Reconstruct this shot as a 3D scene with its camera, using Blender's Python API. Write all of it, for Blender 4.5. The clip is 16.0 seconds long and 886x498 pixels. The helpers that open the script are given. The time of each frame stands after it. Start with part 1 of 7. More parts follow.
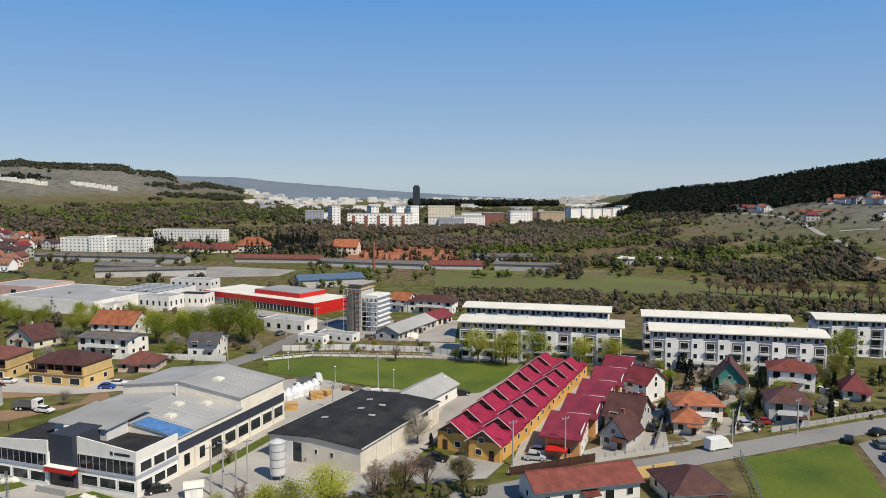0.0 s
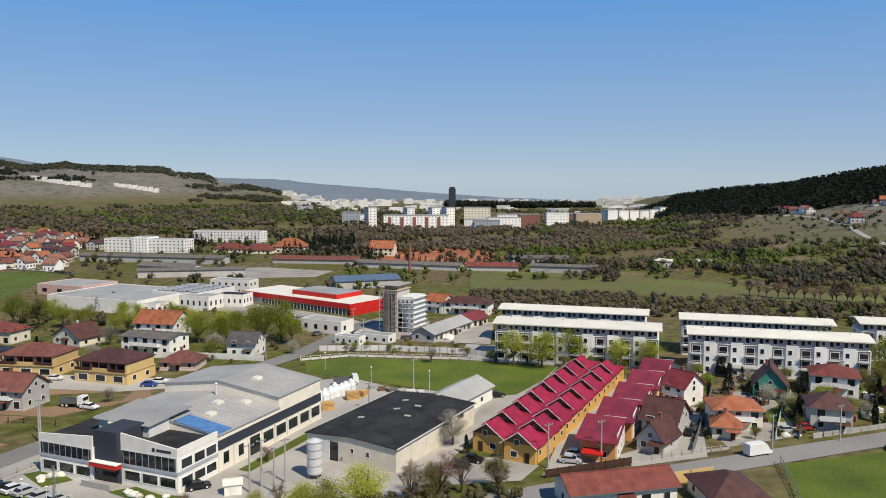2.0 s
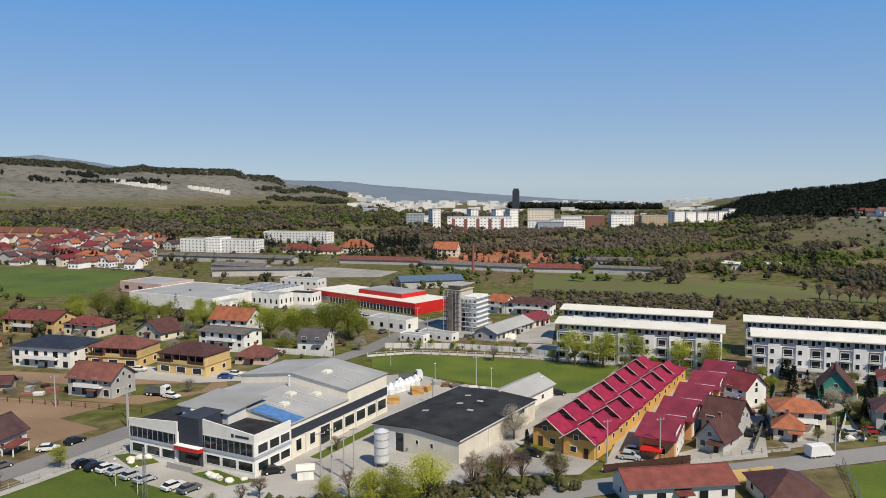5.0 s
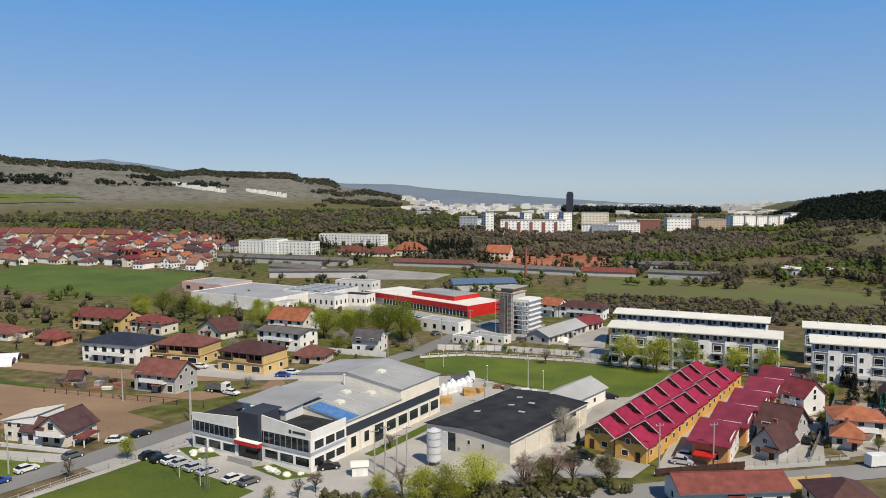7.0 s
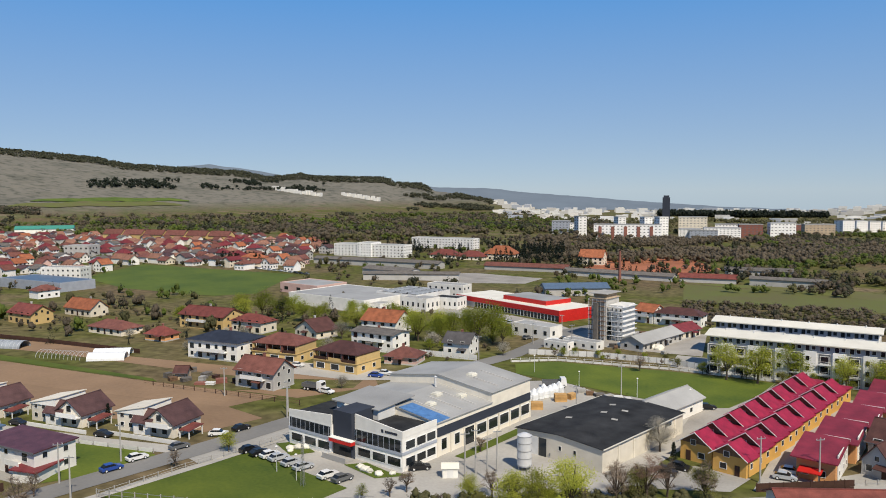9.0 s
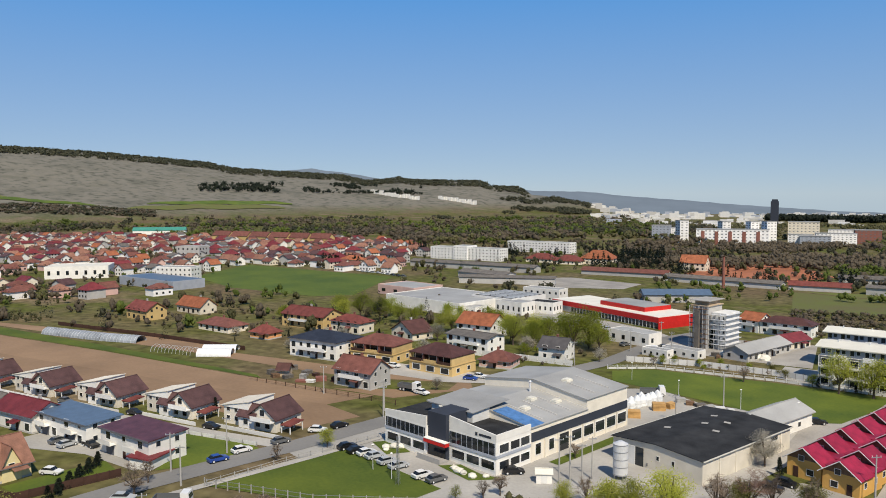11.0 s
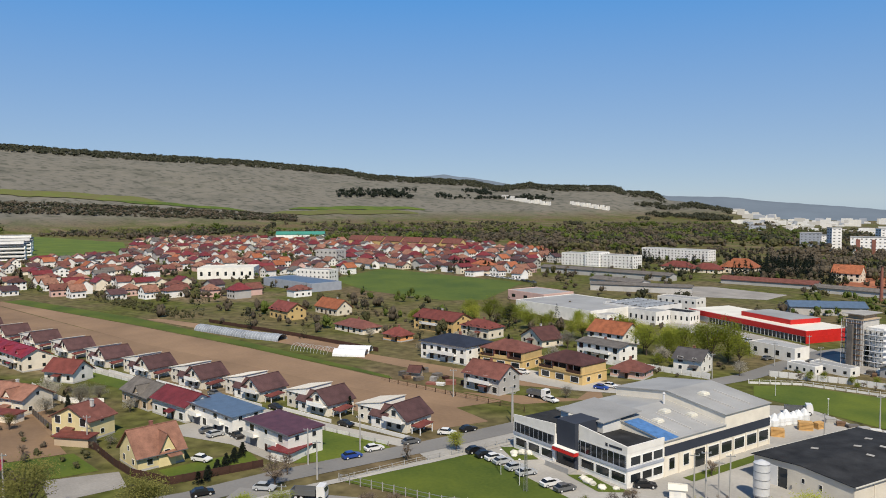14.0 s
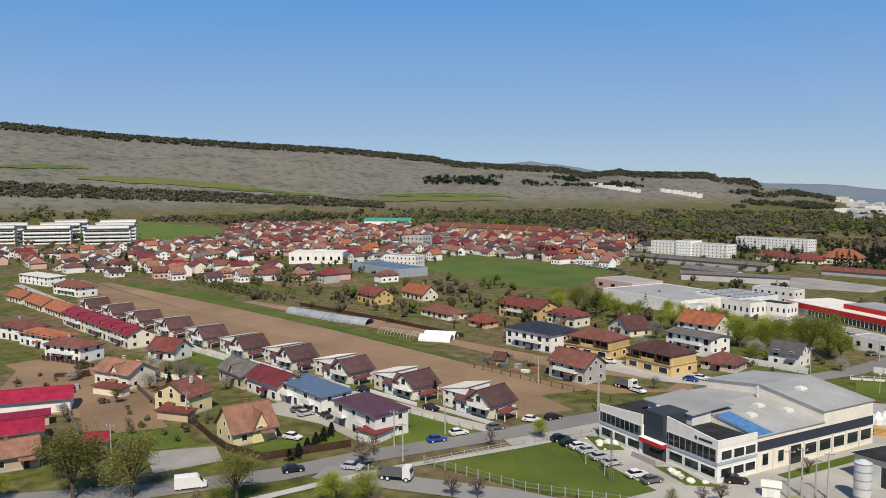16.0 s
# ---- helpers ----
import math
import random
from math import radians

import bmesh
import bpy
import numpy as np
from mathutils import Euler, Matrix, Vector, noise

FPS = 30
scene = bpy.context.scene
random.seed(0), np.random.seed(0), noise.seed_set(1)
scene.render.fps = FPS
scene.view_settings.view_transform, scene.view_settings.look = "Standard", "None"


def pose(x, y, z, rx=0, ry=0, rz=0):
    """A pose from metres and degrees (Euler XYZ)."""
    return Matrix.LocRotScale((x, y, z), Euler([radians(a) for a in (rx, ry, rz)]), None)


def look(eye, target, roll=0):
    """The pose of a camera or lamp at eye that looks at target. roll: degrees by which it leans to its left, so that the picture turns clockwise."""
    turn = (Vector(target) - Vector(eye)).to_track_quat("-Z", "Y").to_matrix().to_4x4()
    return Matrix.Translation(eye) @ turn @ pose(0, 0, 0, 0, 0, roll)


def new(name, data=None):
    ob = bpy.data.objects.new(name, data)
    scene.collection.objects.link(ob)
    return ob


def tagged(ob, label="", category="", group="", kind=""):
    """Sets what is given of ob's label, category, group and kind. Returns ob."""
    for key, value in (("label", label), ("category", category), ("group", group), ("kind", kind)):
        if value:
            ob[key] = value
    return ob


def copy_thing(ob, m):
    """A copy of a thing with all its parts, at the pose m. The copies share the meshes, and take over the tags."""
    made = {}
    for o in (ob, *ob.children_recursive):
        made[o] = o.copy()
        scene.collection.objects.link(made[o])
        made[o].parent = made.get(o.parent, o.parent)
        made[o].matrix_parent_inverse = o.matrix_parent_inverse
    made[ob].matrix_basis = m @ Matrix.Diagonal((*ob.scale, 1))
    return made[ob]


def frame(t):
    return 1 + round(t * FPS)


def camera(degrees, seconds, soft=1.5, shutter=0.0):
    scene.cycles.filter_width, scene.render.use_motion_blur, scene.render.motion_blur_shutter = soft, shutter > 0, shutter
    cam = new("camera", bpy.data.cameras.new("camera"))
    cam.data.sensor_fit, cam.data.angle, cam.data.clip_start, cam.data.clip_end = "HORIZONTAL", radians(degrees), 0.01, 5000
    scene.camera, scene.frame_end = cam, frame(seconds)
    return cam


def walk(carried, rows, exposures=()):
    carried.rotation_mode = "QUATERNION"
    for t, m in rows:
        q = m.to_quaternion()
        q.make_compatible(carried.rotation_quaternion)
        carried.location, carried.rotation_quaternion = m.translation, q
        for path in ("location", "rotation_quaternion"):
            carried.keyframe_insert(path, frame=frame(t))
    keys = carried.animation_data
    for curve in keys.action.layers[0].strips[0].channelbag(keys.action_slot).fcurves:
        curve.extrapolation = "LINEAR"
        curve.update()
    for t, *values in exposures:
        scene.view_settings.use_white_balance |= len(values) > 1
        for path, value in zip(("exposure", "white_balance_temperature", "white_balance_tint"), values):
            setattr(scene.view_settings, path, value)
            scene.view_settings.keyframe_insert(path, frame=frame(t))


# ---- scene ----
cam = camera(59.87, 16.0, soft=0.95)
# seconds, place, turn in degrees
ROWS = [
    (0.0, 0.00, 0.00, 55.00, 84.899, -0.022, 0.003),
    (0.5, -0.07, -0.15, 55.05, 84.930, -0.038, 0.549),
    (1.0, -0.07, -0.23, 55.07, 84.960, 0.002, 1.261),
    (1.5, -0.05, -0.30, 55.08, 85.009, 0.009, 1.962),
    (2.0, -0.02, -0.51, 55.11, 85.012, 0.053, 2.662),
    (2.5, 0.02, -0.94, 55.16, 85.009, 0.102, 3.362),
    (3.0, 0.08, -1.64, 55.18, 85.042, 0.126, 4.068),
    (3.5, 0.16, -2.67, 55.20, 85.064, 0.148, 4.820),
    (4.0, 0.27, -3.95, 55.21, 85.084, 0.158, 5.628),
    (6.5, 0.93, -8.61, 55.43, 85.317, 0.200, 10.285),
    (7.0, 0.97, -8.77, 55.42, 85.389, 0.184, 11.346),
    (7.5, 1.01, -8.87, 55.42, 85.447, 0.219, 12.675),
    (8.0, 1.00, -8.97, 55.44, 85.509, 0.257, 14.218),
    (8.5, 0.94, -9.06, 55.43, 85.607, 0.250, 16.173),
    (9.0, 0.91, -9.09, 55.40, 85.696, 0.238, 18.155),
    (11.5, 1.17, -9.66, 55.51, 86.048, 0.219, 26.924),
    (12.0, 1.13, -9.62, 55.53, 86.120, 0.231, 28.492),
    (12.5, 1.08, -9.60, 55.52, 86.203, 0.214, 30.032),
    (13.0, 1.14, -9.68, 55.53, 86.263, 0.211, 31.630),
    (13.5, 1.31, -9.85, 55.55, 86.354, 0.241, 33.337),
    (14.0, 1.44, -10.02, 55.59, 86.430, 0.245, 35.019),
    (14.5, 1.52, -10.14, 55.62, 86.490, 0.220, 36.641),
    (15.0, 1.55, -10.17, 55.60, 86.427, 0.170, 38.249),
    (15.5, 1.56, -10.20, 55.55, 85.926, 0.185, 39.842),
    (16.0, 1.54, -10.31, 55.48, 85.490, 0.172, 41.413),
]
walk(cam, [(t, pose(x, y, z, rx, ry, rz)) for t, x, y, z, rx, ry, rz in ROWS])

# ---- light ----
SUN_AZ, SUN_EL = 137.0, 50.0          # clockwise from the first view's direction, degrees
world = bpy.data.worlds.new("world")
scene.world = world
world.use_nodes = True
wn = world.node_tree.nodes
sky = wn.new("ShaderNodeTexSky")
sky.sky_type, sky.sun_disc = "NISHITA", False
sky.sun_elevation, sky.sun_rotation = radians(SUN_EL), radians(SUN_AZ)
sky.altitude, sky.air_density, sky.dust_density, sky.ozone_density = 2500, 0.9, 0.2, 3.0
wn["Background"].inputs["Strength"].default_value = 0.108
veil = wn.new("ShaderNodeMix")                # clear Nishita sky evened out by spring haze, paler towards the horizon all round
veil.data_type = "RGBA"
veil.inputs["Factor"].default_value = 0.8
haze = wn.new("ShaderNodeValToRGB")
haze.color_ramp.elements[0].position, haze.color_ramp.elements[0].color = 0.0, (3.35, 4.3, 5.35, 1)
haze.color_ramp.elements[1].position, haze.color_ramp.elements[1].color = 0.25, (0.85, 3.05, 6.9, 1)
for at, shade in ((0.5, (0.7, 1.9, 4.3, 1)), (1.0, (0.45, 1.1, 2.6, 1))):      # deeper blue overhead
    stop = haze.color_ramp.elements.new(at)
    stop.color = shade
up = wn.new("ShaderNodeSeparateXYZ")
world.node_tree.links.new(wn.new("ShaderNodeTexCoord").outputs["Generated"], up.inputs[0])
world.node_tree.links.new(up.outputs["Z"], haze.inputs["Fac"])
world.node_tree.links.new(haze.outputs["Color"], veil.inputs["B"])
world.node_tree.links.new(sky.outputs[0], veil.inputs["A"])
world.node_tree.links.new(veil.outputs["Result"], wn["Background"].inputs["Color"])
sun = new("sun", bpy.data.lights.new("sun", "SUN"))
sun.data.energy, sun.data.angle, sun.data.color = 5.0, radians(0.53), (1.0, 0.89, 0.72)
se, sa = radians(SUN_EL), radians(SUN_AZ)
sun.matrix_world = look((0, 0, 300), Vector((0, 0, 300)) - Vector((math.sin(sa) * math.cos(se), math.cos(sa) * math.cos(se), math.sin(se))))

# ---- materials ----
MATS = {}


def mat(name, color, rough=0.85, vary=0.18, scale=0.6, fine=9.0, bump=0.25, metal=0.0, tone=None, courses=0.0, rand=0.12, spec=0.3):
    """A surface with large stains, fine grain, a small change from piece to piece, and optional courses (tiles, ribs)."""
    m = bpy.data.materials.new(name)
    m.use_nodes = True
    nt = m.node_tree
    N, L = nt.nodes, nt.links
    b = N["Principled BSDF"]
    b.inputs["Roughness"].default_value, b.inputs["Metallic"].default_value = rough, metal
    b.inputs["Specular IOR Level"].default_value = spec
    co = N.new("ShaderNodeTexCoord")
    big, small = N.new("ShaderNodeTexNoise"), N.new("ShaderNodeTexNoise")
    big.inputs["Scale"].default_value, small.inputs["Scale"].default_value = scale, fine
    big.inputs["Detail"].default_value, small.inputs["Detail"].default_value = 6, 3
    for n in (big, small):
        L.new(co.outputs["Object"], n.inputs["Vector"])
    info = N.new("ShaderNodeObjectInfo")
    add = N.new("ShaderNodeMath")
    add.operation = "MULTIPLY_ADD"
    add.inputs[1].default_value = 0.35
    L.new(small.outputs["Fac"], add.inputs[0])
    L.new(big.outputs["Fac"], add.inputs[2])
    ramp = N.new("ShaderNodeMapRange")
    ramp.inputs["From Min"].default_value, ramp.inputs["From Max"].default_value = 0.42, 0.95
    L.new(add.outputs[0], ramp.inputs["Value"])
    mix = N.new("ShaderNodeMix")
    mix.data_type = "RGBA"
    c2 = tone or tuple(c * (1 - 1.6 * vary) for c in color)
    c1 = tuple(min(1, c * (1 + 0.55 * vary)) for c in color)
    mix.inputs["A"].default_value, mix.inputs["B"].default_value = (*c2, 1), (*c1, 1)
    L.new(ramp.outputs["Result"], mix.inputs["Factor"])
    hsv = N.new("ShaderNodeHueSaturation")
    val = N.new("ShaderNodeMapRange")
    val.inputs["To Min"].default_value, val.inputs["To Max"].default_value = 1 - rand, 1 + rand
    L.new(info.outputs["Random"], val.inputs["Value"])
    L.new(val.outputs["Result"], hsv.inputs["Value"])
    L.new(mix.outputs["Result"], hsv.inputs["Color"])
    L.new(hsv.outputs["Color"], b.inputs["Base Color"])
    if bump:
        bp = N.new("ShaderNodeBump")
        bp.inputs["Strength"].default_value, bp.inputs["Distance"].default_value = bump, 0.05
        if courses:
            w = N.new("ShaderNodeTexWave")
            w.bands_direction, w.inputs["Scale"].default_value = "Z", courses
            w.inputs["Distortion"].default_value = 0.0
            L.new(co.outputs["Object"], w.inputs["Vector"])
            L.new(w.outputs["Fac"], bp.inputs["Height"])
        else:
            L.new(small.outputs["Fac"], bp.inputs["Height"])
        L.new(bp.outputs["Normal"], b.inputs["Normal"])
    MATS[name] = m
    return m


for n, c in dict(white=(0.80, 0.785, 0.74), cream=(0.77, 0.70, 0.57), grey=(0.48, 0.47, 0.45), yellow=(0.60, 0.43, 0.19), paleyellow=(0.70, 0.60, 0.33), pink=(0.66, 0.45, 0.40),
                 tan=(0.48, 0.38, 0.27), teal=(0.06, 0.27, 0.22), orangewall=(0.66, 0.33, 0.14), ochre=(0.62, 0.36, 0.10), lightgrey=(0.66, 0.66, 0.645),
                 bluegrey=(0.36, 0.39, 0.45), brick=(0.26, 0.11, 0.085), brightwhite=(0.86, 0.85, 0.83), navy=(0.035, 0.042, 0.06), ivory=(0.74, 0.69, 0.59)).items():
    mat(n, c, rough=0.9, vary=0.10, scale=0.35, fine=5, bump=0.1)
for n, c, r in (("orange", (0.36, 0.125, 0.06), 0.75), ("redtile", (0.20, 0.058, 0.045), 0.65), ("brownred", (0.19, 0.075, 0.058), 0.7), ("brown", (0.10, 0.045, 0.038), 0.6),
                ("maroon", (0.19, 0.035, 0.04), 0.6), ("black", (0.03, 0.033, 0.045), 0.5), ("greytile", (0.16, 0.145, 0.13), 0.75), ("salmon", (0.30, 0.15, 0.105), 0.8),
                ("crimson", (0.31, 0.018, 0.05), 0.5), ("purple", (0.12, 0.05, 0.065), 0.55), ("plum", (0.105, 0.056, 0.054), 0.6)):
    mat(n, c, rough=r, vary=0.28, scale=0.5, fine=4, bump=0.25, courses=0 if n in ("crimson", "purple") else 3.0)
mat("darkpanel", (0.13, 0.135, 0.15), 0.8, 0.1, bump=0.1)
mat("slate", (0.085, 0.08, 0.082), 0.7, 0.25, scale=0.5, fine=4, bump=0.2)
mat("wineroof", (0.235, 0.028, 0.045), 0.55, 0.3, scale=0.3, fine=3, bump=0.2)
mat("bluemetal", (0.11, 0.165, 0.25), 0.45, 0.15, bump=0.2)
mat("roofgrey", (0.36, 0.36, 0.35), 0.6, 0.16, scale=0.12, fine=3, bump=0.15)
mat("roofwhite", (0.68, 0.66, 0.58), 0.6, 0.10, scale=0.15, fine=3, bump=0.1)
mat("bitumen", (0.032, 0.033, 0.035), 0.9, 0.45, scale=0.3, fine=4, bump=0.4, rand=0.02)
mat("tarp", (0.09, 0.21, 0.45), 0.5, 0.25, scale=0.8, fine=3, bump=0.5)
mat("redpanel", (0.55, 0.022, 0.018), 0.5, 0.10, bump=0.1)
mat("concrete", (0.40, 0.39, 0.37), 0.9, 0.18, scale=0.1, fine=2)
mat("steel", (0.42, 0.43, 0.44), 0.45, 0.12, metal=0.7)
mat("silver", (0.72, 0.73, 0.74), 0.5, 0.10, metal=0.2)
mat("wood", (0.20, 0.12, 0.07), 0.85, 0.3, scale=1.0)
mat("darkwood", (0.07, 0.035, 0.025), 0.8, 0.3)
mat("paleblock", (0.60, 0.36, 0.14), 0.85, 0.2)
mat("frame", (0.78, 0.78, 0.76), 0.5, 0.05, bump=0)
mat("glass", (0.02, 0.025, 0.03), 0.08, 0.2, bump=0, spec=0.5, rand=0.5)
mat("asphalt", (0.24, 0.235, 0.225), 0.92, 0.16, scale=0.05, fine=1.5, bump=0.15)
mat("paving", (0.40, 0.385, 0.355), 0.92, 0.2, scale=0.06, fine=1.5, bump=0.15)
mat("gravel", (0.36, 0.34, 0.31), 0.95, 0.25, scale=0.08, fine=2, bump=0.4)
mat("soil", (0.25, 0.165, 0.10), 0.97, 0.22, scale=0.05, fine=0.9, bump=0.5, tone=(0.18, 0.118, 0.072))
mat("lawn", (0.100, 0.125, 0.013), 0.95, 0.3, scale=0.06, fine=1.2, bump=0.5, tone=(0.042, 0.074, 0.009))
mat("pasture", (0.095, 0.12, 0.022), 0.95, 0.3, scale=0.03, fine=0.35, bump=0.5, tone=(0.115, 0.10, 0.045))
mat("crop", (0.11, 0.145, 0.018), 0.95, 0.2, scale=0.03, fine=0.3, bump=0.3, tone=(0.05, 0.09, 0.014))
mat("rubber", (0.015, 0.015, 0.016), 0.8, 0.1, bump=0)
mat("bark", (0.11, 0.085, 0.065), 0.95, 0.3, scale=2)
mat("clay", (0.40, 0.15, 0.075), 0.95, 0.3, scale=0.03, fine=0.4)
mat("old_film", (0.33, 0.36, 0.40), 0.5, 0.3, scale=0.4)
mat("plastic_film", (0.75, 0.77, 0.78), 0.4, 0.1, bump=0.2)


def leafmat(name, c1, c2):
    m = mat(name, c1, 0.7, 0.2, bump=0, rand=0.2)
    nt = m.node_tree
    N, L = nt.nodes, nt.links
    geo = N.new("ShaderNodeNewGeometry")
    mix = N.new("ShaderNodeMix")
    mix.data_type = "RGBA"
    mix.inputs["A"].default_value, mix.inputs["B"].default_value = (*c1, 1), (*c2, 1)
    L.new(geo.outputs["Random Per Island"], mix.inputs["Factor"])
    hsv = [n for n in N if n.type == "HUE_SAT"][0]
    L.new(mix.outputs["Result"], hsv.inputs["Color"])
    through_light = N.new("ShaderNodeBsdfTranslucent")
    L.new(hsv.outputs["Color"], through_light.inputs["Color"])
    both = N.new("ShaderNodeMixShader")
    both.inputs["Fac"].default_value = 0.42
    L.new(N["Principled BSDF"].outputs[0], both.inputs[1])
    L.new(through_light.outputs[0], both.inputs[2])
    L.new(both.outputs[0], N["Material Output"].inputs["Surface"])
    return m


leafmat("leaf", (0.17, 0.215, 0.02), (0.31, 0.34, 0.04))
leafmat("leafyellow", (0.27, 0.31, 0.032), (0.44, 0.45, 0.07))
leafmat("leafdull", (0.13, 0.135, 0.03), (0.22, 0.21, 0.06))
leafmat("blossom", (0.55, 0.52, 0.45), (0.34, 0.31, 0.22))
leafmat("twigs", (0.20, 0.155, 0.115), (0.32, 0.25, 0.185))
leafmat("redtwigs", (0.30, 0.18, 0.13), (0.22, 0.145, 0.11))
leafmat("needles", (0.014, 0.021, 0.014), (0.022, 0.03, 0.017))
leafmat("darkleaf", (0.05, 0.055, 0.032), (0.078, 0.078, 0.046))
leafmat("scrub", (0.095, 0.098, 0.04), (0.145, 0.134, 0.062))
leafmat("greenscrub", (0.085, 0.125, 0.022), (0.14, 0.175, 0.034))
leafmat("browncanopy", (0.115, 0.095, 0.066), (0.165, 0.135, 0.096))

# ---- mesh helpers ----


class Geo:
    """Vertices and faces gathered for one mesh, with a material slot for each face."""

    def __init__(self):
        self.v, self.f, self.m = [], [], []

    def face(self, pts, s=0):
        n = len(self.v)
        self.v += [tuple(p) for p in pts]
        self.f.append(tuple(range(n, n + len(pts))))
        self.m.append(s)

    def solid(self, pts, faces, s=0):
        n = len(self.v)
        self.v += [tuple(p) for p in pts]
        for q in faces:
            self.f.append(tuple(n + i for i in q))
            self.m.append(s)
        return self

    def box(self, x0, x1, y0, y1, z0, z1, s=0):
        return self.solid([(x, y, z) for z in (z0, z1) for y in (y0, y1) for x in (x0, x1)],
                          [(0, 2, 3, 1), (4, 5, 7, 6), (0, 1, 5, 4), (1, 3, 7, 5), (3, 2, 6, 7), (2, 0, 4, 6)], s)

    def prism(self, ring, z0, z1, s=0):
        n = len(ring)
        pts = [(x, y, z0) for x, y in ring] + [(x, y, z1) for x, y in ring]
        return self.solid(pts, [tuple(reversed(range(n))), tuple(range(n, 2 * n))] + [(i, (i + 1) % n, n + (i + 1) % n, n + i) for i in range(n)], s)

    def slab(self, a, b, c, d, t, s=0):
        """A roof plane a b c d (seen from above, counter-clockwise), t thick downwards."""
        p = [Vector(q) for q in (a, b, c, d)]
        low = [q - Vector((0, 0, t)) for q in p]
        return self.solid(p + low, [(0, 1, 2, 3), (7, 6, 5, 4)] + [(4 + i, 4 + (i + 1) % 4, (i + 1) % 4, i) for i in range(4)], s)

    def tube(self, path, radii, sides=6, s=0):
        n = len(self.v)
        for (p, r) in zip(path, radii):
            for k in range(sides):
                a = 2 * math.pi * k / sides
                self.v.append((p[0] + r * math.cos(a), p[1] + r * math.sin(a), p[2]))
        for i in range(len(path) - 1):
            for k in range(sides):
                q = n + i * sides
                self.f.append((q + k, q + (k + 1) % sides, q + sides + (k + 1) % sides, q + sides + k))
                self.m.append(s)
        self.f.append(tuple(n + (len(path) - 1) * sides + k for k in range(sides)))
        self.m.append(s)
        return self

    def mesh(self, name, mats):
        me = bpy.data.meshes.new(name)
        me.from_pydata(self.v, [], self.f)
        for k in ([mats] if isinstance(mats, str) else mats):
            me.materials.append(MATS[k])
        me.polygons.foreach_set("material_index", self.m)
        me.update()
        return me


def thing(name, m, label, category, group="", kind=""):
    ob = new(name)
    ob.matrix_world = m
    return tagged(ob, label, category, group, kind)


def put(name, me, parent=None, m=None, label=""):
    ob = new(name, me)
    if parent:
        ob.parent = parent
    if m is not None:
        ob.matrix_basis = m
    return tagged(ob, label) if label else ob


def part(name, geo, mats, parent, label="", m=None):
    return put(name, geo.mesh(name, mats), parent, m, label)


# ---- terrain ----
AZ = [-180, -100, -71, -64, -57, -49, -42.4, -40.7, -33, -31, -29.8, -28.6, -27.9, -22.5, -21.8, -19.8, -19, -17.2, -14.2, -12.5, -11, -2, 3, 7, 11, 14, 17, 20.7, 25.6, 30, 60, 180]
SKYLINE = [3.0, 4.5, 4.24, 3.68, 3.31, 2.91, 2.34, 1.95, 1.47, 1.05, 1.16, 1.3, 1.1, 1.0, 0.64, 0.56, 0.06, -0.16, -0.8, -1.22, -1.35, -1.38, -1.42, -1.42, -1.3, -0.85, -0.6, -0.48, 0.4, 1.02, 2.6, 3.0]
RIDGE = [2600, 2600, 2600, 2650, 2700, 2800, 2900, 2900, 3000, 3000, 3000, 2900, 2900, 2900, 2900, 2900, 2900, 2800, 2700, 2700, 4200, 4300, 4300, 4300, 3400, 1900, 1700, 1500, 1300, 1200, 1200, 2600]
FOOT = [1300, 1300, 1400, 1480, 1560, 1620, 1700, 1720, 1900, 1950, 2000, 2000, 2000, 2150, 2180, 2200, 2200, 2200, 2200, 2200, 1000, 1000, 1000, 1000, 1000, 480, 470, 470, 470, 470, 470, 1300]


def ground_z(x, y):
    r, a = math.hypot(x, y), math.degrees(math.atan2(x, y))
    ridge, foot = np.interp(a, AZ, RIDGE), np.interp(a, AZ, FOOT)
    if r <= foot:
        return 0.0
    top = 55 + ridge * math.tan(radians(np.interp(a, AZ, SKYLINE)))
    q = min(1.0, (r - foot) / (ridge - foot))
    z = top * (0.55 * q + 0.45 * q * q * (3 - 2 * q))
    z += 7 * q * (1 - q) * 4 * noise.noise((x / 260, y / 260, 0)) * min(1, abs(top) / 60)
    if r > ridge:
        z -= (r - ridge) * 0.03
    return z


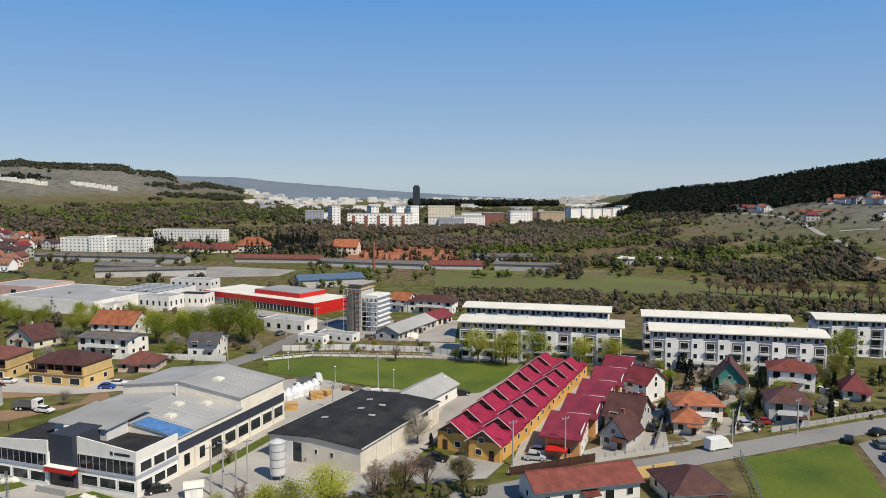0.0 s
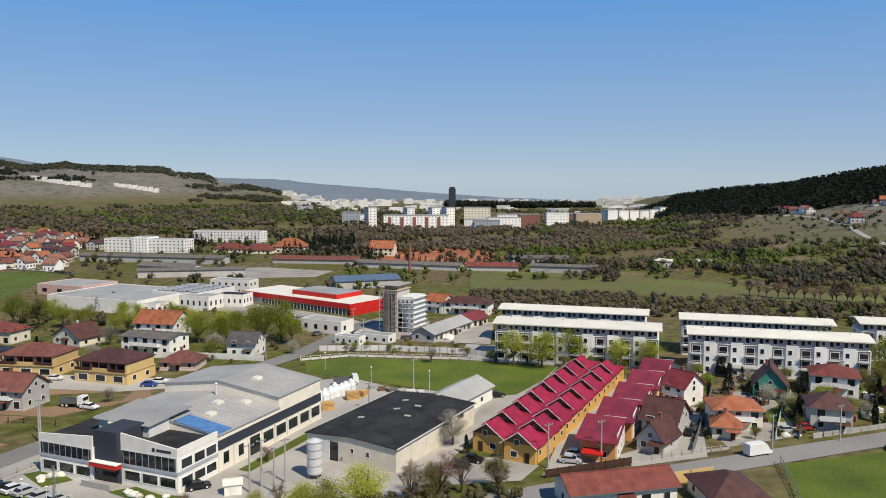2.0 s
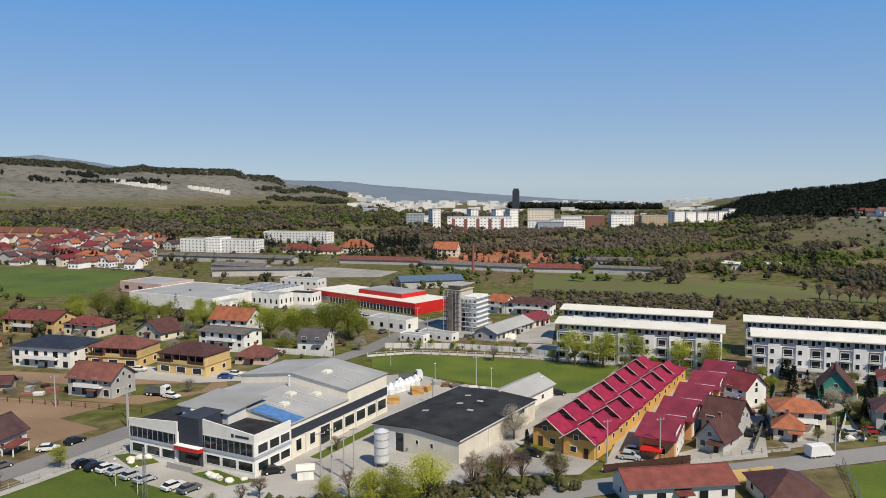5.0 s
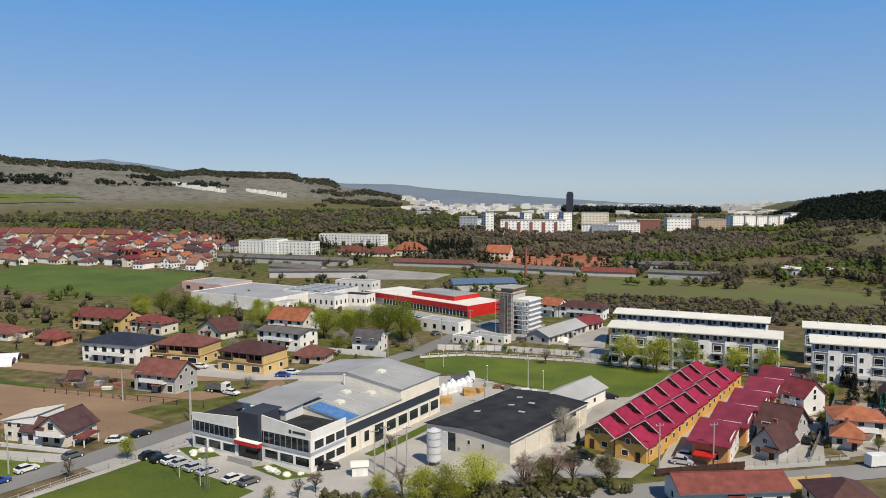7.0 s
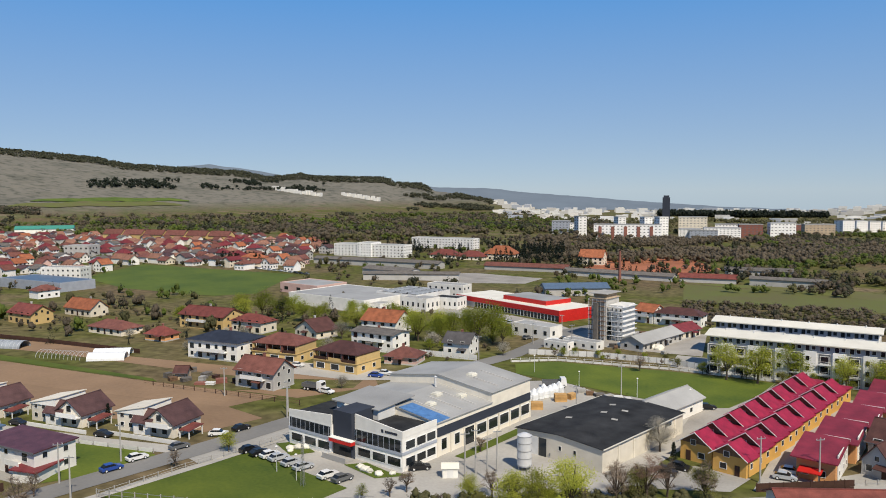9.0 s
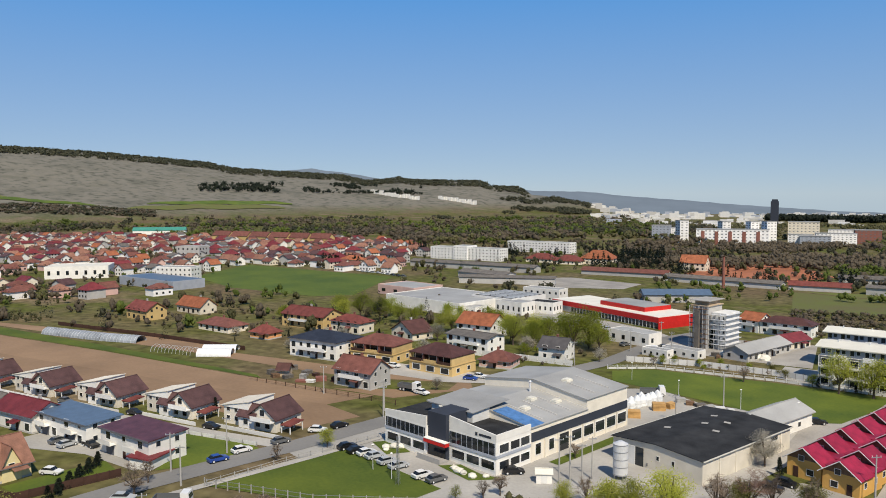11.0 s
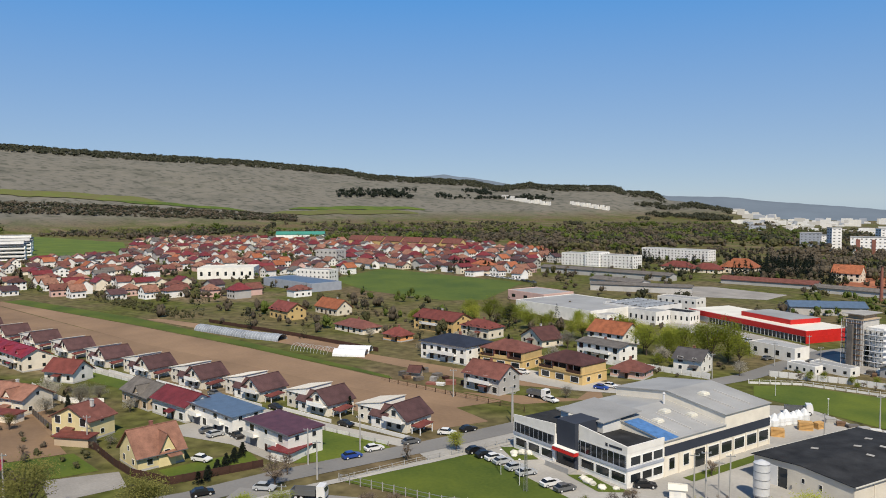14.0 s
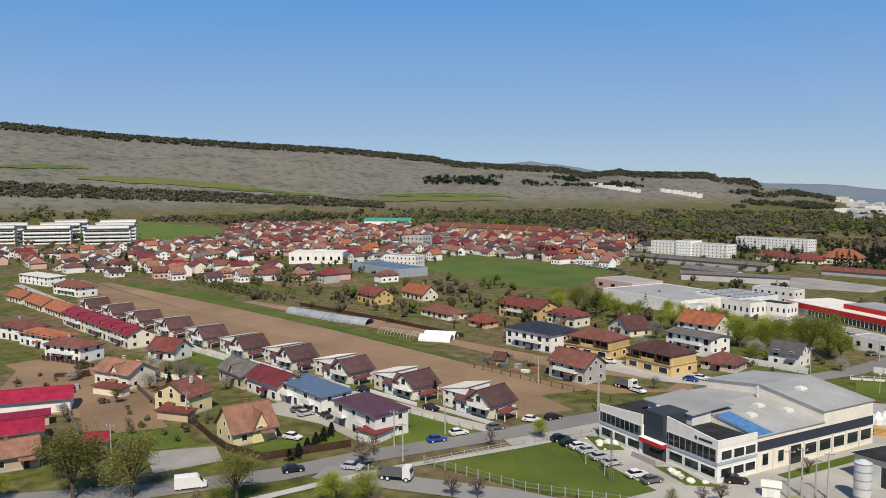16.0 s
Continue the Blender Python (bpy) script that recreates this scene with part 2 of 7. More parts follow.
def terrain():
    nr, na = 150, 480
    rad = [0] + [60 * (4850 / 60) ** (i / (nr - 1)) for i in range(nr)]
    vs, fs = [(0, 0, 0)], []
    for r in rad[1:]:
        for k in range(na):
            a = -math.pi + 2 * math.pi * k / na
            x, y = r * math.sin(a), r * math.cos(a)
            vs.append((x, y, ground_z(x, y)))
    for k in range(na):
        fs.append((0, 1 + (k + 1) % na, 1 + k))
    for i in range(nr - 1):
        p = 1 + i * na
        for k in range(na):
            fs.append((p + k, p + (k + 1) % na, p + na + (k + 1) % na, p + na + k))
    me = bpy.data.meshes.new("ground")
    me.from_pydata(vs, [], fs)
    me.polygons.foreach_set("use_smooth", [True] * len(fs))
    m = bpy.data.materials.new("meadow")
    m.use_nodes = True
    N, L = m.node_tree.nodes, m.node_tree.links
    b = N["Principled BSDF"]
    b.inputs["Roughness"].default_value, b.inputs["Specular IOR Level"].default_value = 0.97, 0.1
    co = N.new("ShaderNodeTexCoord")

    def ns(scale, detail=5):
        n = N.new("ShaderNodeTexNoise")
        n.inputs["Scale"].default_value, n.inputs["Detail"].default_value = scale, detail
        L.new(co.outputs["Object"], n.inputs["Vector"])
        return n

    def ramp(src, stops):
        r = N.new("ShaderNodeValToRGB")
        while len(r.color_ramp.elements) < len(stops):
            r.color_ramp.elements.new(0.5)
        for e, (p, c) in zip(r.color_ramp.elements, stops):
            e.position, e.color = p, (*c, 1)
        L.new(src, r.inputs["Fac"])
        return r
    patches = ramp(ns(0.012).outputs["Fac"], [(0.35, (0.17, 0.13, 0.08)), (0.46, (0.16, 0.14, 0.07)), (0.56, (0.11, 0.125, 0.03)), (0.66, (0.23, 0.18, 0.12))])
    tufts = ramp(ns(0.25, 6).outputs["Fac"], [(0.3, (0.42, 0.42, 0.38)), (0.7, (1.1, 1.08, 1.0))])
    mul = N.new("ShaderNodeMix")
    mul.data_type, mul.blend_type = "RGBA", "MULTIPLY"
    mul.inputs["Factor"].default_value = 1.0
    L.new(patches.outputs["Color"], mul.inputs["A"])
    L.new(tufts.outputs["Color"], mul.inputs["B"])
    # dry grazed slopes above the valley floor
    xyz = N.new("ShaderNodeSeparateXYZ")
    L.new(co.outputs["Object"], xyz.inputs[0])
    high = N.new("ShaderNodeMapRange")
    high.inputs["From Min"].default_value, high.inputs["From Max"].default_value = 4, 30
    L.new(xyz.outputs["Z"], high.inputs["Value"])
    bands = N.new("ShaderNodeMapping")
    bands.inputs["Scale"].default_value = (1.0, 1.0, 3.0)
    L.new(co.outputs["Object"], bands.inputs["Vector"])
    sn = ns(0.0075, 12)
    sn.inputs["Roughness"].default_value = 0.68
    L.new(bands.outputs["Vector"], sn.inputs["Vector"])
    slope0 = ramp(sn.outputs["Fac"], [(0.30, (0.105, 0.106, 0.088)), (0.42, (0.138, 0.134, 0.112)), (0.52, (0.170, 0.162, 0.138)), (0.62, (0.150, 0.144, 0.120)), (0.72, (0.112, 0.114, 0.090))])
    bushes = ramp(ns(0.05, 8).outputs["Fac"], [(0.36, (0.6, 0.63, 0.6)), (0.46, (0.98, 0.98, 0.98)), (0.70, (1.1, 1.08, 1.05))])
    slope = N.new("ShaderNodeMix")
    slope.data_type, slope.blend_type = "RGBA", "MULTIPLY"
    slope.inputs["Factor"].default_value = 1.0
    L.new(slope0.outputs["Color"], slope.inputs["A"])
    L.new(bushes.outputs["Color"], slope.inputs["B"])
    mx = N.new("ShaderNodeMix")
    mx.data_type = "RGBA"
    L.new(high.outputs["Result"], mx.inputs["Factor"])
    L.new(mul.outputs["Result"], mx.inputs["A"])
    L.new(slope.outputs["Result"], mx.inputs["B"])
    L.new(mx.outputs["Result"], b.inputs["Base Color"])
    MATS["meadow"] = m
    me.materials.append(m)
    tagged(new("ground", me), "rough dry meadow and valley floor rising to hills", "ground", kind="structure")


terrain()

FAR_AZ = [-38, -36, -35, -33, -31, -29, -24, -18.4, -14.9, -11.7, -7.7, -5.6, -1.9, 1.5, 4.9, 7.4, 10, 13]
FAR_TOP = [1.7, 1.9, 1.95, 1.72, 1.4, 1.0, 0.6, 0.29, 0.21, -0.15, -0.44, -0.65, -0.9, -1.15, -1.27, -1.36, -1.4, -1.4]


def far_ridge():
    """The last range of hills, closing the valley; blue haze of distance painted into its colour."""
    # bluish base colour and a faint glow put the distance haze into the material
    m = mat("haze_painted_hills", (0.115, 0.14, 0.165), 1.0, 0.10, scale=0.004, fine=0.03, bump=0, spec=0.0)
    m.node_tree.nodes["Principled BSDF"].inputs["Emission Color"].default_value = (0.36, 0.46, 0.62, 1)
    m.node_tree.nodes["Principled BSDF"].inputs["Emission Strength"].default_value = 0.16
    na, nr = 240, 9
    vs, fs = [], []
    for i in range(na + 1):
        a = FAR_AZ[0] + (FAR_AZ[-1] - FAR_AZ[0]) * i / na
        top = 55 + 4700 * math.tan(radians(np.interp(a, FAR_AZ, FAR_TOP))) + 5 * noise.noise((a * 0.9, 0, 3))
        for k in range(nr + 1):
            q = k / nr
            r = 3900 + 800 * q
            z = -75 + (top + 75) * q ** 0.7 + 14 * q * (1 - q) * noise.noise((a * 1.5, q * 3, 5))
            vs.append((r * math.sin(radians(a)), r * math.cos(radians(a)), z))
    w = nr + 1
    for i in range(na):
        for k in range(nr):
            fs.append((i * w + k, (i + 1) * w + k, (i + 1) * w + k + 1, i * w + k + 1))
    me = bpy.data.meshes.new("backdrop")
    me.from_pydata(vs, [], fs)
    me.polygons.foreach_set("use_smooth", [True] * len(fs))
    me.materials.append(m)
    tagged(new("backdrop", me), "range of hills closing the valley, blue haze painted in", "hills", kind="structure")


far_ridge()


def patch(name, ring, material, label, category, z=0.05, step=25.0):
    """A thin sheet of another surface, laid on the ground and following it."""
    bm = bmesh.new()
    bm.faces.new([bm.verts.new((x, y, 0)) for x, y in ring])
    if step:
        for ax in (0, 1):
            lo, hi = min(p[ax] for p in ring), max(p[ax] for p in ring)
            k = int((hi - lo) / step)
            for i in range(1, k + 1):
                co = [0, 0, 0]
                no = [0, 0, 0]
                co[ax], no[ax] = lo + i * (hi - lo) / (k + 1), 1
                bmesh.ops.bisect_plane(bm, geom=bm.verts[:] + bm.edges[:] + bm.faces[:], plane_co=co, plane_no=no)
    for v in bm.verts:
        v.co.z = ground_z(v.co.x, v.co.y) + z
    bm.normal_update()
    for f in bm.faces:
        if f.normal.z < 0:
            f.normal_flip()
    me = bpy.data.meshes.new(name)
    bm.to_mesh(me)
    bm.free()
    me.materials.append(MATS[material])
    return tagged(new(name, me), label, category, kind="structure")


def ribbon(name, pts, width, material, label, category, z=0.08):
    left, right = [], []
    for i, p in enumerate(pts):
        a, b = Vector(pts[max(0, i - 1)]), Vector(pts[min(len(pts) - 1, i + 1)])
        d = (b - a).normalized()
        n = Vector((-d.y, d.x)) * width / 2
        left.append((p[0] + n.x, p[1] + n.y))
        right.append((p[0] - n.x, p[1] - n.y))
    g = Geo()
    for i in range(len(pts) - 1):
        q = [left[i], right[i], right[i + 1], left[i + 1]]
        g.face([(x, y, ground_z(x, y) + z) for x, y in q])
    ob = new(name, g.mesh(name, material))
    return tagged(ob, label, category, kind="structure")


MAIN = [(-175, 5), (-150, 32), (-131, 56), (-119, 78), (-114, 95), (-107, 112), (-100, 128.5), (-91, 153), (-80, 185), (-66, 222), (-57, 242), (-52, 264), (-46, 292), (-30, 318)]
ribbon("road", MAIN, 7.0, "asphalt", "grey worn asphalt village road", "road", 0.10)
ribbon("road", [(-114, 84), (-99, 90), (-80, 98), (-60, 103), (-30, 113), (0, 127), (17, 135), (34, 142), (53, 150), (74, 159), (100, 170), (150, 188), (230, 205)], 7.0, "asphalt", "grey worn asphalt main road", "road", 0.12)
ribbon("road", [(-100, 127), (-123, 126.5), (-183, 127.5), (-280, 133), (-378, 146), (-480, 160)], 4.5, "paving", "pale concrete lane past the villas", "road", 0.09)
ribbon("pavement", [(-113, 65), (-108.5, 82), (-104, 96), (-98, 110), (-93, 122), (-84, 146)], 2.2, "paving", "pale footway beside the road", "pavement", 0.14)
patch("yard", [(-100, 124), (-60, 103), (-30, 117), (-8, 133), (-5, 150), (12, 190), (24, 228), (8, 200), (-22, 200), (-36, 212), (-46, 208), (-70, 175), (-88, 160)], "paving", "pale concrete works yard", "yard", 0.05)
patch("lawn", [(-92.5, 127), (-88, 130.5), (-60, 118.5), (-64, 108), (-78, 103), (-101, 101)], "lawn", "mown green lawn beside the road", "lawn", 0.08)
patch("playing_field", [(-53, 229), (-41, 236), (-6, 233), (23.5, 226.5), (18, 211), (10, 196), (2.3, 193.4), (-12.5, 199), (-28.6, 207), (-50, 216.5)], "lawn", "smooth green playing field", "field", 0.09)
patch("ploughed_field", [(-106, 139), (-99, 153), (-113, 159), (-171, 161), (-272, 168), (-477, 196), (-467, 186), (-330, 152), (-230, 143.5), (-150, 143)], "soil", "bare brown ploughed field", "field", 0.06)
patch("ploughed_field", [(-121, 174), (-90, 186), (-91, 195), (-122, 188), (-146, 190), (-206, 198), (-322, 206), (-320, 211), (-200, 214), (-180, 202), (-130, 199), (-92, 205), (-84, 190), (-100, 172)], "soil", "bare brown strip field", "field", 0.055)
patch("ploughed_field", [(-113, 159), (-171, 161), (-272, 168), (-452, 194), (-449, 200), (-318, 193), (-226, 185), (-150, 175), (-106, 172)], "soil", "bare brown ploughed field", "field", 0.05)
patch("grass_strip", [(-449, 200), (-318, 194), (-226, 186), (-148, 175.5), (-152, 178.5), (-236, 193), (-330, 206), (-447, 211)], "lawn", "green grass strip between fields", "field", 0.08)
patch("grass_strip", [(-111, 111), (-159, 117), (-213, 124), (-265, 129), (-280, 131), (-224, 128), (-183, 125), (-150, 124), (-108, 124)], "lawn", "green verge south of the lane", "field", 0.07)
patch("crop_field", [(-378, 393), (-404, 481), (-253, 447), (-226, 355), (-243, 341), (-313, 354)], "crop", "dark green sown field", "field", 0.06)
patch("crop_field", [(-1300, 640), (-974, 609), (-692, 436), (-766, 376)], "crop", "deep green sown field", "field", 0.06)
patch("pasture", [(-5, 470), (81, 425), (183, 354), (200, 375), (120, 430), (60, 470)], "pasture", "green pasture before the hill", "field", 0.06)
patch("pasture", [(-4, 391), (60, 384), (130, 360), (205, 340), (240, 345), (190, 380), (81, 425), (-5, 465)], "pasture", "green pasture before the hill", "field", 0.05)
patch("lawn", [(59.2, 148.4), (85, 157.3), (80, 138), (74, 118), (52, 118)], "lawn", "fresh green lawn by the road", "lawn", 0.08)
patch("parking", [(87, 157), (100, 164), (125, 170), (125, 120), (78, 115), (82, 138)], "asphalt", "dark asphalt car park", "parking", 0.07)
patch("gravel_yard", [(2, 193), (10, 196), (18, 211), (27, 214), (8, 172), (-3, 165)], "gravel", "grey gravel parking strip", "yard", 0.075)
patch("gravel_yard", [(-45, 296), (-100, 322), (-60, 300), (-48, 270), (-20, 262), (4, 258), (6, 300), (-20, 300)], "gravel", "dusty grey building yard", "yard", 0.06)
patch("parking", [(-108, 345), (-54, 308), (-46, 297), (-58, 284), (-114, 322), (-118, 338)], "paving", "pale paved car park before the store", "parking", 0.072)
patch("paved_yard", [(-185, 325), (-140, 308), (-116, 322), (-118, 338), (-134, 320), (-180, 334)], "paving", "pale paved strip before the factory", "yard", 0.07)
patch("dirt_yard", [(-205, 455), (-140, 432), (-95, 440), (-90, 470), (-140, 490)], "gravel", "pale bare earth yard", "yard", 0.06)
patch("clay_ground", [(-75, 520), (-10, 510), (20, 560), (-5, 640), (-70, 640)], "clay", "bare orange clay ground", "ground", 0.06)

patch("garden_soil", [(-197, 73), (-199, 90), (-163, 79), (-171, 63)], "soil", "dug brown garden plot", "garden", 0.06)
patch("garden_soil", [(-151, 67), (-143, 79), (-134, 75), (-138, 62)], "gravel", "bare pale earth beside the road", "garden", 0.06)
patch("garden_lawn", [(-169, 66), (-162, 80), (-147, 77), (-151, 67)], "lawn", "rough green garden grass", "garden", 0.065)
patch("garden_lawn", [(-137, 84), (-131, 103), (-122, 99), (-127, 82)], "lawn", "green lawn beside a yellow house", "garden", 0.065)
patch("garden_soil", [(-262, 78), (-204, 74), (-203, 86), (-236, 92), (-262, 88)], "soil", "dug brown garden plot", "garden", 0.06)
patch("paved_yard", [(-162, 100), (-138, 104), (-120, 101), (-124, 111), (-160, 112)], "paving", "pale paved yard before white houses", "yard", 0.07)
patch("paved_yard", [(-132, 198), (-95, 194), (-82, 198), (-84, 208), (-132, 212)], "paving", "pale paved yard before yellow houses", "yard", 0.09)
patch("paved_yard", [(30, 146), (46, 152), (54, 186), (46, 188), (36, 158), (28, 152)], "paving", "pale paved drive", "yard", 0.07)
patch("paved_yard", [(12, 140), (24, 145), (34, 180), (46, 212), (38, 214), (20, 172)], "paving", "pale paved drive between terraces", "yard", 0.066)
patch("paved_yard", [(-12, 134), (8, 138), (12, 146), (2, 150), (-10, 146)], "paving", "pale paved forecourt", "yard", 0.08)
patch("dirt_yard", [(52, 158), (70, 166), (76, 200), (66, 202), (58, 184), (50, 178)], "gravel", "dusty building plot", "yard", 0.06)
patch("paved_yard", [(58, 236), (66, 216), (58, 214), (54, 226)], "paving", "pale drive between blocks", "yard", 0.06)
patch("paved_yard", [(-4, 258), (6, 256), (4, 234), (-6, 240)], "paving", "pale drive beside the block", "yard", 0.07)
patch("flower_bed", [(-66, 129.5), (-57, 124.5), (-50.5, 128.2), (-56, 128.6), (-62, 132)], "lawn", "small green bed before the office", "garden", 0.10)
patch("flower_bed", [(-86, 137), (-79, 131), (-75, 134.5), (-82, 140)], "lawn", "small green bed before the office", "garden", 0.10)
patch("grass_strip", [(-46, 141), (-33, 176), (-30.5, 175), (-43.5, 140)], "lawn", "green strip beside the hall", "garden", 0.10)


def slope_field(a0, a1, e0, e1, label, fall=0.0, material="crop"):
    """A strip of field on the far slope, between two angles of sight; it may sink along its length."""
    g, last = Geo(), None
    for k in range(25):
        a = radians(a0 + (a1 - a0) * k / 24)
        thin = 1 - 0.75 * abs(k / 12 - 1) ** 4
        row = []
        for e in (e0, e0 + (e1 - e0) * thin):
            r = 900
            while r < 3000 and math.degrees(math.atan2(ground_z(r * math.sin(a), r * math.cos(a)) - 55, r)) < e + fall * k / 24 + 0.03 * math.sin(k * 0.7):
                r += 8
            row.append((r * math.sin(a), r * math.cos(a), ground_z(r * math.sin(a), r * math.cos(a)) + 1.5))
        if last:
            g.face([last[0], row[0], row[1], last[1]])
        last = row
    tagged(new("crop_field", g.mesh("crop_field", material)), label, "field", kind="structure")


slope_field(-71.6, -66.3, 1.36, 1.58, "deep green field high on the slope")
slope_field(-67, -55, 0.62, 1.0, "olive meadow on the lower slope", -0.75, "pasture")
slope_field(-59.5, -49.5, 0.12, 0.3, "long green field at the foot of the slope", -0.85)
slope_field(-46.5, -36.5, -0.62, -0.38, "green field at the foot of the slope", -0.05)
slope_field(-48, -37, -0.98, -0.66, "olive meadow at the foot of the slope", 0.0, "pasture")

patch("grass_strip", [(-107, 122.6), (-150, 123.2), (-220, 126.2), (-265, 129), (-262, 125), (-222, 120.5), (-190, 120), (-172, 119), (-150, 118.8), (-138, 116.5), (-119, 115), (-113, 109)], "lawn", "broad green verge beside the lane", "field", 0.075)
patch("garden_soil", [(-224, 62), (-206, 60), (-179, 72), (-180, 88), (-206, 96), (-250, 98), (-262, 84)], "soil", "dug brown garden plots", "garden", 0.052)
patch("garden_lawn", [(53.5, 199), (64.4, 220), (66.5, 214), (55, 190)], "lawn", "green garden lawn between houses", "garden", 0.062)
patch("garden_lawn", [(66, 181), (74, 189), (71, 176), (66, 175)], "lawn", "small green lawn beside a house", "garden", 0.068)
patch("garden_lawn", [(96, 214), (108, 210), (104, 199), (97, 203)], "lawn", "green garden lawn behind a house", "garden", 0.068)
patch("grass_strip", [(100, 300), (170, 282), (160, 262), (112, 272)], "pasture", "green grass behind the blocks", "field", 0.05)
patch("grass_strip", [(56, 252), (64, 250), (66, 300), (56, 304)], "lawn", "green grass between the blocks", "field", 0.055)
patch("grass_strip", [(-104.5, 121), (-109.5, 110), (-117, 103), (-121, 116), (-150, 120.5), (-170, 122), (-150, 123.6), (-107, 123.2)], "lawn", "rough green verge beside the road", "field", 0.062)

TRACK_A = [(20.4, -2.25), (23.6, -2.45), (25.0, -2.9), (26.0, -3.5), (27.6, -4.25), (29.9, -5.2)]
TRACK_B = [(24.3, -2.08), (26.0, -2.05), (27.3, -1.95)]
TRACK_C = [(27.3, -3.4), (28.6, -3.25), (29.9, -3.15)]
TRACK_D = [(14.2, -2.62), (15.4, -2.6), (17.0, -2.52)]


def sight_line(a, e):
    """Where the hillside meets a line of sight from the height of flight."""
    a, r = radians(a), 460
    while r < 1600 and math.degrees(math.atan2(ground_z(r * math.sin(a), r * math.cos(a)) - 55, r)) < e:
        r += 3
    return r * math.sin(a), r * math.cos(a)


for label, wide, line in (("pale dirt track climbing the hillside", 4.5, TRACK_A), ("reddish cut bank along the hillside track", 6.0, TRACK_B), ("pale gravel road between hillside houses", 5.0, TRACK_C), ("bare earth edge below the pine forest", 4.0, TRACK_D)):
    stops = [(np.interp(k / 4, range(len(line)), [p[0] for p in line]), np.interp(k / 4, range(len(line)), [p[1] for p in line])) for k in range(4 * (len(line) - 1) + 1)]
    ribbon("track", [sight_line(*p) for p in stops], wide, "clay" if "reddish" in label else "gravel", label, "track", 0.35)

# ---- houses ----


def unit_window():
    g = Geo()
    o, n = [(-0.5, 0), (0.5, 0), (0.5, 1), (-0.5, 1)], [(-0.44, 0.06), (0.44, 0.06), (0.44, 0.94), (-0.44, 0.94)]
    pts = [(x, -0.06, z) for x, z in o] + [(x, -0.06, z) for x, z in n] + [(x, 0.02, z) for x, z in o] + [(x, 0.0, z) for x, z in n]
    fs = []
    for k in range(4):
        q = (k + 1) % 4
        fs += [(k, q, 4 + q, 4 + k), (8 + k, 8 + q, q, k), (4 + k, 4 + q, 12 + q, 12 + k)]
    g.solid(pts, fs)
    p = Geo().box(-0.44, 0.44, -0.025, 0.01, 0.06, 0.94)
    far = Geo().box(-0.45, 0.45, -0.04, 0.02, 0.05, 0.95)
    return g.mesh("window", "frame"), p.mesh("pane", "glass"), far.mesh("window", "glass")


WINDOW, PANE, FARWINDOW = unit_window()


def window(parent, x, y, z, w, h, turn=0, near=True, name="window"):
    m = pose(x, y, z, 0, 0, turn) @ Matrix.Diagonal((w, 1, h, 1))
    if parent.matrix_world.translation.length > 260 or parent.matrix_basis.translation.length > 260:
        return put(name, FARWINDOW, parent, m)
    ob = put(name, WINDOW, parent, m)
    put("pane", PANE, ob)
    return ob


def gable_roof(L, D, ev, rd, o=0.6, t=0.22, along=True):
    """A pitched roof on an L by D plan with overhang o; the ridge runs along x, or along y."""
    g = Geo()
    if not along:
        L, D = D, L
    k = (rd - ev) / (D / 2)
    x, y = L / 2 + o, D / 2 + o
    lo = ev - k * o + t
    g.slab((-x, -y, lo), (x, -y, lo), (x, 0, rd + t), (-x, 0, rd + t), t)
    g.slab((x, y, lo), (-x, y, lo), (-x, 0, rd + t), (x, 0, rd + t), t)
    g.box(-x, x, -0.14, 0.14, rd + t - 0.05, rd + t + 0.08)
    if not along:
        g.v = [(-b, a, c) for a, b, c in g.v]
    return g


def hip_roof(L, D, ev, rd, o=0.6, t=0.2):
    g = Geo()
    x, y = L / 2 + o, D / 2 + o
    k = (rd - ev) / (min(L, D) / 2)
    lo = ev - k * o + t
    if L >= D:
        a, b = (-(L - D) / 2, 0, rd + t), ((L - D) / 2 + 0.02, 0, rd + t)
    else:
        a, b = (0, -(D - L) / 2, rd + t), (0, (D - L) / 2 + 0.02, rd + t)
    c = [(-x, -y, lo), (x, -y, lo), (x, y, lo), (-x, y, lo)]
    d = [(p[0], p[1], lo - t) for p in c]
    top = [(0, 1, 5, 4), (1, 2, 5), (2, 3, 4, 5), (3, 0, 4)] if L >= D else [(0, 1, 4), (1, 2, 5, 4), (2, 3, 5), (3, 0, 4, 5)]
    g.solid(c + [a, b] + d, top + [(9, 8, 7, 6), (0, 6, 7, 1), (1, 7, 8, 2), (2, 8, 9, 3), (3, 9, 6, 0)])
    return g


def house_walls(L, D, ev, rd, ty):
    g = Geo().box(-L / 2, L / 2, -D / 2, D / 2, -0.5, ev)
    if ty == "gx":
        for s in (-1, 1):
            x = s * L / 2
            g.solid([(x, -D / 2, ev), (x, D / 2, ev), (x, 0, rd), (x - s * 0.25, -D / 2, ev), (x - s * 0.25, D / 2, ev), (x - s * 0.25, 0, rd)], [(0, 1, 2), (5, 4, 3), (0, 2, 5, 3), (1, 4, 5, 2)])
    elif ty == "gy":
        for s in (-1, 1):
            y = s * D / 2
            g.solid([(-L / 2, y, ev), (L / 2, y, ev), (0, y, rd), (-L / 2, y - s * 0.25, ev), (L / 2, y - s * 0.25, ev), (0, y - s * 0.25, rd)], [(0, 1, 2), (5, 4, 3), (0, 2, 5, 3), (1, 4, 5, 2)])
    return g


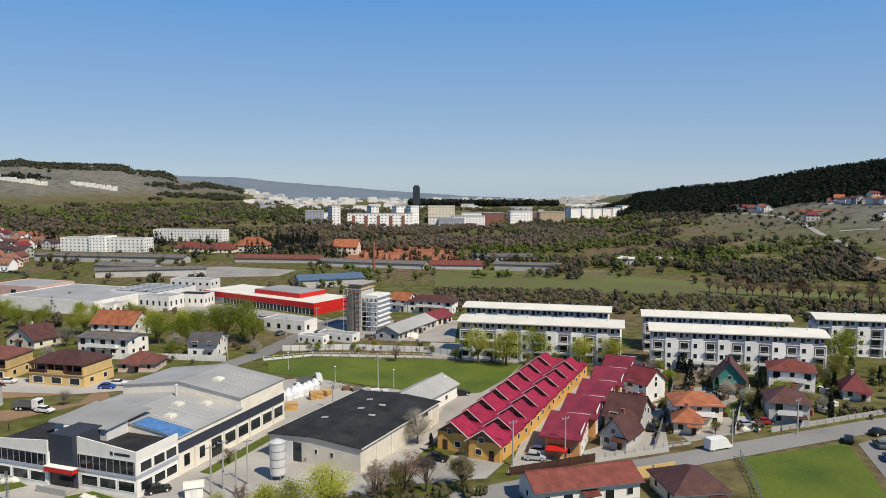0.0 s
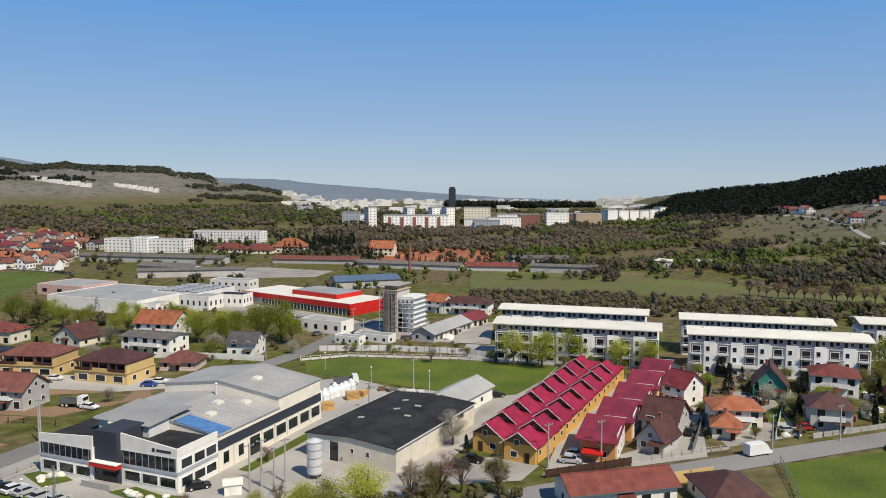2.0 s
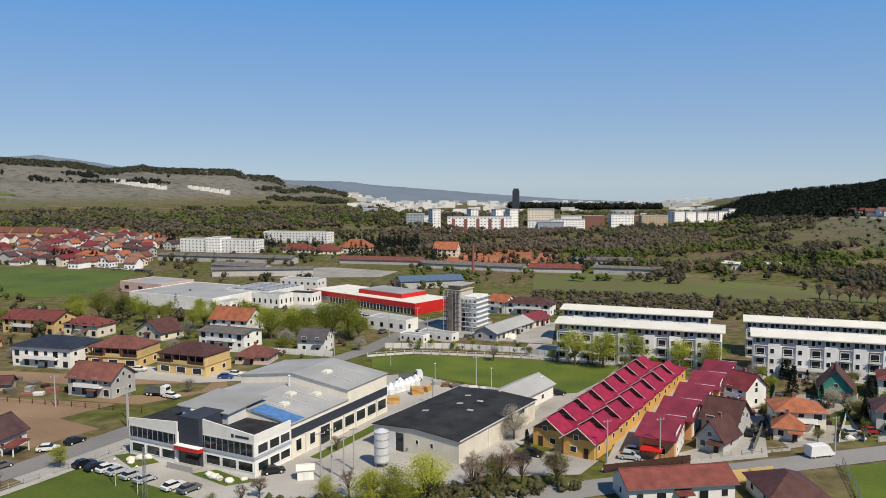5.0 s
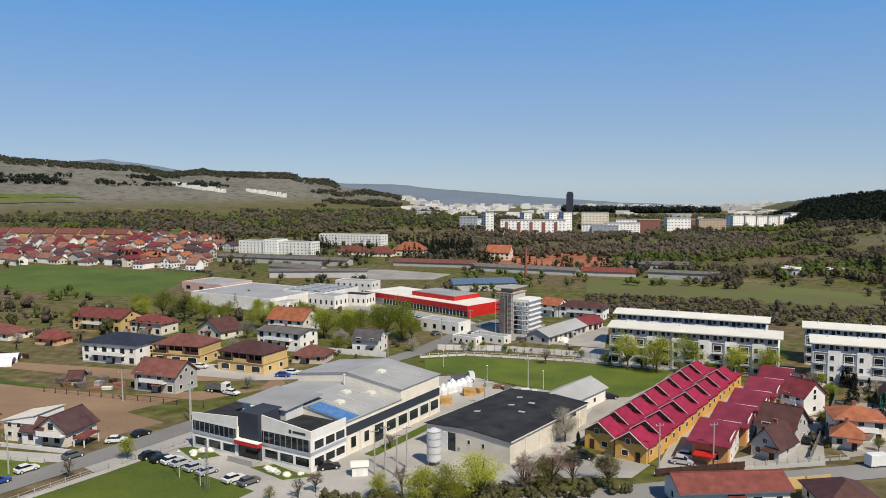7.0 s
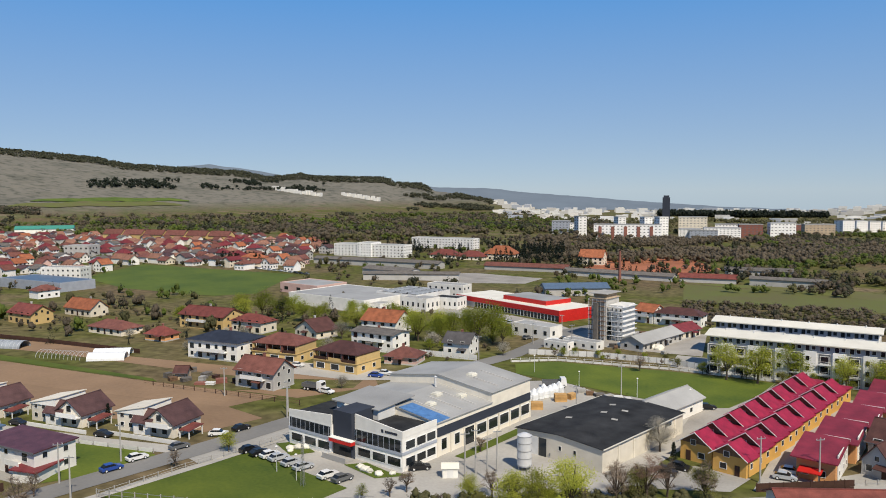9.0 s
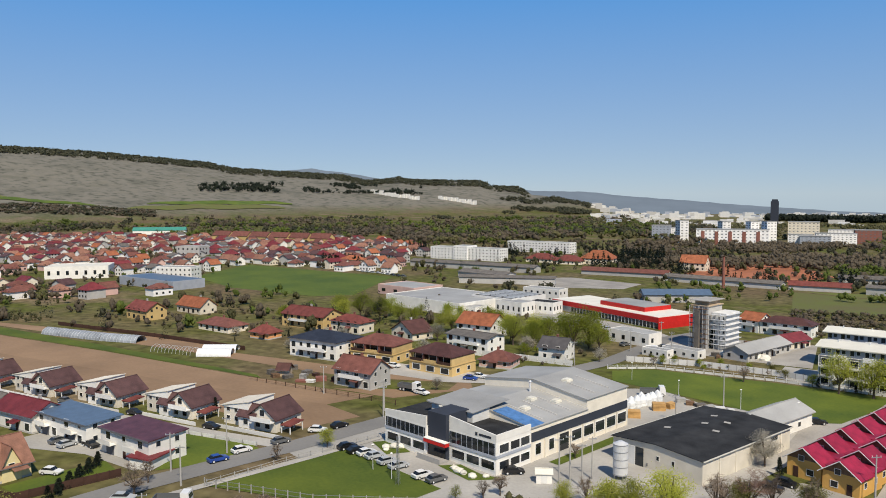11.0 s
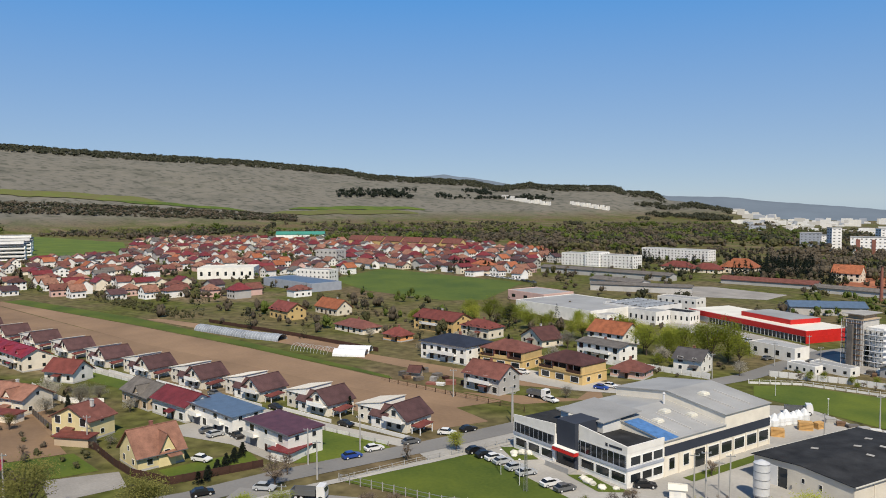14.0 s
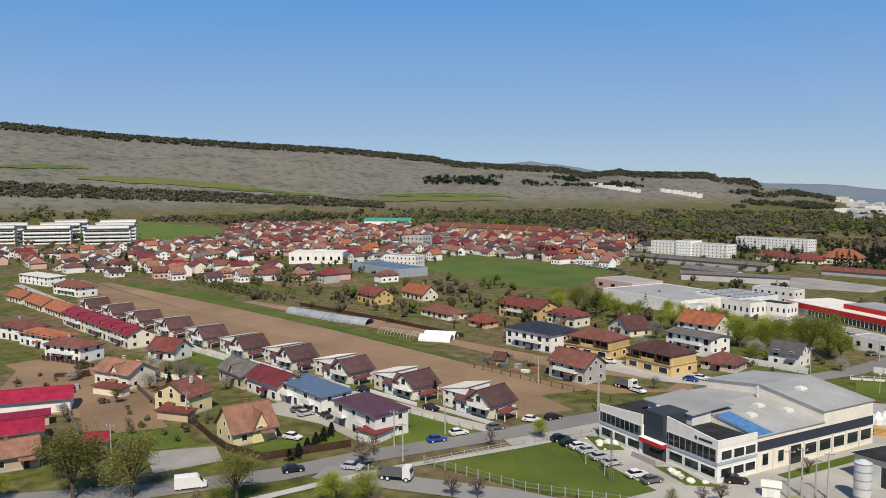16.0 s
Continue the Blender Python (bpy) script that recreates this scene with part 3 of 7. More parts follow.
WORDS = dict(paleyellow="pale yellow rendered", brightwhite="bright white", wineroof="wine-red sheet", plum="plum-brown tile", white="white rendered", cream="cream rendered", grey="grey rendered", yellow="yellow rendered", pink="pink rendered", tan="tan rendered", teal="teal green painted",
             orangewall="orange rendered", orange="orange tile", redtile="red tile", brownred="faded brown-red tile", brown="dark brown tile", maroon="dark red tile", black="black tile",
             greytile="grey-brown tile", salmon="pale terracotta tile", crimson="crimson sheet", purple="dark purple sheet", bluemetal="blue sheet metal", slate="dark grey tile", bitumen="flat grey", lightgrey="light grey")
RNG = random.Random(7)


def house(x, y, rot, L, D, ev, rd, ty, wall, roof, name="house", windows=True, chimney=True, group="", balcony=False):
    z = ground_z(x, y)
    roofm = "roofgrey" if roof == "grey" else "roofwhite" if roof == "white" else roof
    shape = {"gx": "gabled", "gy": "gabled", "hip": "hipped", "flat": "low flat"}[ty]
    h = thing(name, pose(x, y, z, 0, 0, rot), "%s %s with %s %s roof" % (WORDS.get(wall, wall), name.replace("_", " "), shape, WORDS.get(roof, roof)), name.split("_")[-1], group)
    part("wall", house_walls(L, D, ev, rd, ty), wall, h)
    if ty == "gx":
        g = gable_roof(L, D, ev, rd)
    elif ty == "gy":
        g = gable_roof(L, D, ev, rd, along=False)
    elif ty == "hip":
        g = hip_roof(L, D, ev, rd)
    else:
        g = Geo().slab((-L / 2 - 0.5, -D / 2 - 0.5, ev + 0.15), (L / 2 + 0.5, -D / 2 - 0.5, ev + 0.15), (L / 2 + 0.5, D / 2 + 0.5, rd), (-L / 2 - 0.5, D / 2 + 0.5, rd), 0.25)
    part("roof", g, roofm, h)
    if chimney and ty != "flat":
        c = Geo().box(-0.35, 0.35, -0.3, 0.3, 0, 1.5).box(-0.42, 0.42, -0.37, 0.37, 1.5, 1.62)
        part("chimney", c, "brick" if RNG.random() < 0.6 else "grey", h, "", pose(L * RNG.uniform(-0.2, 0.2), D * RNG.uniform(0.05, 0.15) if ty != "gy" else 0.5, rd - 0.7))
    near = math.hypot(x, y) < 320
    if near and ty in ("gx", "hip"):
        k = (rd - ev) / ((D if ty == "gx" else min(L, D)) / 2) * 0.6
        for s in (-1, 1):
            part("gutter", Geo().box(-L / 2 - 0.6, L / 2 + 0.6, -0.07, 0.07, -0.1, 0.02), "darkpanel", h, "", pose(0, s * (D / 2 + 0.68), ev - k + 0.14))
    if windows and near and ty != "flat":
        part("plinth", Geo().box(-L / 2 - 0.05, L / 2 + 0.05, -D / 2 - 0.05, D / 2 + 0.05, -0.4, 0.45), "grey", h)
        part("porch_roof", Geo().slab((-1.5, -1.9, 2.3), (1.5, -1.9, 2.3), (1.5, 0, 2.75), (-1.5, 0, 2.75), 0.12), roofm, h, "", pose(-L / 2 + (max(2, int(L / 3.4)) // 2 + 0.5) * L / max(2, int(L / 3.4)), -D / 2, 0))
    if windows:
        floors = 2 if ev > 4.4 else 1
        for fl in range(floors):
            zz = 0.95 + 2.8 * fl
            n = max(2, int(L / (5.0 if ty == "flat" else 3.4)))
            for i in range(n):
                xx = -L / 2 + (i + 0.5) * L / n
                if fl == 0 and i == n // 2:
                    d = Geo().box(-0.5, 0.5, -0.08, 0.02, 0, 2.05).box(-0.6, 0.6, -0.05, 0.02, 2.05, 2.15)
                    part("door", d, "darkwood", h, "", pose(xx, -D / 2 - 0.01, 0.1))
                else:
                    window(h, xx, -D / 2 - 0.01, zz - (0.55 if (i + fl) % 2 else 0), 1.9 if (i + fl) % 2 else 1.3, 2.0 if (i + fl) % 2 else 1.4)
            k = max(1, int(D / 4.2))
            for i in range(k):
                yy = -D / 2 + (i + 0.5) * D / k
                for s in (-1, 1):
                    window(h, s * (L / 2 + 0.01), yy, zz, 1.15, 1.25, 90 * s)
        if ty == "gx" and rd - ev > 2.4:
            for s in (-1, 1):
                window(h, s * (L / 2 + 0.01), 0, ev + 0.2, 1.0, 1.1, 90 * s)
        if ty == "gy" and rd - ev > 2.4:
            window(h, 0, -D / 2 - 0.01, ev + 0.2, 1.0, 1.1)
    if ty == "flat" and windows and near and L > 14:
        part("fascia", Geo().box(-L / 2 - 0.55, L / 2 + 0.55, -D / 2 - 0.56, -D / 2 - 0.5, ev - 0.25, ev + 0.16), "darkpanel", h)
        for k in (-0.3, 0.22):
            part("balcony_front", Geo().box(-2.2, 2.2, -1.5, -1.42, 2.6, 3.6).box(-2.2, 2.2, -1.5, 0, 2.5, 2.62), "white", h, "", pose(L * k, -D / 2, 0))
            part("garage_door", Geo().box(-1.4, 1.4, -0.07, 0.0, 0.05, 2.2), "darkpanel", h, "", pose(L * k, -D / 2 - 0.02, 0))
    if balcony:
        part("balcony", Geo().box(-L * 0.3, L * 0.3, -D / 2 - 1.3, -D / 2 - 0.01, 2.75, 2.95).box(-L * 0.3, L * 0.3, -D / 2 - 1.3, -D / 2 - 1.24, 2.95, 3.9), "frame", h)
    return h


def loggia_house(x, y, rot, L, D, ev, rd, ty, wall, roof):
    """A two-storey house whose dark upper loggias sit under a steep overhanging roof."""
    h = thing("house", pose(x, y, 0, 0, 0, rot), "yellow house with dark loggias and steep %s roof" % WORDS[roof].split(" tile")[0], "house")
    part("wall", Geo().box(-L / 2, L / 2, -D / 2, D / 2, -0.3, 3.1), wall, h)
    part("upper_wall", Geo().box(-L / 2 + 0.9, L / 2 - 0.9, -D / 2 + 1.3, D / 2 - 0.5, 3.1, 6.0), "darkwood", h)
    part("loggia_slab", Geo().box(-L / 2 - 0.2, L / 2 + 0.2, -D / 2 - 0.4, D / 2, 3.1, 3.35), wall, h)
    for k in range(4):
        x0 = -L / 2 + k * L / 3
        part("pier", Geo().box(-0.3, 0.3, -D / 2, -D / 2 + 1.3, 3.35, 5.8), wall if k in (0, 3) else roof, h, "", pose(max(-L / 2 + 0.3, min(L / 2 - 0.3, x0)), 0, 0))
    for k in range(3):
        xc = -L / 2 + (k + 0.5) * L / 3
        part("railing", Geo().box(-L / 6 + 0.4, L / 6 - 0.4, -D / 2 - 0.35, -D / 2 - 0.28, 3.4, 4.3), wall if k == 1 else "darkwood", h, "", pose(xc, 0, 0))
        window(h, xc, -D / 2 + 1.29, 3.5, 3.2, 2.1)
        window(h, xc, -D / 2 - 0.01, 0.5, 3.4, 1.9)
    for s in (-1, 1):
        for yy in (-D * 0.25, D * 0.2):
            window(h, s * (L / 2 + 0.01), yy, 0.9, 1.6, 1.4, 90 * s)
            window(h, s * (L / 2 - 0.89), yy, 3.9, 1.6, 1.5, 90 * s)
    part("roof", hip_roof(L, D, 5.9, rd + 0.4, 0.25), roof, h)
    part("side_wall", Geo().box(L / 2 - 0.9, L / 2, -D / 2 + 1.3, D / 2 - 0.5, 3.35, 5.6), wall, h)


HOUSES_EAST = [
    (51.0, 190.5, -50, 6.4, 8.0, 5.0, 8.0, "gx", "white", "maroon"),
    (37.3, 157.1, -36, 5.7, 8.0, 3.0, 6.5, "gy", "grey", "brown"),
    (40.9, 165.9, -30, 7.4, 10.0, 4.5, 8.0, "gx", "grey", "brown"),
    (53.9, 166.1, -15, 5.6, 7.0, 3.0, 5.0, "hip", "cream", "orange"),
    (57.6, 172.5, -4, 10.3, 9.0, 5.0, 6.8, "hip", "cream", "orange"),
    (75.7, 199.6, -19, 7.9, 10.0, 3.5, 8.0, "gy", "teal", "brown"),
    (92.8, 201.7, -20, 11.1, 10.0, 5.5, 7.5, "hip", "white", "redtile"),
    (78.8, 173.1, -14, 8.5, 9.0, 5.5, 8.0, "hip", "grey", "brown"),
    (104.9, 192.3, -19, 6.1, 8.0, 3.0, 6.0, "hip", "cream", "maroon"),
]
HOUSES_FRONT = [
    (23.8, 130.3, 15, 19.2, 8.0, 3.4, 5.2, "gx", "white", "redtile"),
    (42.8, 130.0, 7, 9.4, 11.0, 3.0, 5.4, "hip", "cream", "brown"),
    (74.3, 217.9, -9, 7.7, 6.0, 3.0, 3.2, "flat", "grey", "grey"),
    (-16.6, 324.3, -30, 8.5, 9.0, 5.0, 7.5, "gx", "white", "orange"),
    (-4.2, 319.9, -16, 19.2, 9.0, 5.0, 7.0, "hip", "white", "brown"),
    (-13.1, 274.0, 64, 28.1, 9.0, 3.0, 5.0, "gx", "grey", "grey"),
    (-3.6, 292.8, 57, 13.8, 8.0, 3.0, 5.0, "gx", "cream", "maroon"),
]
HOUSES_WEST = [
    (-115.8, 181.8, -10, 13.9, 9.0, 5.0, 8.1, "gx", "grey", "brownred"),
    (-102.4, 208.5, -14, 17.4, 12.0, 5.0, 8.1, "hip", "yellow", "brown"),
    (-128.2, 215.0, -5, 17.4, 12.0, 5.0, 8.1, "hip", "yellow", "brownred"),
    (-149.4, 212.9, -7, 20.9, 14.0, 6.3, 8.6, "hip", "white", "black"),
    (-74.4, 239.9, -6, 9.3, 9.0, 4.5, 7.2, "gx", "white", "slate"),
    (-113.8, 268.8, -10, 15.6, 12.0, 5.4, 9.0, "gx", "white", "orange"),
    (-105.7, 243.2, -15, 18.5, 10.0, 5.4, 6.3, "gx", "white", "greytile"),
    (-88.1, 221.7, -0, 10.7, 9.0, 2.7, 5.0, "hip", "pink", "brownred"),
    (-137.0, 254.0, -25, 13.5, 10.0, 3.1, 6.8, "gy", "cream", "brown"),
]
HOUSES_MIDWEST = [
    (-165.9, 256.5, -11, 15.5, 9.0, 4.5, 6.8, "hip", "cream", "redtile"),
    (-188.4, 260.4, -9, 23.7, 12.0, 5.4, 8.1, "gx", "yellow", "redtile"),
    (-189.4, 230.5, -8, 10.1, 7.0, 2.7, 5.0, "hip", "orangewall", "redtile"),
    (-217.1, 237.7, -12, 19.8, 10.0, 2.7, 5.0, "hip", "cream", "brownred"),
    (-262.3, 270.8, -13, 19.0, 9.0, 3.6, 7.2, "gx", "cream", "orange"),
    (-270.0, 247.2, -13, 16.8, 10.0, 4.5, 7.7, "gx", "yellow", "redtile"),
]
HOUSES_SOUTH = [
    (-143.3, 87.0, 78, 9.9, 10.0, 3.2, 7.6, "gx", "paleyellow", "salmon"),
    (-127.2, 109.9, -10, 17.5, 9.0, 5.4, 5.9, "flat", "white", "purple"),
    (-151.3, 113.2, -9, 21.0, 8.5, 5.0, 5.5, "flat", "white", "bluemetal"),
    (-168.7, 113.9, -5, 15.8, 9.0, 4.2, 6.6, "gx", "white", "maroon"),
    (-185.7, 115.5, -8, 15.2, 9.0, 3.8, 6.5, "gx", "tan", "greytile"),
    (-174.0, 89.3, 12, 12.1, 7.5, 4.8, 7.6, "gy", "paleyellow", "brownred"),
    (-209.8, 91.7, 11, 14.8, 9.0, 4.4, 7.0, "gx", "cream", "salmon"),
    (-253.9, 96.3, 15, 17.0, 9.0, 5.2, 7.0, "hip", "white", "brownred"),
    (-283.0, 99.6, 8, 21.6, 9.0, 4.6, 6.0, "hip", "white", "orange"),
]
HOUSES_SOUTHWEST = [
    (-305.9, 99.4, 13, 18.2, 10.0, 4.8, 6.8, "hip", "white", "brownred"),
    (-232.3, 118.1, 15, 11.5, 8.0, 3.4, 6.5, "gx", "white", "redtile"),
    (-406.3, 136.3, -1, 20.0, 9.0, 3.0, 5.6, "gx", "cream", "orange"),
    (-376.9, 134.3, -6, 27.9, 9.0, 3.0, 5.6, "gx", "cream", "orange"),
    (-347.7, 132.0, -5, 25.1, 9.0, 3.0, 5.6, "gx", "cream", "orange"),
    (-412.0, 164.0, 5, 25.9, 10.0, 5.0, 7.5, "hip", "white", "brownred"),
    (-474.9, 171.6, 4, 35.7, 10.0, 5.0, 5.6, "flat", "white", "white"),
    (-164.6, 45.9, 74, 9.0, 9.0, 3.0, 5.0, "gx", "tan", "salmon"),
]
TOWNHOUSES = [
    (-310.9, 124.8, -6, 26.0, 9.0, 5.0, 7.2, "gx", "cream", "wineroof"),
    (-286.3, 122.5, -6, 23.0, 9.0, 5.0, 7.2, "gx", "cream", "wineroof"),
    (-264.5, 120.5, -6, 20.6, 9.0, 5.0, 7.2, "gx", "cream", "wineroof"),
]
SHEDS = [
    (-202.2, 63.6, 62, 18.6, 9.0, 3.5, 5.5, "gx", "white", "crimson"),
    (-190.6, 55.7, 69, 14.1, 4.0, 2.5, 3.0, "flat", "tan", "crimson"),
    (-179.3, 51.1, 69, 11.7, 8.0, 3.0, 4.6, "gx", "tan", "crimson"),
    (-161.6, 62.1, 55, 4.2, 5.0, 2.2, 3.2, "gx", "tan", "crimson"),
    (-143.8, 181.9, 17, 3.4, 4.0, 2.2, 3.6, "gx", "tan", "brown"),
    (-120.5, 105.6, 97, 6.9, 5.0, 2.2, 2.7, "flat", "white", "maroon"),
    (-167.7, 83.7, 23, 8.8, 3.0, 2.2, 2.6, "flat", "tan", "redtile"),
    (-201.8, 83.9, 18, 10.2, 3.0, 2.3, 2.7, "flat", "cream", "redtile"),
    (43.7, 264.6, -4, 8.9, 7.0, 3.0, 3.2, "flat", "grey", "grey"),
]

for h in HOUSES_EAST + HOUSES_FRONT + HOUSES_WEST + HOUSES_MIDWEST + HOUSES_SOUTH + HOUSES_SOUTHWEST:
    if h[8] == "yellow" and h[7] == "hip":
        loggia_house(*h)
    else:
        made = house(*h, balcony=h[5] > 4.9 and h[7] != "flat", chimney=h not in HOUSES_FRONT)
        if h in HOUSES_SOUTH and h[7] == "gx" and h[5] < 4.5 and h[8] in ("paleyellow", "cream", "tan"):
            w, top = 3.6, h[5] + 0.8 * (h[6] - h[5])
            part("front_gable", house_walls(w, h[4] * 0.5, h[5] - 0.1, top, "gy"), h[8], made, "", pose(h[3] * 0.12, -h[4] * 0.27, 0.05))
            part("front_gable_roof", gable_roof(w, h[4] * 0.5, h[5] - 0.1, top, 0.45, 0.16, along=False), h[9], made, "", pose(h[3] * 0.12, -h[4] * 0.27, 0.08))
            window(made, h[3] * 0.12, -h[4] * 0.52 - 0.01, h[5] - 0.9, 1.3, 1.3)
for h in TOWNHOUSES:
    t = house(*h, name="terraced_house", balcony=True, group="wine-roofed terrace")
    for s in (-0.25, 0.25):
        part("dormer", gable_roof(2.0, 3.0, 1.2, 2.2, 0.25, 0.15, along=False), "wineroof", t, "", pose(h[3] * s, -h[4] * 0.30, h[5] - 0.4))
        part("dormer_wall", house_walls(1.9, 2.6, 1.2, 2.1, "gy"), "cream", t, "", pose(h[3] * s, -h[4] * 0.30, h[5] - 0.4))
for h in SHEDS:
    house(*h, name="shed", windows=False, chimney=False)

# ---- works hall and office ----


def wall_frame(a, b):
    """The pose of a facade whose base runs from a to b; local x along it, -y outwards to its right-hand side."""
    d = Vector(b) - Vector(a)
    return pose(a[0], a[1], 0, 0, 0, math.degrees(math.atan2(d.y, d.x))), d.length


def works_hall():
    m, L = wall_frame((-53, 129), (-36.8, 173.7))      # long side, local x away from the camera, local y to the west
    h = thing("factory_hall", m, "cream factory hall with light grey metal roof and dark band", "factory")
    W = 31.0
    x0 = 11.0
    ev, rd = 7.2, 9.3
    step = 31.0

    def section(xa, xb, e, r):
        g = Geo().box(xa, xb, 0, W, -0.3, e)
        for x in (xa, xb):
            g.solid([(x, 0, e), (x, W, e), (x, W / 2, r), (x + 0.2, 0, e), (x + 0.2, W, e), (x + 0.2, W / 2, r)], [(0, 1, 2), (5, 4, 3), (0, 2, 5, 3), (1, 4, 5, 2)])
        return g
    part("wall", section(x0, step, ev, rd), "ivory", h)
    part("wall", section(step, L, ev + 2.2, rd + 2.2), "ivory", h)

    def roof(xa, xb, e, r):
        g = Geo()
        g.slab((xa, -0.3, e), (xb, -0.3, e), (xb, W / 2, r + 0.15), (xa, W / 2, r + 0.15), 0.15)
        g.slab((xb, W + 0.3, e), (xa, W + 0.3, e), (xa, W / 2, r + 0.15), (xb, W / 2, r + 0.15), 0.15)
        return g
    part("roof", roof(x0 - 0.2, step + 0.1, ev + 0.15, rd), "roofgrey", h)
    part("roof", roof(step - 0.3, L + 0.3, ev + 2.35, rd + 2.2), "roofgrey", h)
    for xx, yy, r in ((18, 7.5, 0), (24, 10.5, 0), (28, 6.5, 0), (37, 10, 2.2)):
        z = ev + 0.2 + r + (rd - ev) * yy / (W / 2)
        part("skylight", Geo().box(-1.1, 1.1, -0.9, 0.9, 0, 0.5).box(-0.9, 0.9, -0.7, 0.7, 0.5, 0.7), "roofwhite", h, "", pose(xx, yy, z - 0.1))
    for xx, r in ((16.5, 0), (21.5, 0), (26.5, 0), (36, 2.2), (42, 2.2)):
        z0 = ev + 0.3 + r
        g = Geo().slab((xx, 1.5, z0 + 0.25), (xx + 0.25, 1.5, z0 + 0.25), (xx + 0.25, 11, z0 + 0.25 + (rd - ev) * 9.5 / (W / 2)), (xx, 11, z0 + 0.25 + (rd - ev) * 9.5 / (W / 2)), 0.2)
        part("roof_seam", g, "grey", h)
    part("vent_pipe", Geo().tube([(0, 0, 0), (0, 0, 2.4)], [0.25, 0.25], 8).tube([(0, 0, 2.4), (0, 0, 2.7)], [0.4, 0.1], 8), "silver", h, "", pose(step - 3, 14, rd))
    part("tarpaulin", Geo().slab((x0 - 0.1, 0.0, ev + 0.30), (x0 + 4.4, 0.0, ev + 0.30), (x0 + 4.4, 10.5, ev + 0.34 + (rd - ev) * 10.5 / (W / 2)), (x0 - 0.1, 10.5, ev + 0.34 + (rd - ev) * 10.5 / (W / 2)), 0.12), "tarp", h, "bright blue tarpaulin over the roof edge")
    part("band", Geo().box(x0, L + 0.05, -0.12, 0.0, 4.3, 6.2), "navy", h, "dark blue-grey cladding band")
    for i in range(9):
        x = x0 + i * (L - x0) / 8
        part("pilaster", Geo().box(-0.2, 0.2, -0.2, 0.0, 0, 4.3), "ivory", h, "", pose(min(x, L - 0.2), 0, 0))
    for i in range(8):
        x = x0 + (i + 0.5) * (L - x0) / 8
        if i == 2:
            # dark slab on the uncut wall stands for the shaded inside of the gate
            part("gate", Geo().box(-1.6, 1.6, -0.06, 0.02, 0, 3.8), "glass", h, "dark sheet painting in the shade inside a loading gate", pose(x, 0, 0))
        else:
            w = 4.0 if i > 2 else 1.9
            window(h, x, -0.02, 1.1, w, 2.6)
    # office wing in front
    o = thing("office_building", m, "two-storey white office with grey glazing and dark corner tower", "office")
    part("wall", Geo().box(0, x0 - 0.05, 0, 13.0, -0.3, 6.8).box(-1.5, x0 - 0.05, 18.4, 31.8, -0.3, 6.6), "white", o)
    # parapets slope up to the entrance tower
    g = Geo()
    g.solid([(0, -0.05, 6.8), (0, 13.5, 6.8), (0, 13.5, 9.6), (0, -0.05, 8.2), (0.3, -0.05, 6.8), (0.3, 13.5, 6.8), (0.3, 13.5, 9.6), (0.3, -0.05, 8.2)], [(0, 3, 2, 1), (4, 5, 6, 7), (3, 7, 6, 2), (0, 1, 5, 4), (1, 2, 6, 5), (0, 4, 7, 3)])
    g.box(0.3, x0 - 0.1, -0.05, 0.25, 6.8, 8.2)
    g.solid([(-1.5, 18.4, 6.6), (-1.5, 31.85, 6.6), (-1.5, 31.85, 7.7), (-1.5, 18.4, 8.7), (-1.2, 18.4, 6.6), (-1.2, 31.85, 6.6), (-1.2, 31.85, 7.7), (-1.2, 18.4, 8.7)], [(0, 3, 2, 1), (4, 5, 6, 7), (3, 7, 6, 2), (0, 1, 5, 4), (1, 2, 6, 5), (0, 4, 7, 3)])
    part("parapet", g, "white", o)
    part("flat_roof", Geo().box(0.3, x0 - 0.1, 0.25, 13.0, 6.8, 7.1).box(-1.2, x0 - 0.1, 18.4, 31.6, 6.6, 6.9), "bitumen", o, "dark bitumen flat roof")
    part("stair_house", Geo().box(5.5, x0 - 0.06, 11.5, 24, 6.8, 9.4), "lightgrey", o)
    part("stair_house_roof", Geo().slab((5.0, 11.0, 9.5), (x0 + 6, 11.0, 10.2), (x0 + 6, 25, 10.2), (5.0, 25, 9.5), 0.2), "roofgrey", o)
    part("tower", Geo().box(-1.0, 6.0, 13.0, 18.4, -0.3, 9.8), "navy", o, "dark entrance tower")
    part("canopy", Geo().box(-2.3, -1.0, 12.0, 18.5, 3.4, 4.2), "redpanel", o, "red and white entrance canopy")
    part("canopy_trim", Geo().box(-2.35, -1.0, 11.95, 18.55, 4.2, 4.32), "white", o)
    part("entrance_glazing", Geo().box(-1.12, -1.0, 13.2, 18.2, 0, 3.1), "glass", o)
    part("ramp", Geo().box(-3.6, -1.1, 12.2, 19.0, -0.1, 0.5).box(-3.7, -3.55, 12.2, 19.0, -0.1, 1.2), "concrete", o)
    part("chimney", Geo().tube([(0, 0, 0), (0, 0, 2.4)], [0.9, 0.9], 10), "roofwhite", o, "", pose(5, 20, 6.9))
    # upper ribbon glazing and lower windows
    part("glazing", Geo().box(-0.1, 0.0, 0.3, 12.8, 4.0, 6.4), "glass", o)
    part("glazing", Geo().box(-1.6, -1.5, 18.8, 31.4, 4.0, 6.1), "glass", o)
    part("spandrel", Geo().box(-0.14, -0.0, -0.05, 13.0, 3.45, 4.0).box(-1.64, -1.5, 18.4, 31.85, 3.45, 4.0).box(0, x0, -0.14, 0.0, 3.45, 4.0), "bluegrey", o)
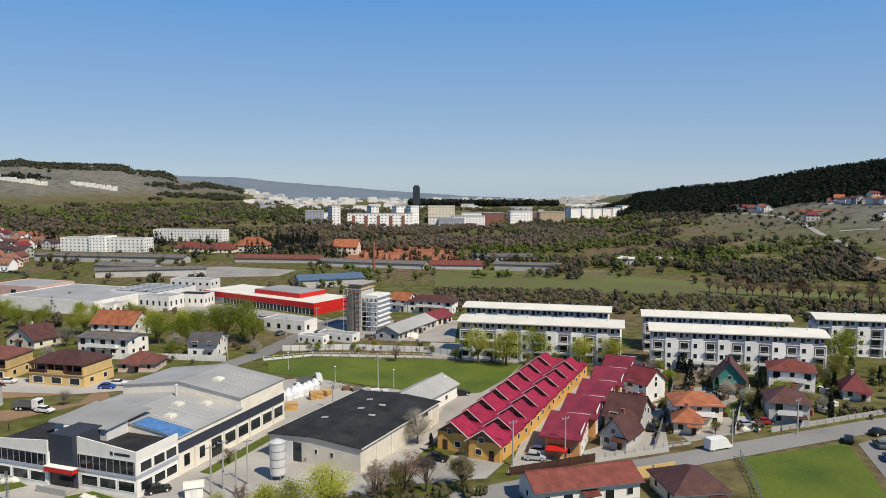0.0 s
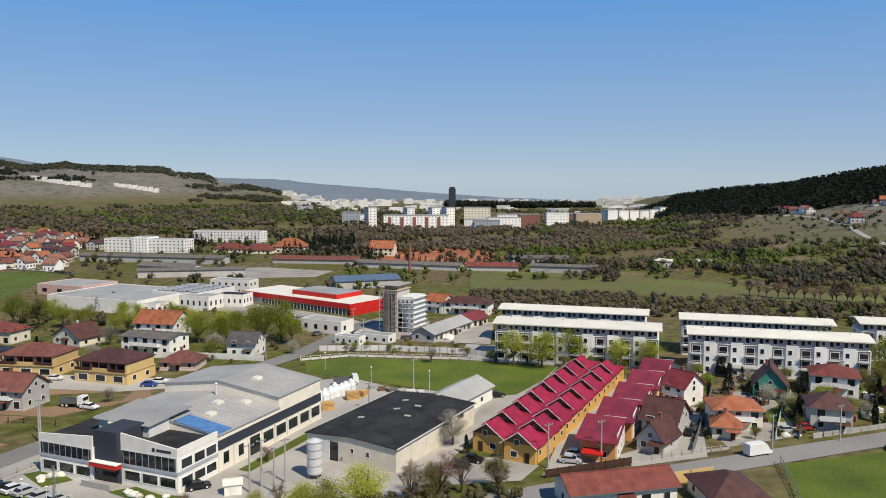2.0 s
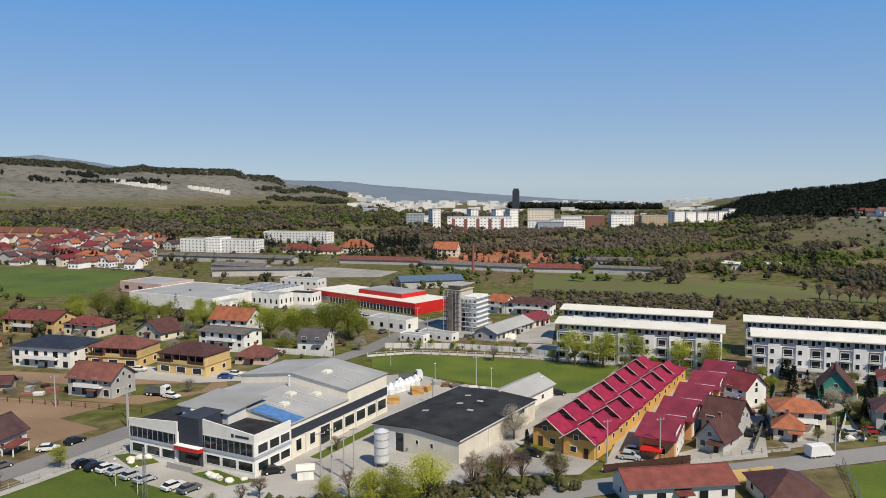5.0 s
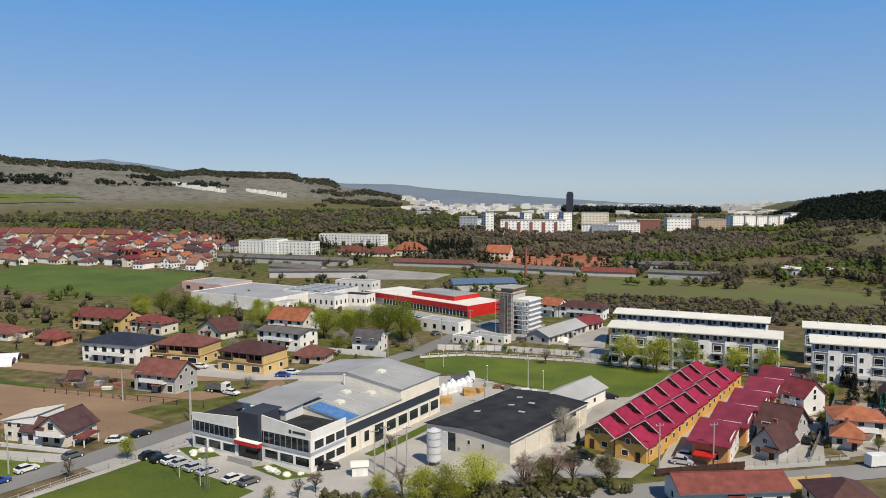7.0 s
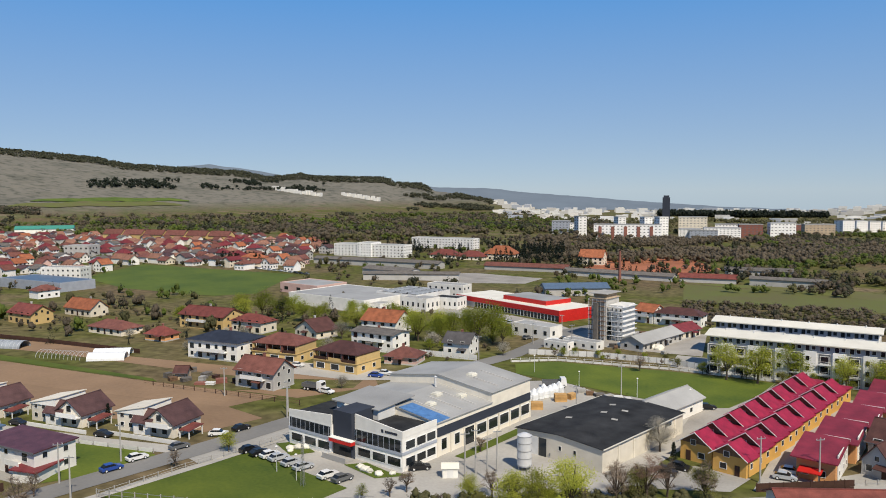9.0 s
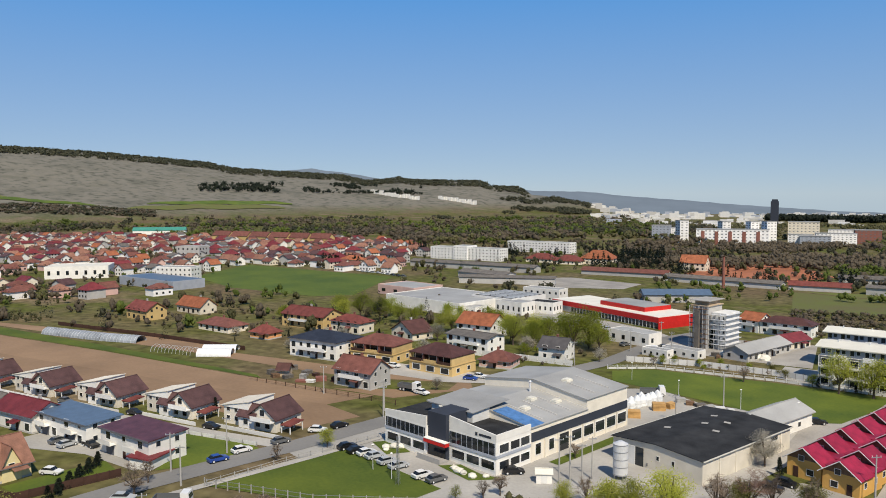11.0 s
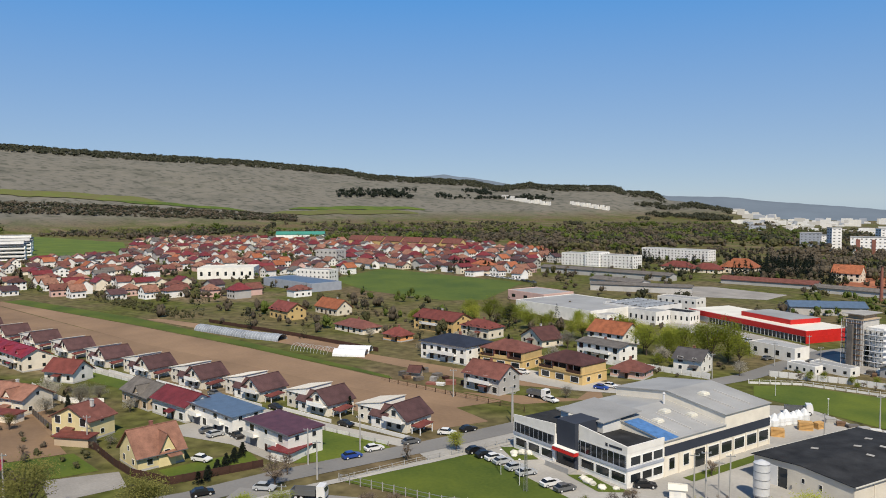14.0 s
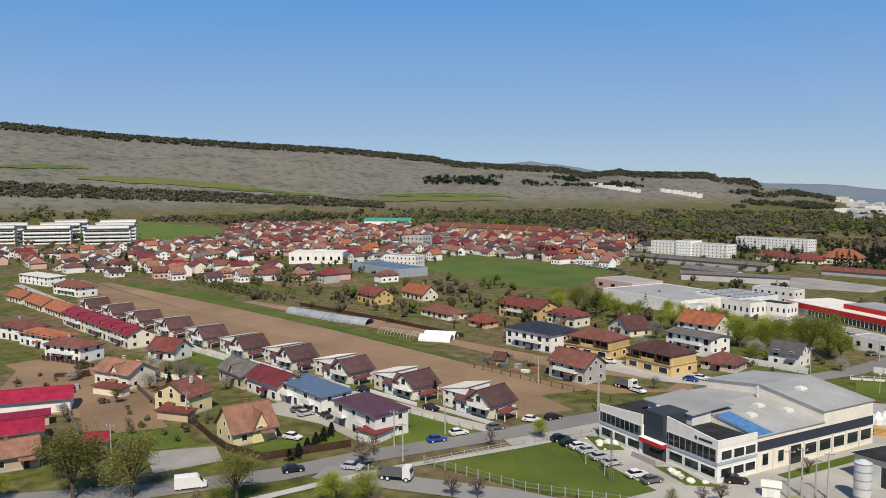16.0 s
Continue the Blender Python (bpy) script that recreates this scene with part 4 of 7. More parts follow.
    for i in range(9):
        part("mullion", Geo().box(-0.13, -0.02, -0.05, 0.05, 4.0, 6.4), "bluegrey", o, "", pose(0, 0.4 + i * 1.5, 0))
        part("mullion", Geo().box(-0.13, -0.02, -0.05, 0.05, 4.0, 6.1), "bluegrey", o, "", pose(-1.5, 19.2 + i * 1.45, 0))
    for y in (2.2, 6.3, 10.4):
        window(o, -0.01, y, 0.9, 3.9, 1.9, -90)
    for y in (20.8, 25, 29.2):
        window(o, -1.51, y, 0.9, 3.9, 1.9, -90)
    for x in (2.4, 5.8, 9.0):
        window(o, x, -0.01, 0.9, 3.1, 1.8)
        window(o, x, -0.01, 4.2, 3.1, 1.9)
    # lettering band stands for the company sign
    part("sign", Geo().box(-0.05, 0.0, 1.3, 4.6, 7.2, 7.65).box(-0.05, 0.0, 5.0, 5.6, 7.1, 7.75), "navy", o, "dark sign on the parapet")


works_hall()


def block_building():
    m, W = wall_frame((-34.5, 149.5), (-15.5, 140.5))   # front
    h = thing("warehouse", m, "low beige warehouse with black bitumen roof", "warehouse")
    D, ev, rd = 34.0, 4.8, 5.5
    g = Geo().box(0, W, 0, D, -0.3, ev)
    for y in (0, D):
        g.solid([(0, y, ev), (W, y, ev), (W / 2, y, rd), (0, y + 0.2, ev), (W, y + 0.2, ev), (W / 2, y + 0.2, rd)], [(0, 1, 2), (5, 4, 3), (0, 2, 5, 3), (1, 4, 5, 2)])
    part("wall", g, "ivory", h)
    r = Geo()
    r.slab((-0.4, -0.4, ev + 0.1), (W / 2, -0.4, rd + 0.15), (W / 2, D + 0.4, rd + 0.15), (-0.4, D + 0.4, ev + 0.1), 0.15)
    r.slab((W / 2, -0.4, rd + 0.15), (W + 0.4, -0.4, ev + 0.1), (W + 0.4, D + 0.4, ev + 0.1), (W / 2, D + 0.4, rd + 0.15), 0.15)
    part("roof", r, "bitumen", h, "patched black bitumen roof")
    part("gutter", Geo().box(W + 0.4, W + 0.55, -0.4, D + 0.4, ev - 0.1, ev + 0.12).box(-0.55, -0.4, -0.4, D + 0.4, ev - 0.1, ev + 0.12), "roofwhite", h)
    for x, y in ((9, 20), (12, 24), (7, 27), (13.5, 17), (5, 12)):
        part("roof_patch", Geo().box(-0.7, 0.7, -0.5, 0.5, 0, 0.06), "concrete", h, "", pose(x, y, ev + 0.16 + (rd - ev) * (1 - abs(x - W / 2) / (W / 2)) + 0.05, 0, 4 if x > W / 2 else -4, 20))
    # no hole in the wall: a dark slab paints in the unlit interior
    part("doorway", Geo().box(5.6, 7.6, -0.05, 0.02, 0, 3.9), "glass", h, "dark sheet painting in the shade inside a doorway")
    part("sliding_door", Geo().box(3.2, 5.6, -0.18, -0.06, 0, 3.9), "lightgrey", h)
    window(h, 11, -0.01, 2.2, 0.7, 1.0)
    window(h, 14.6, -0.01, 2.0, 0.7, 1.1)
    for y in (6, 12, 18, 24, 30):
        part("pilaster", Geo().box(W, W + 0.15, y - 0.2, y + 0.2, 0, ev - 0.1), "ivory", h)
    for y in (21, 27):
        window(h, W + 0.01, y, 3.2, 3.4, 1.0, 90)
    s = thing("silo", pose(-30.5, 138.0, 0), "white ribbed metal silo standing on short legs", "silo")
    g = Geo().tube([(0, 0, 0.9), (0, 0, 7.0)], [1.45, 1.45], 24)
    part("tank", g, "silver", s)
    part("cap", Geo().tube([(0, 0, 7.0), (0, 0, 7.5)], [1.5, 0.5], 24), "silver", s)
    for z in (1.0, 2.5, 4.0, 5.5, 6.9):
        part("hoop", Geo().tube([(0, 0, z), (0, 0, z + 0.12)], [1.5, 1.5], 24), "steel", s)
    for k in range(4):
        part("leg", Geo().box(-0.1, 0.1, -0.1, 0.1, -0.1, 1.0), "steel", s, "", pose(1.2 * math.cos(k * 1.571 + 0.6), 1.2 * math.sin(k * 1.571 + 0.6), 0))
    w = thing("storage_building", pose(-5.0, 184.5, 0, 0, 0, 63), "small white building with grey sheet gable roof", "building")
    part("wall", house_walls(20, 9, 3.6, 5.6, "gx"), "white", w)
    part("roof", gable_roof(20, 9, 3.6, 5.6), "roofgrey", w)
    for x in (-6, -1, 4):
        window(w, x, -4.51, 1.0, 1.4, 1.2)


block_building()

# ---- terraces ----


def terrace():
    ang = 23.3
    dx, dy = math.sin(radians(ang)), math.cos(radians(ang))
    u = None
    for i in range(8):
        px, py = 5.2 + dx * 9.1 * i, 150.4 + dy * 9.1 * i
        m = pose(px, py, 0, 0, 0, -ang - 4)
        if u is not None:
            copy_thing(u, m)
            continue
        u = thing("terraced_house", m, "ochre terraced house with twin crimson gables and brown cladding", "house", "terrace with twin gables")
        for s in (-1, 1):
            c, off = s * 4.0, (0.6 if s < 0 else -1.4)
            part("wall", Geo().box(c - 3.4, c + 3.4, off, off + 9.05, -0.3, 3.8), "ochre", u)
            e, k, q, t = 3.55, 6.35, off + 4.9, 0.16
            r = Geo()
            r.slab((c - 4.0, off - 0.8, e), (c, off - 0.8, k), (c, q, k), (c - 4.0, q, e), t)
            r.slab((c, off - 0.8, k), (c + 4.0, off - 0.8, e), (c + 4.0, q, e), (c, q, k), t)
            part("roof", r, "crimson", u, "crimson sheet roof")
            f = Geo().slab((c - 3.9, q, e + 0.4), (c + 3.9, q, e + 0.4), (c + 3.9, off + 9.05, e + 0.4), (c - 3.9, off + 9.05, e + 0.4), 0.2)
            part("low_roof", f, "crimson", u)
            back = Geo().solid([(c - 3.4, q - 0.2, 3.8), (c + 3.4, q - 0.2, 3.8), (c, q - 0.2, 6.1), (c - 3.4, q, 3.8), (c + 3.4, q, 3.8), (c, q, 6.1)], [(0, 1, 2), (5, 4, 3), (0, 2, 5, 3), (1, 4, 5, 2)])
            part("back_gable", back, "wood", u)
            g = Geo().solid([(c - 3.4, off, 3.8), (c + 3.4, off, 3.8), (c, off, 6.15), (c - 3.4, off + 0.2, 3.8), (c + 3.4, off + 0.2, 3.8), (c, off + 0.2, 6.15)], [(0, 1, 2), (5, 4, 3), (0, 2, 5, 3), (1, 4, 5, 2)])
            part("gable", g, "wood", u, "brown timber gable")
            part("bargeboard", Geo().slab((c - 4.03, off - 0.86, e + 0.02), (c, off - 0.86, k + 0.04), (c, off - 0.8, k + 0.04), (c - 4.03, off - 0.8, e + 0.02), 0.18), "frame", u)
            part("bargeboard", Geo().slab((c, off - 0.86, k + 0.04), (c + 4.03, off - 0.86, e + 0.02), (c + 4.03, off - 0.8, e + 0.02), (c, off - 0.8, k + 0.04), 0.18), "frame", u)
            window(u, c - 0.6, off - 0.01, 3.4, 1.2, 1.2)
            window(u, c - 1.2 * s, off - 0.01, 0.9, 1.5, 1.3)
            part("door", Geo().box(-0.5, 0.5, -0.08, 0.02, 0, 2.1), "darkwood", u, "", pose(c + 1.6 * s, off, 0.05))
            for y in (2.2, 6.4):
                window(u, c + s * 3.41, off + y, 1.4, 1.1, 1.2, 90 * s)
        part("link", Geo().box(-0.62, 0.62, 1.5, 9.05, -0.3, 3.6), "ochre", u)
        part("link_roof", Geo().box(-0.9, 0.9, 1.2, 9.05, 3.6, 3.8), "crimson", u)
        part("garage_door", Geo().box(-0.5, 0.5, 1.42, 1.5, 0, 2.2), "frame", u)
    v = None
    for i in range(5):
        px, py = 25.3 + dx * 14.6 * i, 154.5 + dy * 14.6 * i
        m = pose(px, py, 0, 0, 0, -ang + 5)
        if v is not None:
            copy_thing(v, m)
            continue
        v = thing("terraced_house", m, "orange-rendered house under one wide sloping crimson roof", "house", "terrace with single slopes")
        part("wall", Geo().box(-3.2, 3.6, -6.2, 6.2, -0.3, 4.3), "orangewall", v)
        part("roof", Geo().slab((-4.2, -7.4, 4.6), (4.2, -7.4, 4.3), (4.2, 6.0, 5.6), (-4.2, 6.0, 5.9), 0.22), "wineroof", v)
        part("roof_edge", Geo().box(-4.2, 4.2, 6.0, 6.12, 5.2, 5.75), "frame", v)
        part("side_wall", Geo().box(3.62, 3.8, -4.5, 6.2, -0.3, 5.2), "white", v)
        part("porch_roof", Geo().slab((-2.6, -8.8, 2.3), (1.6, -8.8, 2.3), (1.6, -6.2, 2.7), (-2.6, -6.2, 2.7), 0.15), "redpanel", v)
        for x in (-2.4, 1.4):
            part("post", Geo().box(-0.08, 0.08, -0.08, 0.08, -0.1, 2.3), "darkwood", v, "", pose(x, -8.6, 0))
        for x in (-1.6, 1.4):
            window(v, x, -6.21, 1.0, 1.2, 1.3)
        for y in (-3, 1.5, 4.5):
            for z in (0.9, 2.9):
                window(v, 3.81, y, z, 1.0, 1.1, 90)


terrace()

# ---- apartment blocks ----


def apartment_block(a, b, D, label, storeys=4, H=11.5, bays=13):
    m, L = wall_frame(a, b)
    h = thing("apartment_block", m, label, "apartment block", "row of new apartment blocks")
    low = H - 2.7
    part("wall", Geo().box(0, L, 0.0, D, -0.3, low), "lightgrey", h)
    part("attic", Geo().box(0.5, L - 0.5, 0.7, D - 0.7, low, H), "bluegrey", h, "set-back grey attic storey")
    r = Geo()
    r.slab((-0.9, -0.5, H), (L + 0.9, -0.5, H), (L + 0.9, D / 2, H + 0.9), (-0.9, D / 2, H + 0.9), 0.3)
    r.slab((L + 0.9, D + 0.5, H), (-0.9, D + 0.5, H), (-0.9, D / 2, H + 0.9), (L + 0.9, D / 2, H + 0.9), 0.3)
    part("roof", r, "roofwhite", h, "cream-white metal roof")
    for k in range(6):
        part("roof_vent", Geo().tube([(0, 0, 0), (0, 0, 0.7)], [0.15, 0.15], 6), "silver", h, "", pose(L * (k + 0.5) / 6, D * 0.45, H + 0.8))
    fh = low / (storeys - 1)
    for i in range(bays):
        x0, w = L * i / bays, L / bays
        window(h, x0 + w * 0.3, 0.69, low + 0.5, 1.2, 1.7)
        window(h, x0 + w * 0.72, 0.69, low + 0.9, 1.1, 1.2)
        if i % 2:
            part("white_bay", Geo().box(x0 + 0.2, x0 + w - 0.2, -0.35, 0.0, 0, low + 0.6), "brightwhite", h, "white rendered bay")
        else:
            # flat dark panel paints in the shade of balcony recesses; the wall stays flush
            part("dark_bay", Geo().box(x0 + 0.35, x0 + w - 0.35, -0.06, 0.0, 0, low), "darkpanel", h, "dark grey panel painting in the shade of a balcony recess")
        for s in range(storeys - 1):
            z = s * fh
            if i % 2:
                window(h, x0 + w * 0.35, -0.36, z + 0.8, 1.1, 1.5)
            else:
                window(h, x0 + w * 0.5, -0.07, z + 0.2, 2.4, 2.2)
                put("balcony", BALCONY, h, pose(x0 + w / 2, -0.01, z) @ Matrix.Diagonal((w * 0.85, 1, 1, 1)))
    for s in range(storeys):
        for y in (D * 0.3, D * 0.7):
            window(h, -0.01, y, s * fh + 0.9, 1.2, 1.3, -90)


BALCONY = Geo().box(-0.5, 0.5, -1.2, 0, -0.1, 0.06).box(-0.5, 0.5, -1.2, -1.14, 0.95, 1.02).box(-0.5, 0.5, -1.2, -1.15, 0.06, 0.35).mesh("balcony", "lightgrey")
apartment_block((5.2, 236), (53, 225), 13, "long grey-white four-storey apartment block with pale roof")
apartment_block((7.6, 263.5), (55, 252), 12, "long grey-white four-storey apartment block with pale roof, in second row")
apartment_block((61, 221.5), (107, 211), 13, "long grey-white four-storey apartment block with pale roof")
apartment_block((65, 246), (108, 236), 12, "long grey-white four-storey apartment block with pale roof, in second row")
apartment_block((118.5, 240), (166, 229), 13, "long grey-white four-storey apartment block with pale roof")

# ---- store, scaffolded tower, factory ----


def store():
    m, L = wall_frame((-110, 349.5), (-52.7, 310.6))
    h = thing("supermarket", m, "large store with red fascia and white flat roof", "store")
    D = 23
    part("wall", Geo().box(0.4, L - 0.4, 0.4, D, -0.3, 3.0), "lightgrey", h)
    part("fascia", Geo().box(0, L, 0, D + 0.4, 2.7, 4.9), "redpanel", h, "bright red fascia band")
    part("roof", Geo().box(0.3, L - 0.3, 0.3, D + 0.1, 4.9, 5.05), "roofwhite", h)
    part("upper_fascia", Geo().box(L * 0.40, L * 0.80, 6, D - 1, 5.05, 6.9), "redpanel", h)
    part("upper_roof", Geo().box(L * 0.40 + 0.3, L * 0.80 - 0.3, 6.3, D - 1.3, 6.9, 7.05), "roofgrey", h)
    part("fascia_end", Geo().box(L - 0.3, L + 0.05, 0, D, 0, 2.7), "redpanel", h)
    part("shopfront", Geo().box(L * 0.2, L - 0.5, 0.28, 0.4, 0.2, 2.5), "glass", h)
    for i in range(26):
        part("mullion", Geo().box(-0.15, 0.15, 0.2, 0.3, 0, 2.7), "frame", h, "", pose(L * 0.2 + i * L * 0.79 / 26, 0, 0))


store()


def scaffold_tower():
    m = pose(-32.0, 281, 0, 0, 0, -22) @ Matrix.Diagonal((0.74, 0.9, 0.87, 1))
    h = thing("tower_block", m, "unfinished grey concrete tower wrapped in scaffolding", "building")
    part("core", Geo().box(-4.2, 4.2, -2, 9, -0.3, 17.5), "grey", h)
    part("upper_floor", Geo().box(-4.8, 4.8, -3, 9.5, 17.5, 17.8).box(-3.6, 3.6, -1, 8, 17.8, 19.6), "tan", h)
    part("top_slab", Geo().box(-5, 5, -3, 9.8, 19.6, 19.9), "concrete", h)
    part("annex", Geo().box(4.4, 12.0, 0, 11, -0.3, 15), "lightgrey", h, "white rendered wing behind scaffolding")
    for x in (-4.6, -2.3, 0, 2.3, 4.6, 7, 9.5, 12.3):
        y = -2.8 if x < 4.7 else -0.8
        hh = 17.5 if x < 4.7 else 15
        part("scaffold_post", Geo().box(-0.07, 0.07, -0.07, 0.07, -0.1, hh), "silver", h, "", pose(x, y, 0))
        part("scaffold_post", Geo().box(-0.07, 0.07, -0.07, 0.07, -0.1, hh), "silver", h, "", pose(x, y - 1.1, 0))
    for k in range(8):
        part("scaffold_deck", Geo().box(-4.7, 4.7, -4.0, -2.7, 0, 0.15), "wood", h, "", pose(0, 0, 2 + k * 2.05))
        if k < 7:
            part("scaffold_deck", Geo().box(4.8, 12.4, -2.0, -0.7, 0, 0.15), "silver", h, "", pose(0, 0, 2 + k * 2.05))
            part("scaffold_deck", Geo().box(12.1, 13.3, -1.0, 11, 0, 0.15), "silver", h, "", pose(0, 0, 2 + k * 2.05))
    part("hoist", Geo().box(-1.2, 1.2, -5.2, -4.1, 0, 16), "greytile", h)
    for k in range(5):
        for x in (6, 8.5, 11):
            window(h, x, -0.01, 1 + k * 2.8, 1.2, 1.4)


scaffold_tower()


def plain_building(name, x, y, rot, L, D, H, wall, roof, label, category, bays=0, storeys=1, parapet=0.4, group=""):
    z = ground_z(x, y)
    h = thing(name, pose(x, y, z, 0, 0, rot), label, category, group)
    part("wall", Geo().box(-L / 2, L / 2, -D / 2, D / 2, -2, H), wall, h)
    part("roof", Geo().box(-L / 2 + 0.3, L / 2 - 0.3, -D / 2 + 0.3, D / 2 - 0.3, H, H + 0.15), roof, h)
    if parapet:
        g = Geo()
        for q in ((-L / 2, L / 2, -D / 2, -D / 2 + 0.3), (-L / 2, L / 2, D / 2 - 0.3, D / 2), (-L / 2, -L / 2 + 0.3, -D / 2 + 0.3, D / 2 - 0.3), (L / 2 - 0.3, L / 2, -D / 2 + 0.3, D / 2 - 0.3)):
            g.box(*q, H, H + parapet)
        part("parapet", g, wall, h)
    fh = H / storeys
    for s in range(storeys):
        for i in range(bays):
            window(h, -L / 2 + (i + 0.5) * L / bays, -D / 2 - 0.01, s * fh + fh * 0.3, L / bays * 0.34, fh * 0.4)
        for i in range(max(0, int(bays * D / L))):
            for sd in (-1, 1):
                window(h, sd * (L / 2 + 0.01), -D / 2 + (i + 0.5) * L / bays, s * fh + fh * 0.3, L / bays * 0.34, fh * 0.4, 90 * sd)
    return h


for spec in ((-160, 339, -20, 52, 40, 5.2, "white", "roofgrey", 0), (-132, 348, -20, 26, 26, 5.8, "lightgrey", "bitumen", 0), (-200, 372, -20, 30, 22, 5, "pink", "roofgrey", 3),
             (-122, 330, -20, 16, 10, 5.5, "white", "roofgrey", 5), (-140, 318, -20, 14, 8, 4, "white", "roofgrey", 4), (-110, 338, -12, 14, 9, 5, "white", "bitumen", 5), (-122, 376, -14, 22, 9, 6.5, "white", "roofgrey", 6)):
    plain_building("factory", *spec[:8], "pale low factory building with flat grey roof", "factory", spec[8], 2 if spec[5] > 6 else 1)
for i in range(6):
    for k in range(3):
        g = Geo().solid([(-3.2, -0.9, 0), (3.2, -0.9, 0), (3.2, 0.9, 0), (-3.2, 0.9, 0), (-3.0, 0, 0.9), (3.0, 0, 0.9)], [(0, 1, 5, 4), (1, 2, 5), (2, 3, 4, 5), (3, 0, 4), (3, 2, 1, 0)])
        sk = new("roof_light", g.mesh("roof_light", "old_film"))
        sk.matrix_world = pose(-132, 348, 5.9, 0, 0, -20) @ pose(-8 + 8 * k, -9 + 3.6 * i, 0)
        tagged(sk, "long ridged glass roof light on factory", "roof light", "factory roof lights")
for k, (x, y, rot, L, H) in enumerate(((-262, 598, -9, 70, 10.2), (-231, 704, -11, 68, 9.8))):
    plain_building("hotel", x, y, rot, L, 14, H, "brightwhite", "roofgrey", "long white four-storey block with rows of small windows", "building", 20, 4)
plain_building("stair_block", -265, 598, -9, 14, 16, 11.6, "brightwhite", "roofgrey", "taller white middle part of a long block", "building", 5, 5)


def barracks(x, y, rot, L, D, ev, rd, roof, wall="grey"):
    house(x, y, rot, L, D, ev, rd, "gx", wall, roof, name="long_shed", windows=False, chimney=False)


for b in ((-110, 516, -7, 60, 9, 3, 5, "brownred"), (-45, 488, -16, 72, 9, 3.2, 4.6, "greytile"), (9, 478, -6, 32, 9, 3, 5, "redtile"), (-168, 442, 12, 60, 9, 4, 5, "greytile"),
          (-190, 462, -18, 40, 12, 4, 5.5, "greytile"), (-225, 520, -10, 110, 10, 4, 5.5, "greytile"), (-60, 402, 22, 34, 14, 4, 6, "bluemetal"), (52, 468, -14, 40, 9, 4, 5, "greytile"),
          (40, 520, -4, 40, 10, 4, 5.5, "greytile")):
    barracks(*b)
for h in ((-196, 600, -10, 24, 14, 3, 7, "hip", "cream", "redtile"), (-170, 590, -8, 22, 14, 3, 7, "hip", "cream", "redtile"), (-148, 598, -8, 26, 15, 5, 11, "hip", "cream", "orange"),
          (-72, 575, -8, 18, 12, 6, 11, "gx", "cream", "orange"), (-330, 520, -8, 20, 12, 4, 7, "hip", "cream", "orange"), (120, 505, -20, 12, 9, 4, 5, "flat", "white", "white"), (146, 500, -20, 14, 8, 3.5, 4.2, "flat", "white", "white")):
    house(*h)

# ---- villas along the lane ----


def villas():
    v = None
    for i in range(10):
        x = -117 - 25.6 * i
        y = 138.8 + (0 if i < 5 else 0.055 * (i - 4) * 25)
        m = pose(x, y, 0, 0, 0, -4 + (0 if i < 5 else -3))
        if v is not None:
            copy_thing(v, m)
            continue
        v = thing("villa", m, "cream villa with dark red hipped gable roof and raised white wing", "house", "row of villas along the lane")
        part("wall", Geo().box(-9.5, -1.5, -4.5, 4.0, -0.3, 4.2), "ivory", v)
        g = Geo().solid([(-9.8, -4.8, 4.2), (-9.8, 4.3, 4.2), (-1.3, 4.3, 4.2), (-1.3, -4.8, 4.2), (-9.8, -4.8, 4.4), (-9.8, 4.3, 4.4), (-1.3, 4.3, 6.1), (-1.3, -4.8, 6.1)],
                        [(0, 1, 2, 3), (4, 7, 6, 5), (0, 3, 7, 4), (2, 1, 5, 6), (3, 2, 6, 7), (1, 0, 4, 5)])
        part("wing_roof", g, "white", v, "slanting white wing roof")
        part("wing_roof_edge", Geo().slab((-10.2, -5.0, 4.5), (-1.0, -5.0, 6.3), (-1.0, 4.5, 6.3), (-10.2, 4.5, 4.5), 0.16), "ivory", v)
        part("main_wall", house_walls(8.2, 9.2, 3.3, 6.3, "gy"), "ivory", v, "", pose(3.4, -0.5, 0))
        part("main_roof", gable_roof(8.2, 9.2, 3.3, 6.3, 0.55, along=False), "plum", v, "plum-brown tile roof", pose(3.4, -0.5, 0))
        part("cross_wall", house_walls(5.0, 4.4, 3.2, 5.4, "gx"), "brightwhite", v, "", pose(-1.2, -3.4, 0))
        part("cross_roof", gable_roof(5.0, 4.4, 3.2, 5.4, 0.5), "plum", v, "", pose(-1.2, -3.4, 0))
        part("annex_roof", Geo().slab((8.3, -4.5, 2.0), (11.4, -4.5, 2.0), (11.4, 0.5, 2.4), (8.3, 0.5, 2.4), 0.15), "redtile", v)
        for x2 in (8.5, 11.1):
            for y2 in (-4.2, 0.2):
                part("post", Geo().box(-0.1, 0.1, -0.1, 0.1, -0.1, 2.0), "frame", v, "", pose(x2, y2, 0))
        for z in (0.9, 3.1):
            for x2 in (-8, -5.5):
                window(v, x2, -4.51, z, 1.2, 1.2)
        window(v, -1.4, -5.61, 0.9, 1.6, 1.5)
        for x2 in (2.0, 5.0):
            window(v, x2, -5.12, 0.6, 1.6, 1.8)
        window(v, 3.4, -5.12, 3.4, 1.6, 1.7)
        for y2 in (-3, 2):
            window(v, 7.52, y2, 0.9, 1.2, 1.3, 90)
        part("balcony", Geo().box(1.2, 7.5, -7.0, -5.5, 2.6, 2.8).box(1.2, 7.5, -7.0, -6.92, 2.8, 3.7), "frame", v)
        part("garden_wall", Geo().box(-12, 12, -8.3, -8.1, -0.1, 0.9), "lightgrey", v)


